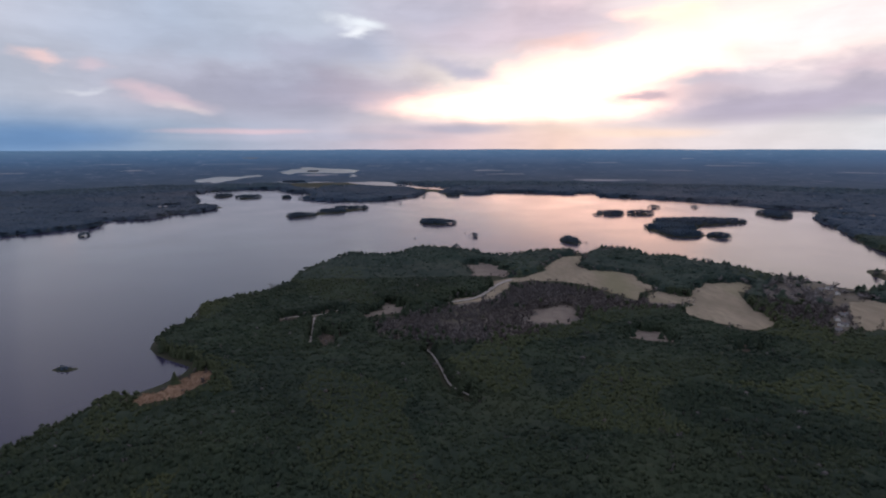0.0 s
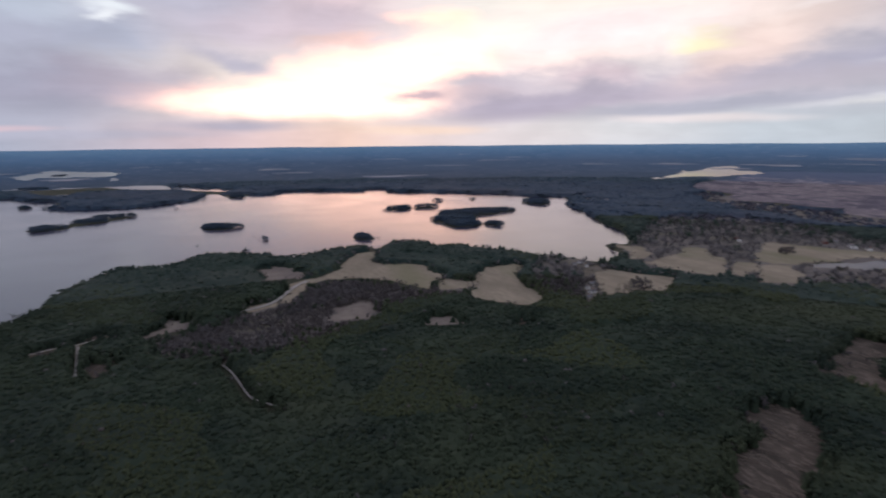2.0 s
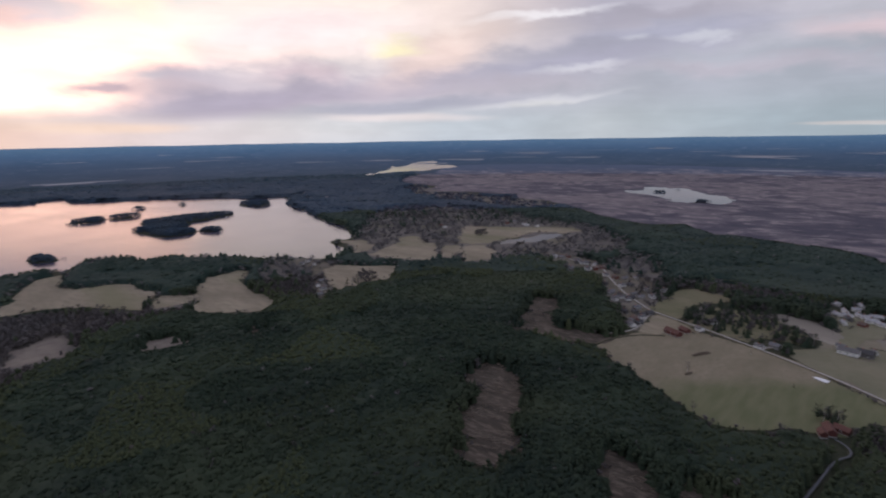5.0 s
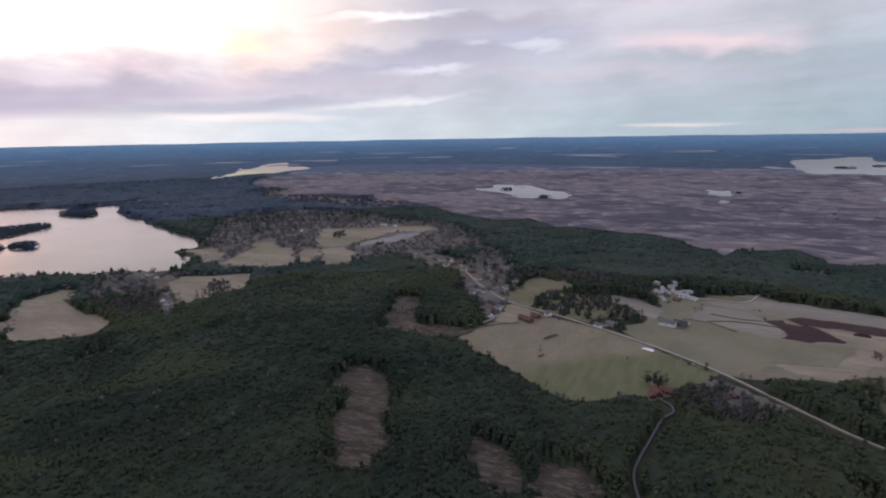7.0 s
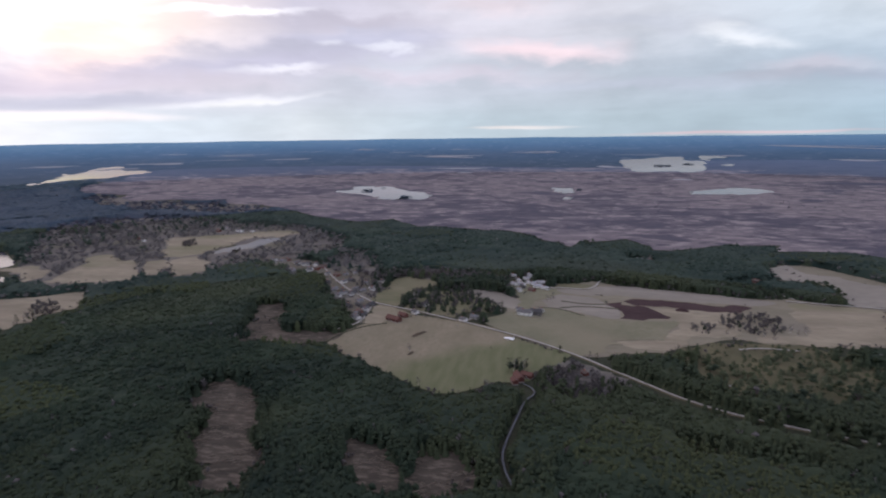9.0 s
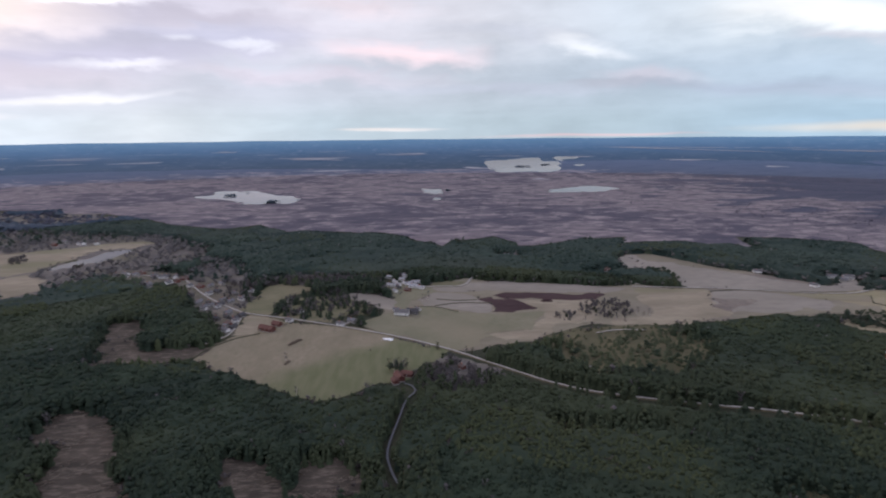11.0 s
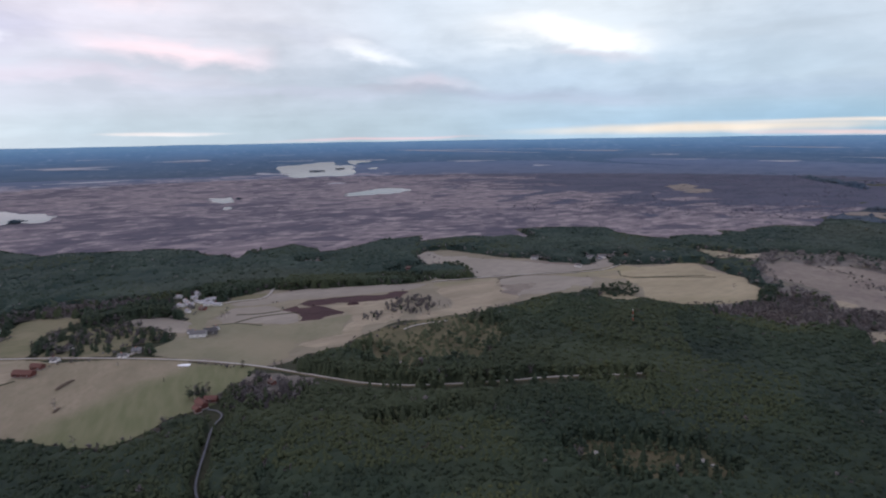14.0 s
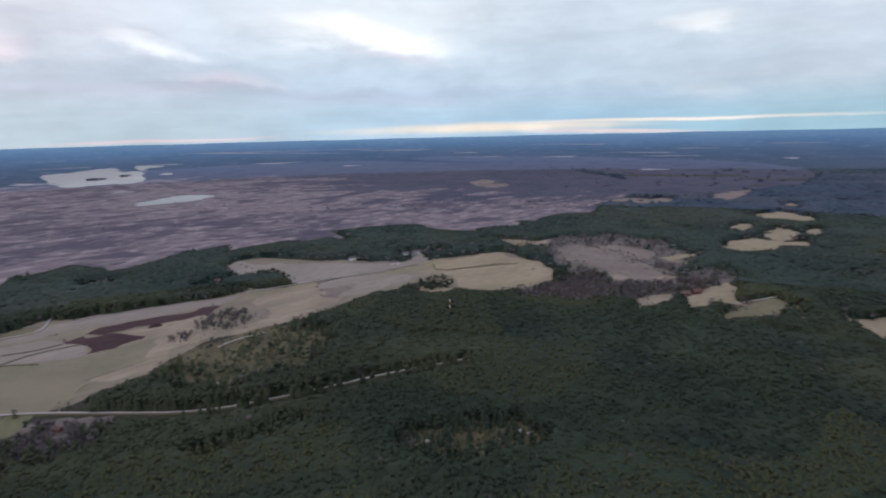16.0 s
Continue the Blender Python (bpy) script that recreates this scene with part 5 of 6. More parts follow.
def ring(n, r, z, rng, rough):
    a = np.arange(n) * 2 * math.pi / n + rng.rand() * 6
    rr = r * (1 + rng.uniform(-rough, rough, n))
    return np.stack([rr * np.cos(a), rr * np.sin(a), z + rng.uniform(-0.02, 0.02, n)], 1)


def tree_shape(kind, sides, tiers, seed, trunk=True):
    """A tree one metre high: points, triangles and which are bark."""
    rng = np.random.RandomState(seed)
    v, f, bark = [], [], []

    def cone(base, r, z0, z1, rough):
        k = len(v)
        v.extend(ring(base, r, z0, rng, rough))
        v.append((rng.uniform(-0.02, 0.02), rng.uniform(-0.02, 0.02), z1))
        for i in range(base):
            f.append((k + i, k + (i + 1) % base, k + base))
            bark.append(0)

    def lump(n, r, c, h, rough):
        k = len(v)
        v.extend(ring(n, r, 0, rng, rough) + np.array(c))
        v.append((c[0], c[1], c[2] + h))
        v.append((c[0], c[1], c[2] - h * 0.7))
        for i in range(n):
            j = (i + 1) % n
            f.extend([(k + i, k + j, k + n), (k + j, k + i, k + n + 1)])
            bark.extend([0, 0])

    if kind == "spruce":
        for t in range(tiers):
            u = t / tiers
            cone(sides, 0.21 * (1 - u) ** 0.85 + 0.035, 0.10 + 0.86 * u, min(1.0, 0.10 + 0.86 * u + 0.42 + 0.12 * (1 - u)) if t < tiers - 1 else 1.0, 0.28)
    elif kind == "pine":
        for t in range(tiers):
            a, u = rng.rand() * 6, (t + 0.5) / tiers
            o = 0.09 * (1 - u) + 0.02
            lump(sides, 0.20 - 0.06 * u, (o * math.cos(a), o * math.sin(a), 0.48 + 0.40 * u), 0.17, 0.3)
    elif kind == "bare":
        lump(4, 0.13, (0.02, 0.0, 0.42), 0.26, 0.35)
        for t in range(4 + 3 * tiers):
            a, b = rng.rand() * 6.28, rng.rand() * 6.28
            z0 = rng.uniform(0.15, 0.55)
            r1, z1 = rng.uniform(0.06, 0.27), z0 + rng.uniform(0.22, 0.45)
            c, s = math.cos(a), math.sin(a)
            k = len(v)
            w = rng.uniform(0.025, 0.055)
            v.extend([(0.03 * c, 0.03 * s, z0), (r1 * c + w * math.cos(b), r1 * s + w * math.sin(b), min(z1, 1)), (r1 * c - w * math.cos(b), r1 * s - w * math.sin(b), min(z1 + 0.06, 1.02))])
            f.append((k, k + 1, k + 2))
            bark.append(0)
    if trunk:
        k = len(v)
        for i in range(3):
            a = i * 2.1
            v.extend([(0.018 * math.cos(a), 0.018 * math.sin(a), 0.0), (0.008 * math.cos(a), 0.008 * math.sin(a), 0.75)])
        for i in range(3):
            p, q = k + 2 * i, k + 2 * ((i + 1) % 3)
            f.extend([(p, q, q + 1), (p, q + 1, p + 1)])
            bark.extend([1, 1])
    return np.array(v, float), np.array(f, int), np.array(bark, int)


SHAPES = {}


def shapes_of(kind, lod):
    if (kind, lod) not in SHAPES:
        sides, tiers, trunk = {"spruce": ((5, 3, False), (5, 3, False), (5, 2, False), (4, 2, False)), "pine": ((4, 2, False), (5, 2, False), (5, 1, False), (4, 1, False)),
                               "bare": ((5, 4, True), (5, 3, False), (4, 3, False), (4, 2, False))}[kind][lod]
        SHAPES[kind, lod] = [tree_shape(kind, sides, tiers, 31 * i + lod, trunk) for i in range(5)]
    return SHAPES[kind, lod]


def plant(name, x, y, h, wide, kinds, lod, leaf, label, seed):
    """One stand of trees in one mesh; kinds gives each tree's shape."""
    rng = np.random.RandomState(seed)
    z = height(x, y)
    z = np.where(np.hypot(x - EYE_X, y - EYE_Y) > 3050, 0, z)
    V, F, B, T, n = [], [], [], [], 0
    a, b = stand_of(x, y, 85.0)
    tint = 0.18 * rng.rand(len(x)) ** 2 + 0.75 * np.clip(b * 1.5 - 0.5, 0, 1) ** 1.5
    pick = rng.randint(0, 5, len(x))
    ang = rng.rand(len(x)) * 6.28
    for kind in sorted(set(kinds)):
        for s in range(5):
            i = np.nonzero((kinds == kind) & (pick == s))[0]
            if not len(i):
                continue
            v, f, b = shapes_of(kind, lod)[s]
            c, sn = np.cos(ang[i])[:, None], np.sin(ang[i])[:, None]
            w = (h[i] * wide[i])[:, None]
            px = x[i][:, None] + (v[:, 0] * c - v[:, 1] * sn) * w
            py = y[i][:, None] + (v[:, 0] * sn + v[:, 1] * c) * w
            pz = z[i][:, None] + v[:, 2] * h[i][:, None] - 0.1
            V.append(np.stack(placed(px, py, pz), -1).reshape(-1, 3))
            F.append((f[None] + (n + np.arange(len(i)) * len(v))[:, None, None]).reshape(-1, 3))
            B.append(np.tile(b, len(i)))
            T.append(np.repeat(tint[i], len(v)))
            n += len(i) * len(v)
    if not V:
        return None
    ob = mesh_object(name, np.vstack(V), np.vstack(F), [leaf, M_TRUNK], np.concatenate(B), smooth=True)
    at = ob.data.attributes.new("tint", "FLOAT", "POINT")
    at.data.foreach_set("value", np.concatenate(T).astype(np.float32))
    return tagged(ob, label, "trees", kind="stuff")


def scatter(r0, r1, step, a0=-44.0, a1=180.0, seed=0):
    """Points strewn evenly over a part of a ring."""
    rng = np.random.RandomState(seed)
    g = np.arange(-r1, r1, step)
    x, y = np.meshgrid(g, g)
    x = x.ravel() + rng.uniform(-0.48, 0.48, x.size) * step
    y = y.ravel() + rng.uniform(-0.48, 0.48, y.size) * step
    r, a = np.hypot(x, y), np.degrees(np.arctan2(x, y))
    k = (r >= r0) & (r < r1) & ((a - a0) % 360 < (a1 - a0))
    return x[k] + EYE_X, y[k] + EYE_Y


def any_inside(polys, x, y):
    m = np.zeros(len(x), bool)
    for p in polys:
        m |= inside(p, x, y)
    return m


HOUSES = []


def spot(*a):
    HOUSES.append(a)


spot(558, 165, 62, 22, 9, 4, 'red_barn')
spot(572, 158, 60, 13, 8, 3.5, 'red_barn')
spot(584, 147, 62, 9, 7, 3.4, 'white')
spot(565, 88, 70, 10, 6, 3.4, 'white')
spot(576, 77, 70, 11, 7, 3, 'grey')
spot(598, 22, 75, 20, 10, 4.5, 'white')
spot(601, 10, 75, 16, 9, 5, 'dark')
spot(612, 29, 75, 9, 6, 3, 'white')
spot(613, 4, 20, 8, 6, 3, 'white')
spot(725, 43, 40, 10, 7, 3.2, 'pale')
spot(725, 33, 70, 12, 7, 3.2, 'pale')
spot(736, 24, 20, 9, 6, 3, 'pale')
spot(717, 11, 80, 14, 8, 3.5, 'pale')
spot(699, 18, 60, 10, 7, 3.2, 'red')
spot(736, 1, 60, 10, 6, 3, 'pale')
spot(427, 19, 20, 15, 8, 3.5, 'red_barn')
spot(432, 12, 70, 12, 7, 3.5, 'red_barn')
spot(420, 22, 20, 9, 6, 3, 'red_barn')
spot(444, -36, 30, 8, 5, 2.6, 'red')
spot(1072, 660, 55, 26, 10, 4.5, 'white')
spot(1094, 703, 60, 18, 9, 4, 'grey')
spot(1071, 630, 50, 14, 8, 4, 'white')
spot(1068, 708, 60, 14, 8, 4, 'red')
spot(943, 793, 60, 12, 8, 4, 'white')
spot(958, 816, 30, 12, 8, 4, 'red')
spot(784, -279, 60, 10, 7, 3, 'red')
spot(752, 382, 150, 10, 6, 3.6, 'grey')
spot(799, 393, 50, 9, 6, 2.8, 'dark')
spot(796, 374, 62, 12, 7, 2.8, 'dark')
spot(736, 303, 62, 12, 7, 3.2, 'red')
spot(645, 263, 140, 10, 6, 2.8, 'grey')
spot(650, 258, 140, 9, 6, 3.2, 'white')
spot(653, 248, 140, 13, 7, 2.8, 'dark')
spot(711, 271, 62, 11, 8, 2.8, 'dark')
spot(664, 239, 140, 11, 7, 2.8, 'grey')
spot(617, 226, 140, 10, 8, 3.6, 'grey')
spot(579, 214, 140, 9, 7, 3.2, 'red')
spot(596, 212, 140, 11, 6, 2.8, 'dark')
spot(677, 230, 150, 8, 6, 2.8, 'white')
spot(606, 207, 150, 10, 8, 3.6, 'dark')
spot(597, 232, 62, 10, 6, 3.6, 'dark')
spot(665, 278, 150, 11, 6, 3.6, 'grey')
spot(757, 356, 140, 9, 7, 3.2, 'white')
spot(805, 452, 50, 12, 6, 3.2, 'dark')
spot(806, 426, 62, 13, 6, 3.2, 'grey')
spot(740, 291, 150, 10, 6, 3.2, 'grey')
spot(698, 244, 50, 8, 7, 3.6, 'grey')
spot(559, 209, 50, 13, 8, 3.2, 'white')
spot(795, 435, 150, 10, 7, 2.8, 'white')
spot(816, 420, 62, 13, 6, 3.2, 'red')
spot(568, 204, 150, 10, 6, 3.2, 'dark')
spot(766, 347, 50, 9, 7, 3.6, 'red')
spot(742, 320, 140, 8, 7, 2.8, 'white')
spot(702, 279, 150, 10, 8, 2.8, 'white')
spot(750, 279, 50, 11, 6, 2.8, 'grey')
spot(798, 394, 110, 11, 8, 3.4, 'white')
spot(790, 377, 110, 15, 8, 3.4, 'white')
spot(790, 360, 20, 15, 8, 3.4, 'white')
spot(779, 343, 110, 14, 8, 3.4, 'red')
spot(746, 378, 20, 13, 8, 3.4, 'white')
spot(811, 442, 60, 15, 8, 3.4, 'white')
spot(807, 424, 60, 12, 8, 3.4, 'grey')
spot(763, 357, 60, 12, 8, 3.4, 'white')
spot(469, 626, 10, 12, 7, 3, 'grey')
spot(452, 611, 60, 12, 7, 3, 'white')
spot(444, 590, 10, 12, 7, 3, 'white')
spot(424, 571, 10, 10, 7, 3, 'grey')
spot(531, 724, 60, 11, 7, 3, 'white')
spot(538, 750, 10, 10, 7, 3, 'white')
spot(520, 742, 10, 11, 7, 3, 'grey')
spot(538, 797, 60, 9, 7, 3, 'grey')
spot(1226, 1705, 110, 19, 9, 5, 'white')
spot(1158, 1591, 60, 20, 9, 5, 'white')
spot(1084, 1504, 10, 19, 9, 5, 'white')
spot(1107, 1502, 60, 18, 9, 5, 'white')
spot(1188, 1690, 60, 18, 9, 5, 'grey')
spot(1047, 1431, 60, 17, 9, 5, 'white')
spot(1186, 1525, 10, 20, 9, 5, 'grey')
spot(1125, 1576, 10, 16, 9, 5, 'red')
spot(786, 389, 50, 9, 6, 3, 'dark')
spot(743, 375, 150, 11, 7, 3, 'grey')
spot(800, 362, 50, 11, 5, 3, 'dark')
spot(659, 277, 140, 9, 5, 3, 'grey')
spot(638, 262, 62, 11, 6, 3, 'white')
spot(645, 248, 140, 9, 5, 3, 'white')
spot(604, 223, 50, 11, 5, 3, 'dark')
spot(589, 209, 140, 8, 6, 3, 'white')
spot(572, 213, 50, 8, 6, 3, 'grey')
spot(672, 227, 50, 10, 6, 3, 'white')
spot(710, 226, 62, 11, 6, 3, 'white')
spot(672, 251, 150, 11, 5, 3, 'grey')
spot(662, 265, 50, 8, 5, 3, 'dark')
spot(660, 163, 150, 11, 6, 3, 'grey')
spot(614, 142, 140, 9, 7, 3, 'white')
spot(698, 301, 62, 11, 5, 3, 'dark')
spot(781, 341, 62, 9, 5, 3, 'grey')
spot(270, -682, 70, 16, 9, 4, 'red_barn')
spot(276, -666, 20, 12, 8, 3.4, 'red')
spot(689, -705, 70, 14, 8, 4, 'white')
spot(710, -592, 60, 16, 9, 4, 'white')
spot(691, -627, 70, 14, 8, 4, 'red')
spot(678, -521, 30, 12, 8, 3.4, 'white')
spot(756, -491, 70, 14, 8, 3.6, 'white')
spot(906, -146, 70, 12, 7, 3, 'grey')
spot(897, -162, 70, 10, 7, 3, 'red')
spot(717, -574, 60, 16, 8, 3.6, 'white')
spot(700, -578, 60, 12, 8, 3.4, 'grey')
spot(703, -769, 60, 12, 8, 3.4, 'white')
spot(771, 47, 60, 13, 6, 2.8, 'pale')
spot(744, 37, 20, 14, 6, 2.8, 'pale')
spot(758, 28, 110, 10, 6, 2.8, 'pale')
spot(731, 18, 110, 10, 6, 2.8, 'pale')
spot(738, 9, 110, 13, 6, 2.8, 'pale')
spot(715, 31, 20, 14, 6, 2.8, 'dark')
spot(710, 1, 60, 13, 6, 2.8, 'pale')
spot(696, 34, 20, 11, 6, 2.8, 'pale')
spot(777, 24, 20, 15, 6, 2.8, 'pale')


SHUT = [LAKE, BOG] + POOLS + OPEN
WOODS.append(("bare", rounded(PURPLE, 1)))
MEADOWS = [p for k, p in FIELDS if k in ("straw", "gold", "green", "olive", "pale", "plum", "meadow", "ley") and np.hypot(*p.mean(0)) < 1600]
FELLED = [p for k, p in FIELDS if k in ("cleared", "heath")]
YARDS = [p for k, p in FIELDS if k == "yard"]


def clear_of_ways(x, y, gap, lines):
    m = np.ones(len(x), bool)
    for w in lines:
        c, rad = w.mean(0), np.hypot(*(w - w.mean(0)).T).max() + 30
        i = np.nonzero((np.hypot(x - c[0], y - c[1]) < rad) & m)[0]
        if len(i):
            m[i] = away(w, x[i], y[i], False) > gap
    return m


def stand_of(x, y, size):
    """For each point two numbers from 0 to 1, the same all over a stand of trees; stands are about size metres across."""
    bend = 12 * np.sin(x / 31 + y / 47) + 9 * np.sin(y / 23 - x / 61)
    u, v = (x + bend) / size, (y - bend) / size
    best, a, b = np.full(len(x), 9e9), np.zeros(len(x)), np.zeros(len(x))
    i0, j0 = np.floor(u), np.floor(v)
    for di in (-1, 0, 1):
        for dj in (-1, 0, 1):
            i, j = i0 + di, j0 + dj
            r1 = np.abs(np.sin(i * 127.1 + j * 311.7) * 43758.5453) % 1
            r2 = np.abs(np.sin(i * 269.5 + j * 183.3) * 24634.6345) % 1
            d = (u - i - r1) ** 2 + (v - j - r2) ** 2
            m = d < best
            best[m], a[m], b[m] = d[m], r1[m], r2[m]
    return a, b


def stand_height(x, y):
    """Height of the forest, which changes from stand to stand."""
    a, b = stand_of(x, y, 85.0)
    return 8.6 + 5.2 * a + 1.2 * np.sin((x - y) / 41)


def grow(r0, r1, step, lod, seed, a0=-44.0, a1=180.0):
    x, y = scatter(r0, r1, step, a0, a1, seed)
    rng = np.random.RandomState(seed + 1)
    big = 1.0 if step < 9 else (1.1 if step < 16 else 1.25)
    h = stand_height(x, y) * rng.uniform(0.88, 1.12, len(x)) * big
    jx, jy = x + rng.normal(0, 5, len(x)), y + rng.normal(0, 5, len(x))
    clump = 0.006 + 0.22 * np.clip(np.sin(x / 9.1 + 2 * np.sin(y / 13)) * np.sin(y / 7.3 + 1.1) - 0.35, 0, 1)
    k = (~any_inside(SHUT, x, y) | (any_inside(FELLED, x, y) & ((rng.rand(len(x)) < clump) | ~any_inside(FELLED, jx, jy))) | (any_inside(YARDS, x, y) & (rng.rand(len(x)) < 0.42))) & clear_of_ways(x, y, 3.0, WAYS)
    x, y, h = x[k], y[k], h[k]
    kind = np.full(len(x), "conifer", dtype="<U8")
    soft_x, soft_y = rng.normal(0, 9, len(x)), rng.normal(0, 9, len(x))
    for name, p in WOODS:
        kind[inside(p, x + soft_x, y + soft_y) & (rng.rand(len(x)) < (0.97 if name == "young" else 0.93))] = name
    # leafless wood on wet ground and round the fields
    wet = np.sin(x / 71 + 1.7 * np.sin(y / 113)) * np.sin(y / 59 + 1.2 * np.sin(x / 97)) > (1.5 if r0 < 700 else 0.72)
    kind[wet & (kind == "conifer") & (rng.rand(len(x)) < 0.8)] = "bare"
    if r1 < 1600:
        rim = np.zeros(len(x), bool)
        for a in range(6):
            rim |= any_inside(MEADOWS, x + 30 * math.cos(a * 1.05), y + 30 * math.sin(a * 1.05))
        kind[rim & (kind == "conifer") & (rng.rand(len(x)) < (0.3 if r0 < 470 else 0.6))] = "bare"
    thin_out = inside(WOODS[-1][1], x, y) & (rng.rand(len(x)) < 0.97)
    x, y, h, kind = x[~thin_out], y[~thin_out], h[~thin_out], kind[~thin_out]
    kind[any_inside(YARDS, x, y)] = "bare"
    h[kind == "young"] *= 0.45
    h[kind == "bare"] *= 0.8
    # forest edges stand back from fields, water and roads by their own height
    for part_ in (0.35, 0.78):
        g = EYE_Z / (EYE_Z - h * part_)
        bx, by = EYE_X + (x - EYE_X) * g + rng.normal(0, 2.2, len(x)), EYE_Y + (y - EYE_Y) * g + rng.normal(0, 2.2, len(x))
        k = (~any_inside(SHUT if part_ < 0.5 else SHUT[1:], bx, by) | (any_inside(FELLED, bx, by) & (rng.rand(len(x)) < 0.08)) | any_inside(YARDS, bx, by)) & clear_of_ways(bx, by, 3.0, WAYS[:3])
        k |= (kind == "young") & (part_ > 0.6)
        x, y, h, kind = x[k], y[k], h[k], kind[k]
    g = EYE_Z / (EYE_Z - h)
    k = clear_of_ways(EYE_X + (x - EYE_X) * g, EYE_Y + (y - EYE_Y) * g, 2.6, WAYS[:3])
    x, y, h, kind = x[k], y[k], h[k], kind[k]
    # the main road stays in sight, and no tree crowds a house
    for q in (0.2, 0.35, 0.5, 0.65, 0.8, 0.95):
        g = EYE_Z / (EYE_Z - h * q)
        k = clear_of_ways(EYE_X + (x - EYE_X) * g, EYE_Y + (y - EYE_Y) * g, 2.1, WAYS[:1]) | (rng.rand(len(x)) < 0.05)
        x, y, h, kind = x[k], y[k], h[k], kind[k]
    k = np.ones(len(x), bool)
    for hx, hy, turn_, l_, w_, t_, s_ in HOUSES:
        if r0 - 60 < math.hypot(hx - EYE_X, hy - EYE_Y) < r1 + 60:
            for q in (0.0, 0.3, 0.6, 0.9):
                g = EYE_Z / (EYE_Z - h * q)
                k &= np.hypot(EYE_X + (x - EYE_X) * g - hx, EYE_Y + (y - EYE_Y) * g - hy) > l_ * 0.4 + 2.5
    x, y, h, kind = x[k], y[k], h[k], kind[k]
    # gaps and thin patches
    thin = np.sin(x / 23 + 2 * np.sin(y / 31)) * np.sin(y / 19 + 1.3)
    k = (rng.rand(len(x)) < np.where(kind == "young", 0.32, np.where(kind == "bare", 0.55 if r0 < 800 else 0.30, 0.97))) & ((thin < 0.86) | (rng.rand(len(x)) < 0.45))
    x, y, h, kind = x[k], y[k], h[k], kind[k]
    fat = np.full(len(x), step / 4.2 * (1.6 if lod < 2 else 1.4)) * rng.uniform(0.85, 1.25, len(x))
    fat = np.clip(fat, 0.9, 6)
    con = kind == "conifer"
    shape = np.where(rng.rand(len(x)) < (0.5 if lod < 2 else 0.6), "spruce", "pine")
    birch = con & (rng.rand(len(x)) < (0.012 if r1 < 900 else 0.006))
    con &= ~birch
    if con.any():
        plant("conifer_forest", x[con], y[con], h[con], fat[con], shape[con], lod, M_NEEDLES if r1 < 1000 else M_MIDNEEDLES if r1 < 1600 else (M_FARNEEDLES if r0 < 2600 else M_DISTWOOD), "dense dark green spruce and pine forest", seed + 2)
    m = kind == "young"
    if m.any():
        plant("young_forest", x[m], y[m], h[m], fat[m] * 1.5, shape[m], lod, M_YOUNG, "sparse yellowish-green young pine plantation", seed + 3)
    m = (kind == "bare") | birch
    if m.any():
        s = np.where(rng.rand(m.sum()) < 0.85, "bare", "pine")
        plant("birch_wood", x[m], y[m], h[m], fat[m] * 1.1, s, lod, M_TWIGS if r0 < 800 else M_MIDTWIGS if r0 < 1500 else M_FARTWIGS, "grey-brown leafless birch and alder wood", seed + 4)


grow(235, 460, 2.7, 0, 11)
grow(460, 800, 3.6, 1, 12)
grow(800, 1500, 6.4, 2, 13)
grow(1500, 2700, 11.0, 3, 14)
grow(2700, 3000, 16.0, 3, 15)
grow(60, 900, 17.0, 3, 16, 182.0, 314.0)


def canopy_fill(r0, r1, step, mat, seed, thick=0.80):
    """Closed sheet between the tall trees, added so that the gaps don't go dark."""
    rng = np.random.RandomState(seed)
    az = np.radians(np.arange(-44, 180, math.degrees(step / r0) * 0.8))
    rad = np.arange(r0, r1 + step, step)
    A, Q = np.meshgrid(az, rad)
    Q = Q + rng.uniform(-0.3, 0.3, Q.shape) * step
    x, y = (EYE_X + Q * np.sin(A)).ravel(), (EYE_Y + Q * np.cos(A)).ravel()
    h = stand_height(x, y) * thick
    ok = np.ones(len(x), bool)
    for q in (0.0, 0.25, 0.5, 0.75, 1.0):
        g = EYE_Z / (EYE_Z - h * q)
        bx, by = EYE_X + (x - EYE_X) * g, EYE_Y + (y - EYE_Y) * g
        ok &= ~any_inside(SHUT, bx, by) & clear_of_ways(bx, by, 5.5, WAYS)
    ok &= ~any_inside([p for k_, p in WOODS], x, y)
    for hx, hy, turn_, l_, w_, t_, s_ in HOUSES:
        ok &= np.hypot(x - hx, y - hy) > l_ + 8
    for d in ((7, 0), (-7, 0), (0, 7), (0, -7)):
        ok &= ~any_inside(SHUT, x + d[0], y + d[1])
    z = height(x, y) + np.where(ok, h * rng.uniform(0.8, 1.12, len(x)), -0.6)
    n = len(az)
    i, j = np.meshgrid(np.arange(len(rad) - 1), np.arange(n - 1), indexing="ij")
    q = np.stack([i * n + j, i * n + j + 1, (i + 1) * n + j + 1, (i + 1) * n + j], -1).reshape(-1, 4)
    q = q[ok[q].any(1)]
    ob = mesh_object("canopy_fill", np.stack(placed(x, y, z), 1), q, [mat], smooth=True)
    tagged(ob, "dark green fill sheet closing gaps below the forest canopy", "thicket", kind="stuff")


canopy_fill(240, 800, 3.2, M_NEEDLES, 21)
canopy_fill(800, 1500, 7.0, M_MIDNEEDLES, 22)
canopy_fill(1500, 2900, 13.0, M_FARNEEDLES, 23, 0.9)

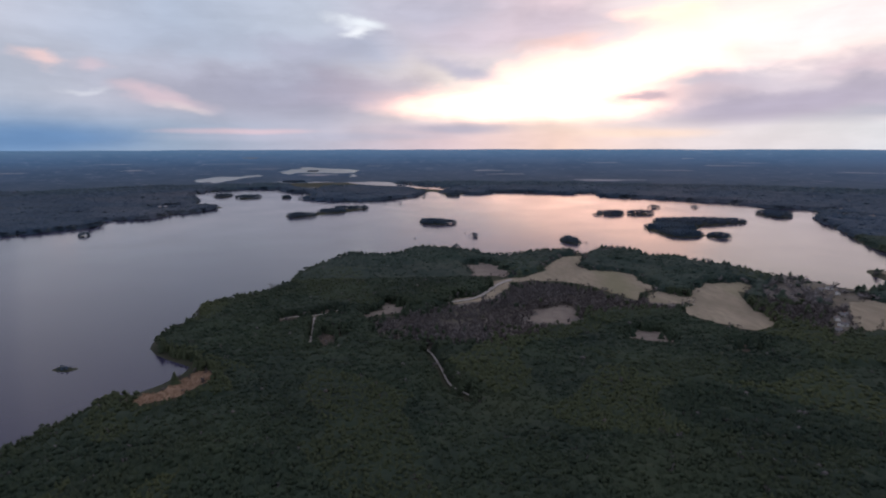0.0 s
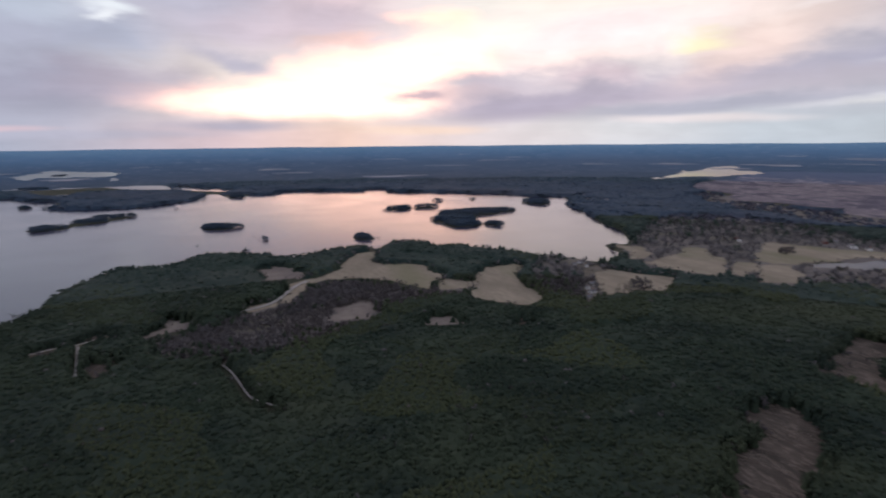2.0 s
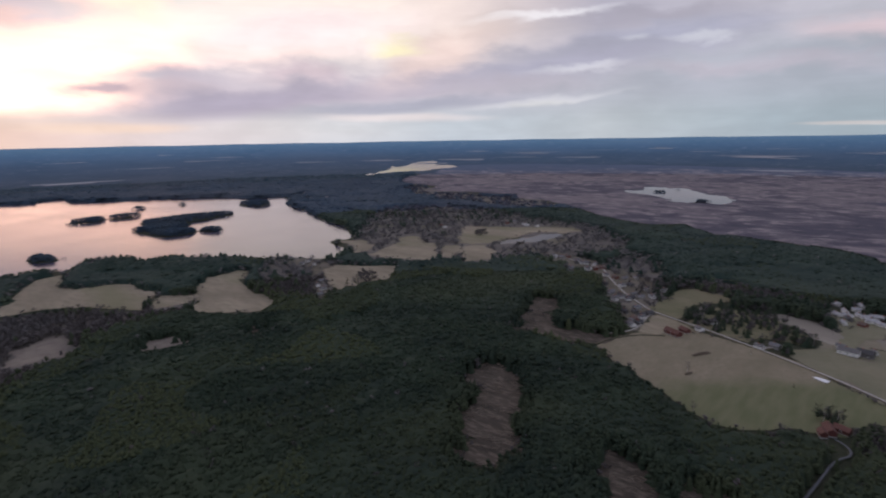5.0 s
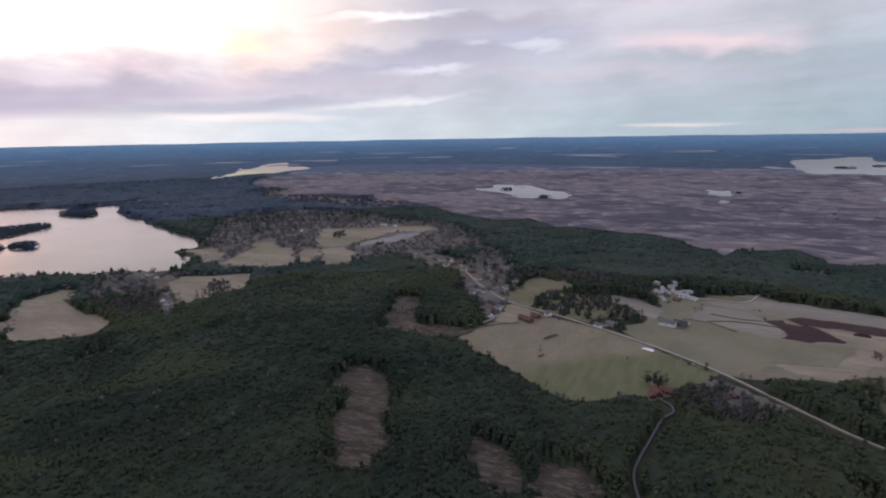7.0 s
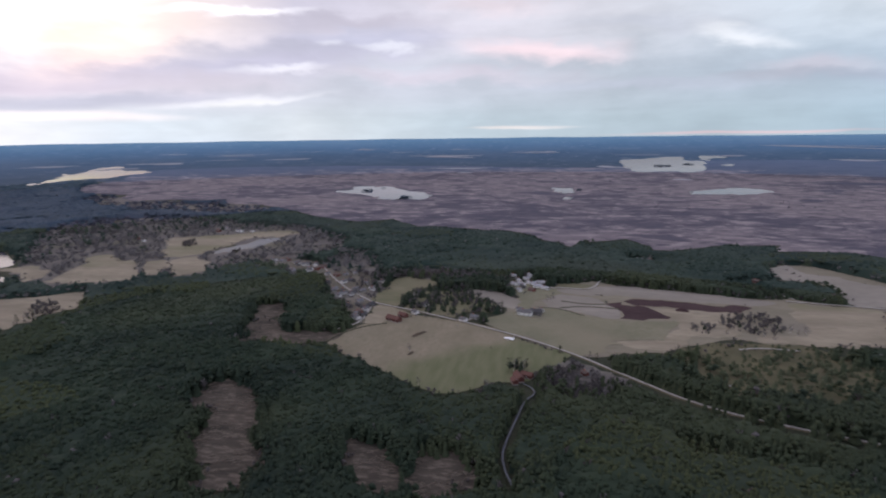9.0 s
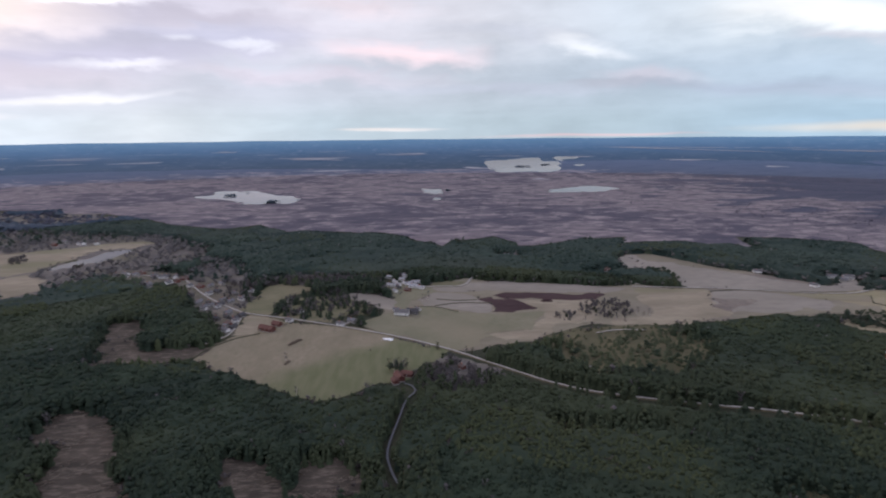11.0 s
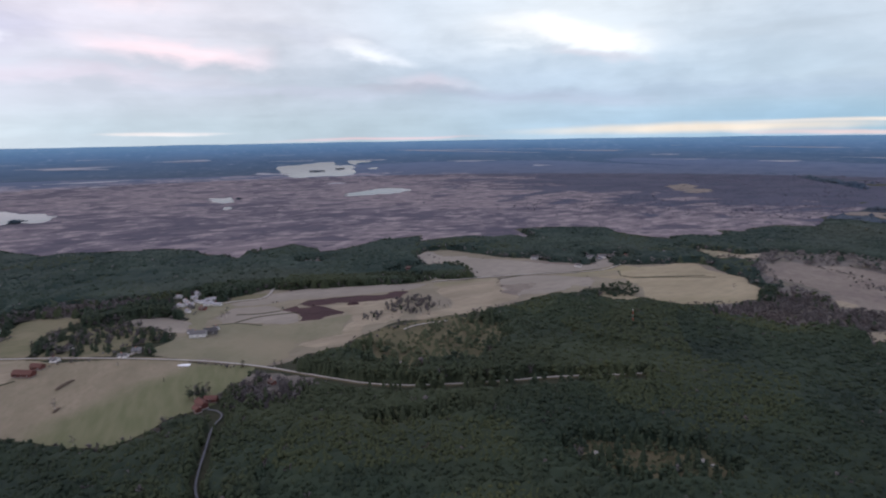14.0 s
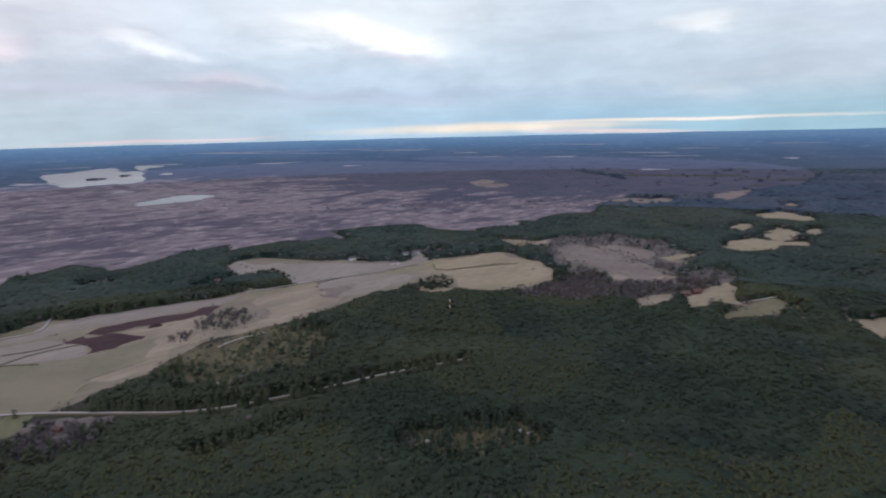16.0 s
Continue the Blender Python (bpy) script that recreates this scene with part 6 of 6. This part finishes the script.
for i, p in enumerate(ISLANDS):
    rng = np.random.RandomState(300 + i)
    span = p.max(0) - p.min(0)
    far_off = np.hypot(*(p.mean(0) - (EYE_X, EYE_Y)))
    step = 3.4 if far_off < 1500 else 4.5
    n = int(span[0] * span[1] / step ** 2) + 6
    x, y = rng.uniform(p[:, 0].min(), p[:, 0].max(), n), rng.uniform(p[:, 1].min(), p[:, 1].max(), n)
    k = inside(p, x, y)
    x, y = x[k], y[k]
    if len(x) < 2:
        x, y = p.mean(0)[:1] + np.array([0.0, 2.0]), p.mean(0)[1:] + np.array([0.0, 1.0])
    size = min(0.85, 0.48 + min(span) / 100)
    h = 11.5 * size * rng.uniform(0.75, 1.15, len(x)) * np.clip(0.45 + away(p, x, y) / 14, 0.45, 1.0)
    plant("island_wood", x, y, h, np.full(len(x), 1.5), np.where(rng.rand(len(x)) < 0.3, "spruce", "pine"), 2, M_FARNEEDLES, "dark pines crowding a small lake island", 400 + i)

for i, (p, kd) in enumerate(zip(GROVES, GROVE_KIND)):
    rng = np.random.RandomState(500 + i)
    span = p.max(0) - p.min(0)
    n = int(span[0] * span[1] / (40 if kd == "mixed" else 28)) + 4
    x, y = rng.uniform(p[:, 0].min(), p[:, 0].max(), n), rng.uniform(p[:, 1].min(), p[:, 1].max(), n)
    k = inside(p, x, y)
    x, y = x[k], y[k]
    h = rng.uniform(4, 7.5, len(x)) if kd == "low" else rng.uniform(4, 8, len(x)) if kd == "bare" else rng.uniform(6, 11, len(x))
    if kd not in ("spruce", "low"):
        m = rng.rand(len(x)) < (0.5 if kd == "mixed" else 0.06)
        plant("birch_grove", x[~m], y[~m], h[~m], np.full((~m).sum(), 1.5), np.full((~m).sum(), "bare"), 1, M_TWIGS, "leafless brown grove among open fields", 600 + i)
        x, y, h = x[m], y[m], h[m]
    if len(x):
        plant("spruce_grove", x, y, h, np.full(len(x), 2.2 if kd == "low" else 1.3), np.where(rng.rand(len(x)) < (0.1 if kd == "low" else 0.7), "spruce", "pine"), 1, M_NEEDLES, "dark green spruce grove among open fields", 700 + i)

# shrubs along the edges of fields and clearings
ex, ey = [], []
rng = np.random.RandomState(77)
for k, p in FIELDS:
    if k in AREA_WORDS and np.hypot(*p.mean(0)) < 1500:
        for a, b in zip(p, np.roll(p, -1, 0)):
            mid = (a + b) / 2
            if rng.rand() < 0.30 + 0.55 * math.sin(mid[0] / 37 + mid[1] / 23):
                for _ in range(2):
                    ex.append(mid[0] + rng.normal(0, 3.2)), ey.append(mid[1] + rng.normal(0, 3.2))
ex, ey = np.array(ex), np.array(ey)
ley = [p for k, p in FIELDS if k == "ley"][0]
k = clear_of_ways(ex, ey, 5.0, WAYS) & ~inside(LAKE, ex, ey) & (~inside(ley, ex, ey) | (rng.rand(len(ex)) < 0.05))
ex, ey = ex[k], ey[k]
plant("edge_shrubs", ex, ey, rng.uniform(1.5, 5.5, len(ex)), rng.uniform(1.2, 2.4, len(ex)), np.where(rng.rand(len(ex)) < 0.75, "bare", "pine"), 1, M_TWIGS, "leafless brown shrubs fringing fields and clearings", 78)

# dwarf pines and tussocks strewn over the bog
x, y = scatter(900, 3000, 30, 30, 175, 40)
k = inside(BOG, x, y) & ~any_inside(POOLS, x, y)
x, y = x[k], y[k]
belt = np.sin(x / 90 + 1.5 * np.sin(y / 160)) + 0.6 * np.sin(y / 55 + x / 210)
rng = np.random.RandomState(41)
east = np.clip((np.degrees(np.arctan2(x, y)) - 104) / 30, 0, 1)
k = rng.rand(len(x)) < np.clip(0.28 + 0.55 * belt + 0.5 * east, 0.05, 0.95)
x, y = x[k], y[k]
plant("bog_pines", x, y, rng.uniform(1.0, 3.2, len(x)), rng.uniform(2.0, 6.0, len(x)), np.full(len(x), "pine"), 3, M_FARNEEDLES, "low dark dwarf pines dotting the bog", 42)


# birches thicken towards the bog's wooded end
x, y = scatter(1500, 3000, 24, 95, 150, 44)
k = inside(BOG, x, y) & ~any_inside(POOLS, x, y)
x, y = x[k], y[k]
rng = np.random.RandomState(45)
edge = np.minimum(away(rounded(PURPLE, 1), x, y), 1000) / 1000
clump = np.sin(x / 130 + 1.3 * np.sin(y / 170)) * np.sin(y / 110 + 0.7)
k = rng.rand(len(x)) < np.clip(1.0 - edge * 1.2 + 0.7 * clump, 0, 0.85)
x, y = x[k], y[k]
plant("bog_birches", x, y, rng.uniform(2, 4.5, len(x)), rng.uniform(3.0, 6.0, len(x)), np.where(rng.rand(len(x)) < 0.8, "bare", "pine"), 3, M_FARTWIGS, "thin purple-grey birch wood creeping over the bog", 46)


# ---- litter on the felled ground ----
def litter(polys, count, seed):
    rng = np.random.RandomState(seed)
    v, f = [], []
    for p in polys:
        area = np.prod(p.max(0) - p.min(0))
        n = int(min(count, area / 4.5))
        x, y = rng.uniform(p[:, 0].min(), p[:, 0].max(), n), rng.uniform(p[:, 1].min(), p[:, 1].max(), n)
        swath = np.sin((x * 0.95 + y * 0.33) / 1.7 + 1.6 * np.sin(y / 17) + rng.normal(0, 0.6, n)) + 0.9 * np.sin(x / 8 + y / 11)
        k = inside(p, x, y) & (swath > 0.5)
        x, y = x[k], y[k]
        z = height(x, y) + 0.9
        for a, b, c in zip(x, y, z):
            t, l, w = rng.normal(-1.24, 0.6), rng.uniform(0.5, 2.4), rng.uniform(0.08, 0.28)
            d, s = np.array([math.cos(t), math.sin(t)]) * l, np.array([-math.sin(t), math.cos(t)]) * w
            q = len(v)
            e = (a, b)
            v.extend([(*(e - d - s), c), (*(e + d - s), c), (*(e + d + s), c), (*(e - d + s), c), (*(e - d), c + w * 2), (*(e + d), c + w * 2.2)])
            f.extend([(q, q + 1, q + 5), (q, q + 5, q + 4), (q + 2, q + 3, q + 4), (q + 2, q + 4, q + 5), (q + 1, q + 2, q + 5), (q + 3, q, q + 4)])
    ob = mesh_object("felling_litter", v, f, [M_WOOD])
    tagged(ob, "grey dead branches and logs on felled ground", "branches", kind="stuff")


litter([p for k, p in FIELDS if k == "cleared" and np.hypot(*p.mean(0)) < 520], 3200, 50)
beds = [p for k, p in FIELDS if k == "reeds"]
x, y = scatter(400, 560, 2.2, -40, -15, 60)
k = any_inside(beds, x, y)
x, y = x[k], y[k]
plant("reeds", x, y, np.random.RandomState(61).uniform(1.4, 2.4, len(x)), np.full(len(x), 3.0), np.full(len(x), "bare"), 2, AREA_MATS["reeds"], "dense rusty brown dry reeds by the water", 62)


# ---- buildings ----
def part(name, bm, mat, parent, label=""):
    me = bpy.data.meshes.new(name)
    bm.normal_update()
    bm.to_mesh(me)
    bm.free()
    me.materials.append(mat)
    ob = new(name, me)
    ob.parent = parent
    return tagged(ob, label)


def box(x0, x1, y0, y1, z0, z1, bm=None):
    bm = bm or bmesh.new()
    v = [bm.verts.new(p) for p in ((x0, y0, z0), (x1, y0, z0), (x1, y1, z0), (x0, y1, z0), (x0, y0, z1), (x1, y0, z1), (x1, y1, z1), (x0, y1, z1))]
    for f in ((3, 2, 1, 0), (4, 5, 6, 7), (0, 1, 5, 4), (1, 2, 6, 5), (2, 3, 7, 6), (3, 0, 4, 7)):
        bm.faces.new([v[i] for i in f])
    return bm


def gabled(l, w, h, rise):
    bm = bmesh.new()
    pts = [(-w, 0), (w, 0), (w, h), (0, h + rise), (-w, h)]
    a = [bm.verts.new((-l, y, z)) for y, z in pts]
    b = [bm.verts.new((l, y, z)) for y, z in pts]
    bm.faces.new(a[::-1]), bm.faces.new(b)
    for i in range(5):
        j = (i + 1) % 5
        bm.faces.new((a[i], a[j], b[j], b[i]))
    return bm


def roof_mesh(l, w, h, rise):
    bm = bmesh.new()
    o, t = 0.5, 0.22
    k = rise / w
    pts = [(-w - o, h - o * k), (0, h + rise), (w + o, h - o * k), (w + o, h - o * k + t), (0, h + rise + t), (-w - o, h - o * k + t)]
    a = [bm.verts.new((-l - o, y, z + 0.03)) for y, z in pts]
    b = [bm.verts.new((l + o, y, z + 0.03)) for y, z in pts]
    for i in range(6):
        j = (i + 1) % 6
        bm.faces.new((a[j], a[i], b[i], b[j]))
    for s in (a, b[::-1]):
        bm.faces.new((s[0], s[1], s[4], s[5]))
        bm.faces.new((s[1], s[2], s[3], s[4]))
    return bm


HOUSE_WORDS = {"red_barn": ("barn", "red timber barn with an orange clay tile roof"), "red": ("house", "small red wooden house with a faded tile roof"),
               "white": ("house", "white wooden house with a slate-grey roof"), "pale": ("house", "white wooden house with a pale sheet roof"), "grey": ("house", "grey weathered wooden house with a sheet roof"),
               "dark": ("house", "dark timber building with a black roof")}


def house(x, y, turn, length, width, tall, style):
    zx = float(height([x], [y])[0]) + 0.35
    length, width, tall = length * 0.82, width * 0.78, max(2.6, tall * 0.85)
    X, Y, Z = placed(x, y, zx)
    kind, label = HOUSE_WORDS[style]
    top = new(kind)
    top.matrix_basis = pose(float(X), float(Y), float(Z) + 0.35, 0, 0, turn)
    tagged(top, label, kind, group="farm and village buildings")
    l, w, rise = length / 2, width / 2, width * 0.36
    part("plinth", box(-l - 0.06, l + 0.06, -w - 0.06, w + 0.06, -0.9, 0.35), M_STONE, top)
    part("wall", gabled(l, w, tall, rise), WALLS[style], top)
    part("roof", roof_mesh(l, w, tall, rise), ROOFS[style], top)
    if style != "red_barn":
        part("chimney", box(-0.4 + l * 0.3, 0.4 + l * 0.3, -0.4, 0.4, tall + rise * 0.6, tall + rise + 1.1), M_BRICK, top)
    part("door", box(-0.55, 0.55, -w - 0.07, -w + 0.1, 0.36, 2.4) if style != "red_barn" else box(-1.6, 1.6, -w - 0.08, -w + 0.1, 0.36, 3.0), M_TRIM if style != "white" else WALLS["grey"], top)
    n = max(1, int(length / 5))
    for s in (-1, 1):
        for i in range(n):
            wx = (i + 0.5) / n * length - l
            if s < 0 and abs(wx) < 1.8:
                continue
            y0, y1 = sorted((s * (w + 0.06), s * (w - 0.1)))
            fr = part("window", box(wx - 0.65, wx + 0.65, y0, y1, 1.2, 2.5), M_TRIM, top)
            y2, y3 = sorted((s * (w + 0.08), s * (w + 0.02)))
            part("pane", box(wx - 0.52, wx + 0.52, y2, y3, 1.33, 2.37), M_PANE, fr)


for a in HOUSES:
    house(*a)


# ---- single trees ----
def limb(bm, a, b, r0, r1, n=5):
    a, b = Vector(a), Vector(b)
    d = (b - a).normalized()
    u = d.orthogonal().normalized()
    w = d.cross(u)
    r = [[bm.verts.new(c + (u * math.cos(t) + w * math.sin(t)) * q) for t in (2 * math.pi * i / n for i in range(n))] for c, q in ((a, r0), (b, r1))]
    for i in range(n):
        bm.faces.new((r[0][i], r[0][(i + 1) % n], r[1][(i + 1) % n], r[1][i]))


def tree_model(kind, seed):
    """A tree one metre high with trunk, limbs and crown."""
    rng = random.Random(seed)
    top = new("tree")
    tb, lb, cb = bmesh.new(), bmesh.new(), bmesh.new()
    limb(tb, (0, 0, -0.03), (0.01, 0, 0.45), 0.022, 0.014, 7)
    limb(tb, (0.01, 0, 0.45), (0, 0.01, 0.95), 0.014, 0.003, 7)
    ends = []
    for i in range(26 if kind == "spruce" else 16):
        a, z = rng.uniform(0, 6.28), rng.uniform(0.12, 0.92) if kind == "spruce" else rng.uniform(0.3, 0.85)
        r = 0.2 * (1.02 - z) + 0.03 if kind == "spruce" else rng.uniform(0.14, 0.28) * (1.25 - 0.6 * z)
        e = Vector((r * math.cos(a), r * math.sin(a), z - 0.05 if kind == "spruce" else min(z + rng.uniform(0.06, 0.2), 1.0)))
        limb(lb, (0, 0, z), e, 0.006, 0.002, 4)
        for q in (0.55, 0.8, 1.0):
            ends.append(Vector((0, 0, z)).lerp(e, q))
    for e in ends:
        for _ in range(9 if kind != "birch" else 7):
            o = e + Vector((rng.gauss(0, 0.03), rng.gauss(0, 0.03), rng.gauss(0, 0.025)))
            s = rng.uniform(0.012, 0.03) if kind != "birch" else rng.uniform(0.02, 0.045)
            d = [Vector((rng.gauss(0, 1), rng.gauss(0, 1), rng.gauss(0, 0.7))).normalized() * s for _ in range(3)]
            if kind == "birch":
                d[1] *= 0.25
            cb.faces.new([cb.verts.new(o + v) for v in d])
    part("trunk", tb, M_BIRCH if kind == "birch" else M_TRUNK, top)
    part("limbs", lb, M_TRUNK, top)
    part("crown", cb, M_TWIGS if kind == "birch" else M_NEEDLES, top)
    tagged(top, {"birch": "leafless birch with fine brown twigs in a field", "spruce": "dark pointed spruce beside a field", "pine": "dark green round-topped pine by open ground"}[kind],
           "tree", group="single trees")
    return top


TREE_BASE = {}


def lone_tree(x, y, kind, tall):
    z = float(height([x], [y])[0])
    if kind not in TREE_BASE:
        TREE_BASE[kind] = ob = tree_model(kind, {"birch": 3, "spruce": 4, "pine": 5}[kind])
    else:
        ob = copy_thing(TREE_BASE[kind], Matrix())
    ob.scale = (tall * 1.15, tall * 1.15, tall)
    X, Y, Z = placed(x, y, z)
    ob.matrix_basis = pose(float(X), float(Y), float(Z) + 0.3, 0, 0, (x * 37 + y * 11) % 360) @ Matrix.Diagonal((tall * 1.15, tall * 1.15, tall, 1))


lone_tree(472, 125, 'birch', 9)
lone_tree(491, -15, 'spruce', 9)
lone_tree(444, 28, 'pine', 12)
lone_tree(441, 24, 'birch', 12)
lone_tree(444, 20, 'pine', 13)
lone_tree(443, 16, 'birch', 11)
lone_tree(447, 13, 'pine', 11)
lone_tree(655, -8, 'birch', 12)
lone_tree(649, -3, 'birch', 10)
lone_tree(404, 39, 'birch', 8)
lone_tree(404, 100, 'birch', 8)
lone_tree(477, -48, 'spruce', 9)
lone_tree(481, -42, 'birch', 7)
lone_tree(606, 49, 'spruce', 14)
lone_tree(598, 56, 'spruce', 15)
lone_tree(601, 67, 'spruce', 14)
lone_tree(596, 49, 'birch', 10)
lone_tree(-233, 727, 'pine', 17)
lone_tree(-228, 727, 'pine', 15)
lone_tree(27, 1071, 'pine', 14)
lone_tree(550, -220, 'birch', 8)
lone_tree(580, -245, 'birch', 9)
lone_tree(577, -258, 'birch', 8)
lone_tree(562, -215, 'birch', 9)
lone_tree(559, -179, 'birch', 7)
lone_tree(570, -248, 'birch', 7)
lone_tree(306, 668, 'birch', 12)
lone_tree(298, 666, 'birch', 11)
lone_tree(315, 673, 'birch', 11)
lone_tree(484, 575, 'birch', 12)
lone_tree(483, 585, 'spruce', 11)
lone_tree(498, 576, 'birch', 13)
lone_tree(510, 576, 'birch', 13)
lone_tree(523, 575, 'birch', 12)
lone_tree(490, -16, 'spruce', 9)
lone_tree(484, -655, 'birch', 10)
lone_tree(485, -627, 'birch', 9)
lone_tree(546, 91, 'birch', 4)
lone_tree(490, 49, 'spruce', 4)


# ---- mast, cover sheet, heaps ----
def mast(x, y, tall):
    top = new("radio_mast")
    top.matrix_basis = pose(x, y, float(height([x], [y])[0]), 0, 0, 20)
    tagged(top, "slim red and white lattice mast above the forest", "mast")
    part("footing", box(-1.2, 1.2, -1.2, 1.2, -0.3, 0.5), M_STONE, top)
    n = 8
    for s in range(n):
        z0, z1 = tall * s / n, tall * (s + 1) / n
        w0, w1 = 0.4 - 0.2 * s / n, 0.4 - 0.2 * (s + 1) / n
        bm = bmesh.new()
        c0 = [(w0 * a, w0 * b, z0) for a, b in ((-1, -1), (1, -1), (1, 1), (-1, 1))]
        c1 = [(w1 * a, w1 * b, z1) for a, b in ((-1, -1), (1, -1), (1, 1), (-1, 1))]
        for i in range(4):
            limb(bm, c0[i], c1[i], 0.06, 0.06, 5)
            limb(bm, c0[i], c1[(i + 1) % 4], 0.035, 0.035, 4)
            limb(bm, c1[i], c1[(i + 1) % 4], 0.035, 0.035, 4)
        part("section", bm, M_SHEET if s % 2 else M_REDSTEEL, top, "white painted section" if s % 2 else "red painted section")


def boulder(x, y, size, seed):
    rng = random.Random(seed)
    bm = bmesh.new()
    bmesh.ops.create_icosphere(bm, subdivisions=2, radius=size)
    for v in bm.verts:
        k = 1 + 0.22 * noise.noise(v.co * (1.1 / size) + Vector((seed, 0, 0))) + rng.uniform(-0.05, 0.05)
        v.co = Vector((v.co.x * k * 1.25, v.co.y * k, max(v.co.z * k * 0.75, -size * 0.3)))
    me = bpy.data.meshes.new("boulder")
    bm.to_mesh(me)
    bm.free()
    me.materials.append(M_STONE)
    ob = new("boulder", me)
    ob.matrix_basis = pose(x, y, float(height([x], [y])[0]) + size * 0.25, 0, 0, seed * 50)
    tagged(ob, "pale grey boulder in a young plantation", "boulder", group="boulders")


boulder(433, -192, 2.4, 0)
boulder(427, -191, 1.4, 1)
boulder(416, -164, 1.4, 2)
boulder(417, -172, 1.2, 3)
boulder(408, -291, 1.2, 4)
boulder(408, -238, 1.3, 5)
boulder(433, -164, 1.3, 6)
boulder(443, -150, 1.2, 7)
boulder(447, -225, 1.2, 8)
boulder(457, -164, 1.1, 9)
boulder(247, -217, 2.0, 10)
boulder(241, -223, 1.5, 11)
boulder(242, -223, 1.8, 12)
boulder(216, -263, 1.6, 13)
boulder(213, -272, 2.2, 14)
boulder(206, -274, 1.6, 15)
boulder(175, -266, 1.4, 16)


mast(412, -392, 27)


def cover(x, y, turn, l, w):
    bm = bmesh.new()
    rng = random.Random(8)
    nx, ny = 10, 6
    g = [[bm.verts.new(((i / nx - 0.5) * l + rng.gauss(0, 0.12), (j / ny - 0.5) * w * (1 - 0.5 * i / nx) + rng.gauss(0, 0.12), 0.9 * math.sin(math.pi * i / nx) ** 0.5 * math.sin(math.pi * j / ny) ** 0.5 + (0 if j in (0, ny) else rng.uniform(0, 0.12))))
          for j in range(ny + 1)] for i in range(nx + 1)]
    for i in range(nx):
        for j in range(ny):
            bm.faces.new((g[i][j], g[i + 1][j], g[i + 1][j + 1], g[i][j + 1]))
    me = bpy.data.meshes.new("silage_cover")
    bm.to_mesh(me)
    bm.free()
    me.materials.append(M_SHEET)
    ob = new("silage_cover", me)
    ob.matrix_basis = pose(x, y, float(height([x], [y])[0]) + 1.0, 0, 0, turn)
    tagged(ob, "white plastic sheet over a low heap in the meadow", "cover")


cover(519, 34, 70, 11, 6)


def heap(x, y, turn, l, w, h, mat, label, name):
    bm = bmesh.new()
    rng = random.Random(int(x + y))
    n, m = 14, 6
    g = [[bm.verts.new(((i / n - 0.5) * l + rng.gauss(0, 0.2), (j / m - 0.5) * w + rng.gauss(0, 0.15), h * max(0, math.sin(math.pi * j / m)) * max(0, math.sin(math.pi * i / n)) ** 0.4 * rng.uniform(0.75, 1.2)))
          for j in range(m + 1)] for i in range(n + 1)]
    for i in range(n):
        for j in range(m):
            bm.faces.new((g[i][j], g[i + 1][j], g[i + 1][j + 1], g[i][j + 1]))
    me = bpy.data.meshes.new(name)
    bm.to_mesh(me)
    bm.free()
    me.materials.append(mat)
    ob = new(name, me)
    ob.matrix_basis = pose(x, y, float(height([x], [y])[0]) + 0.9, 0, 0, turn)
    tagged(ob, label, name.replace("_", " "))


heap(520, 127, 150, 20, 4, 1.8, M_TRUNK, "long low heap of brushwood in a field", "brush_heap")
heap(469, 123, 160, 9, 2.4, 1.4, M_TRUNK, "fallen brown trunk and branches in a field", "brush_heap")
heap(637, -154, 80, 14, 6, 2.6, AREA_MATS["plum"], "dark earth mound beside ploughed soil", "earth_mound")
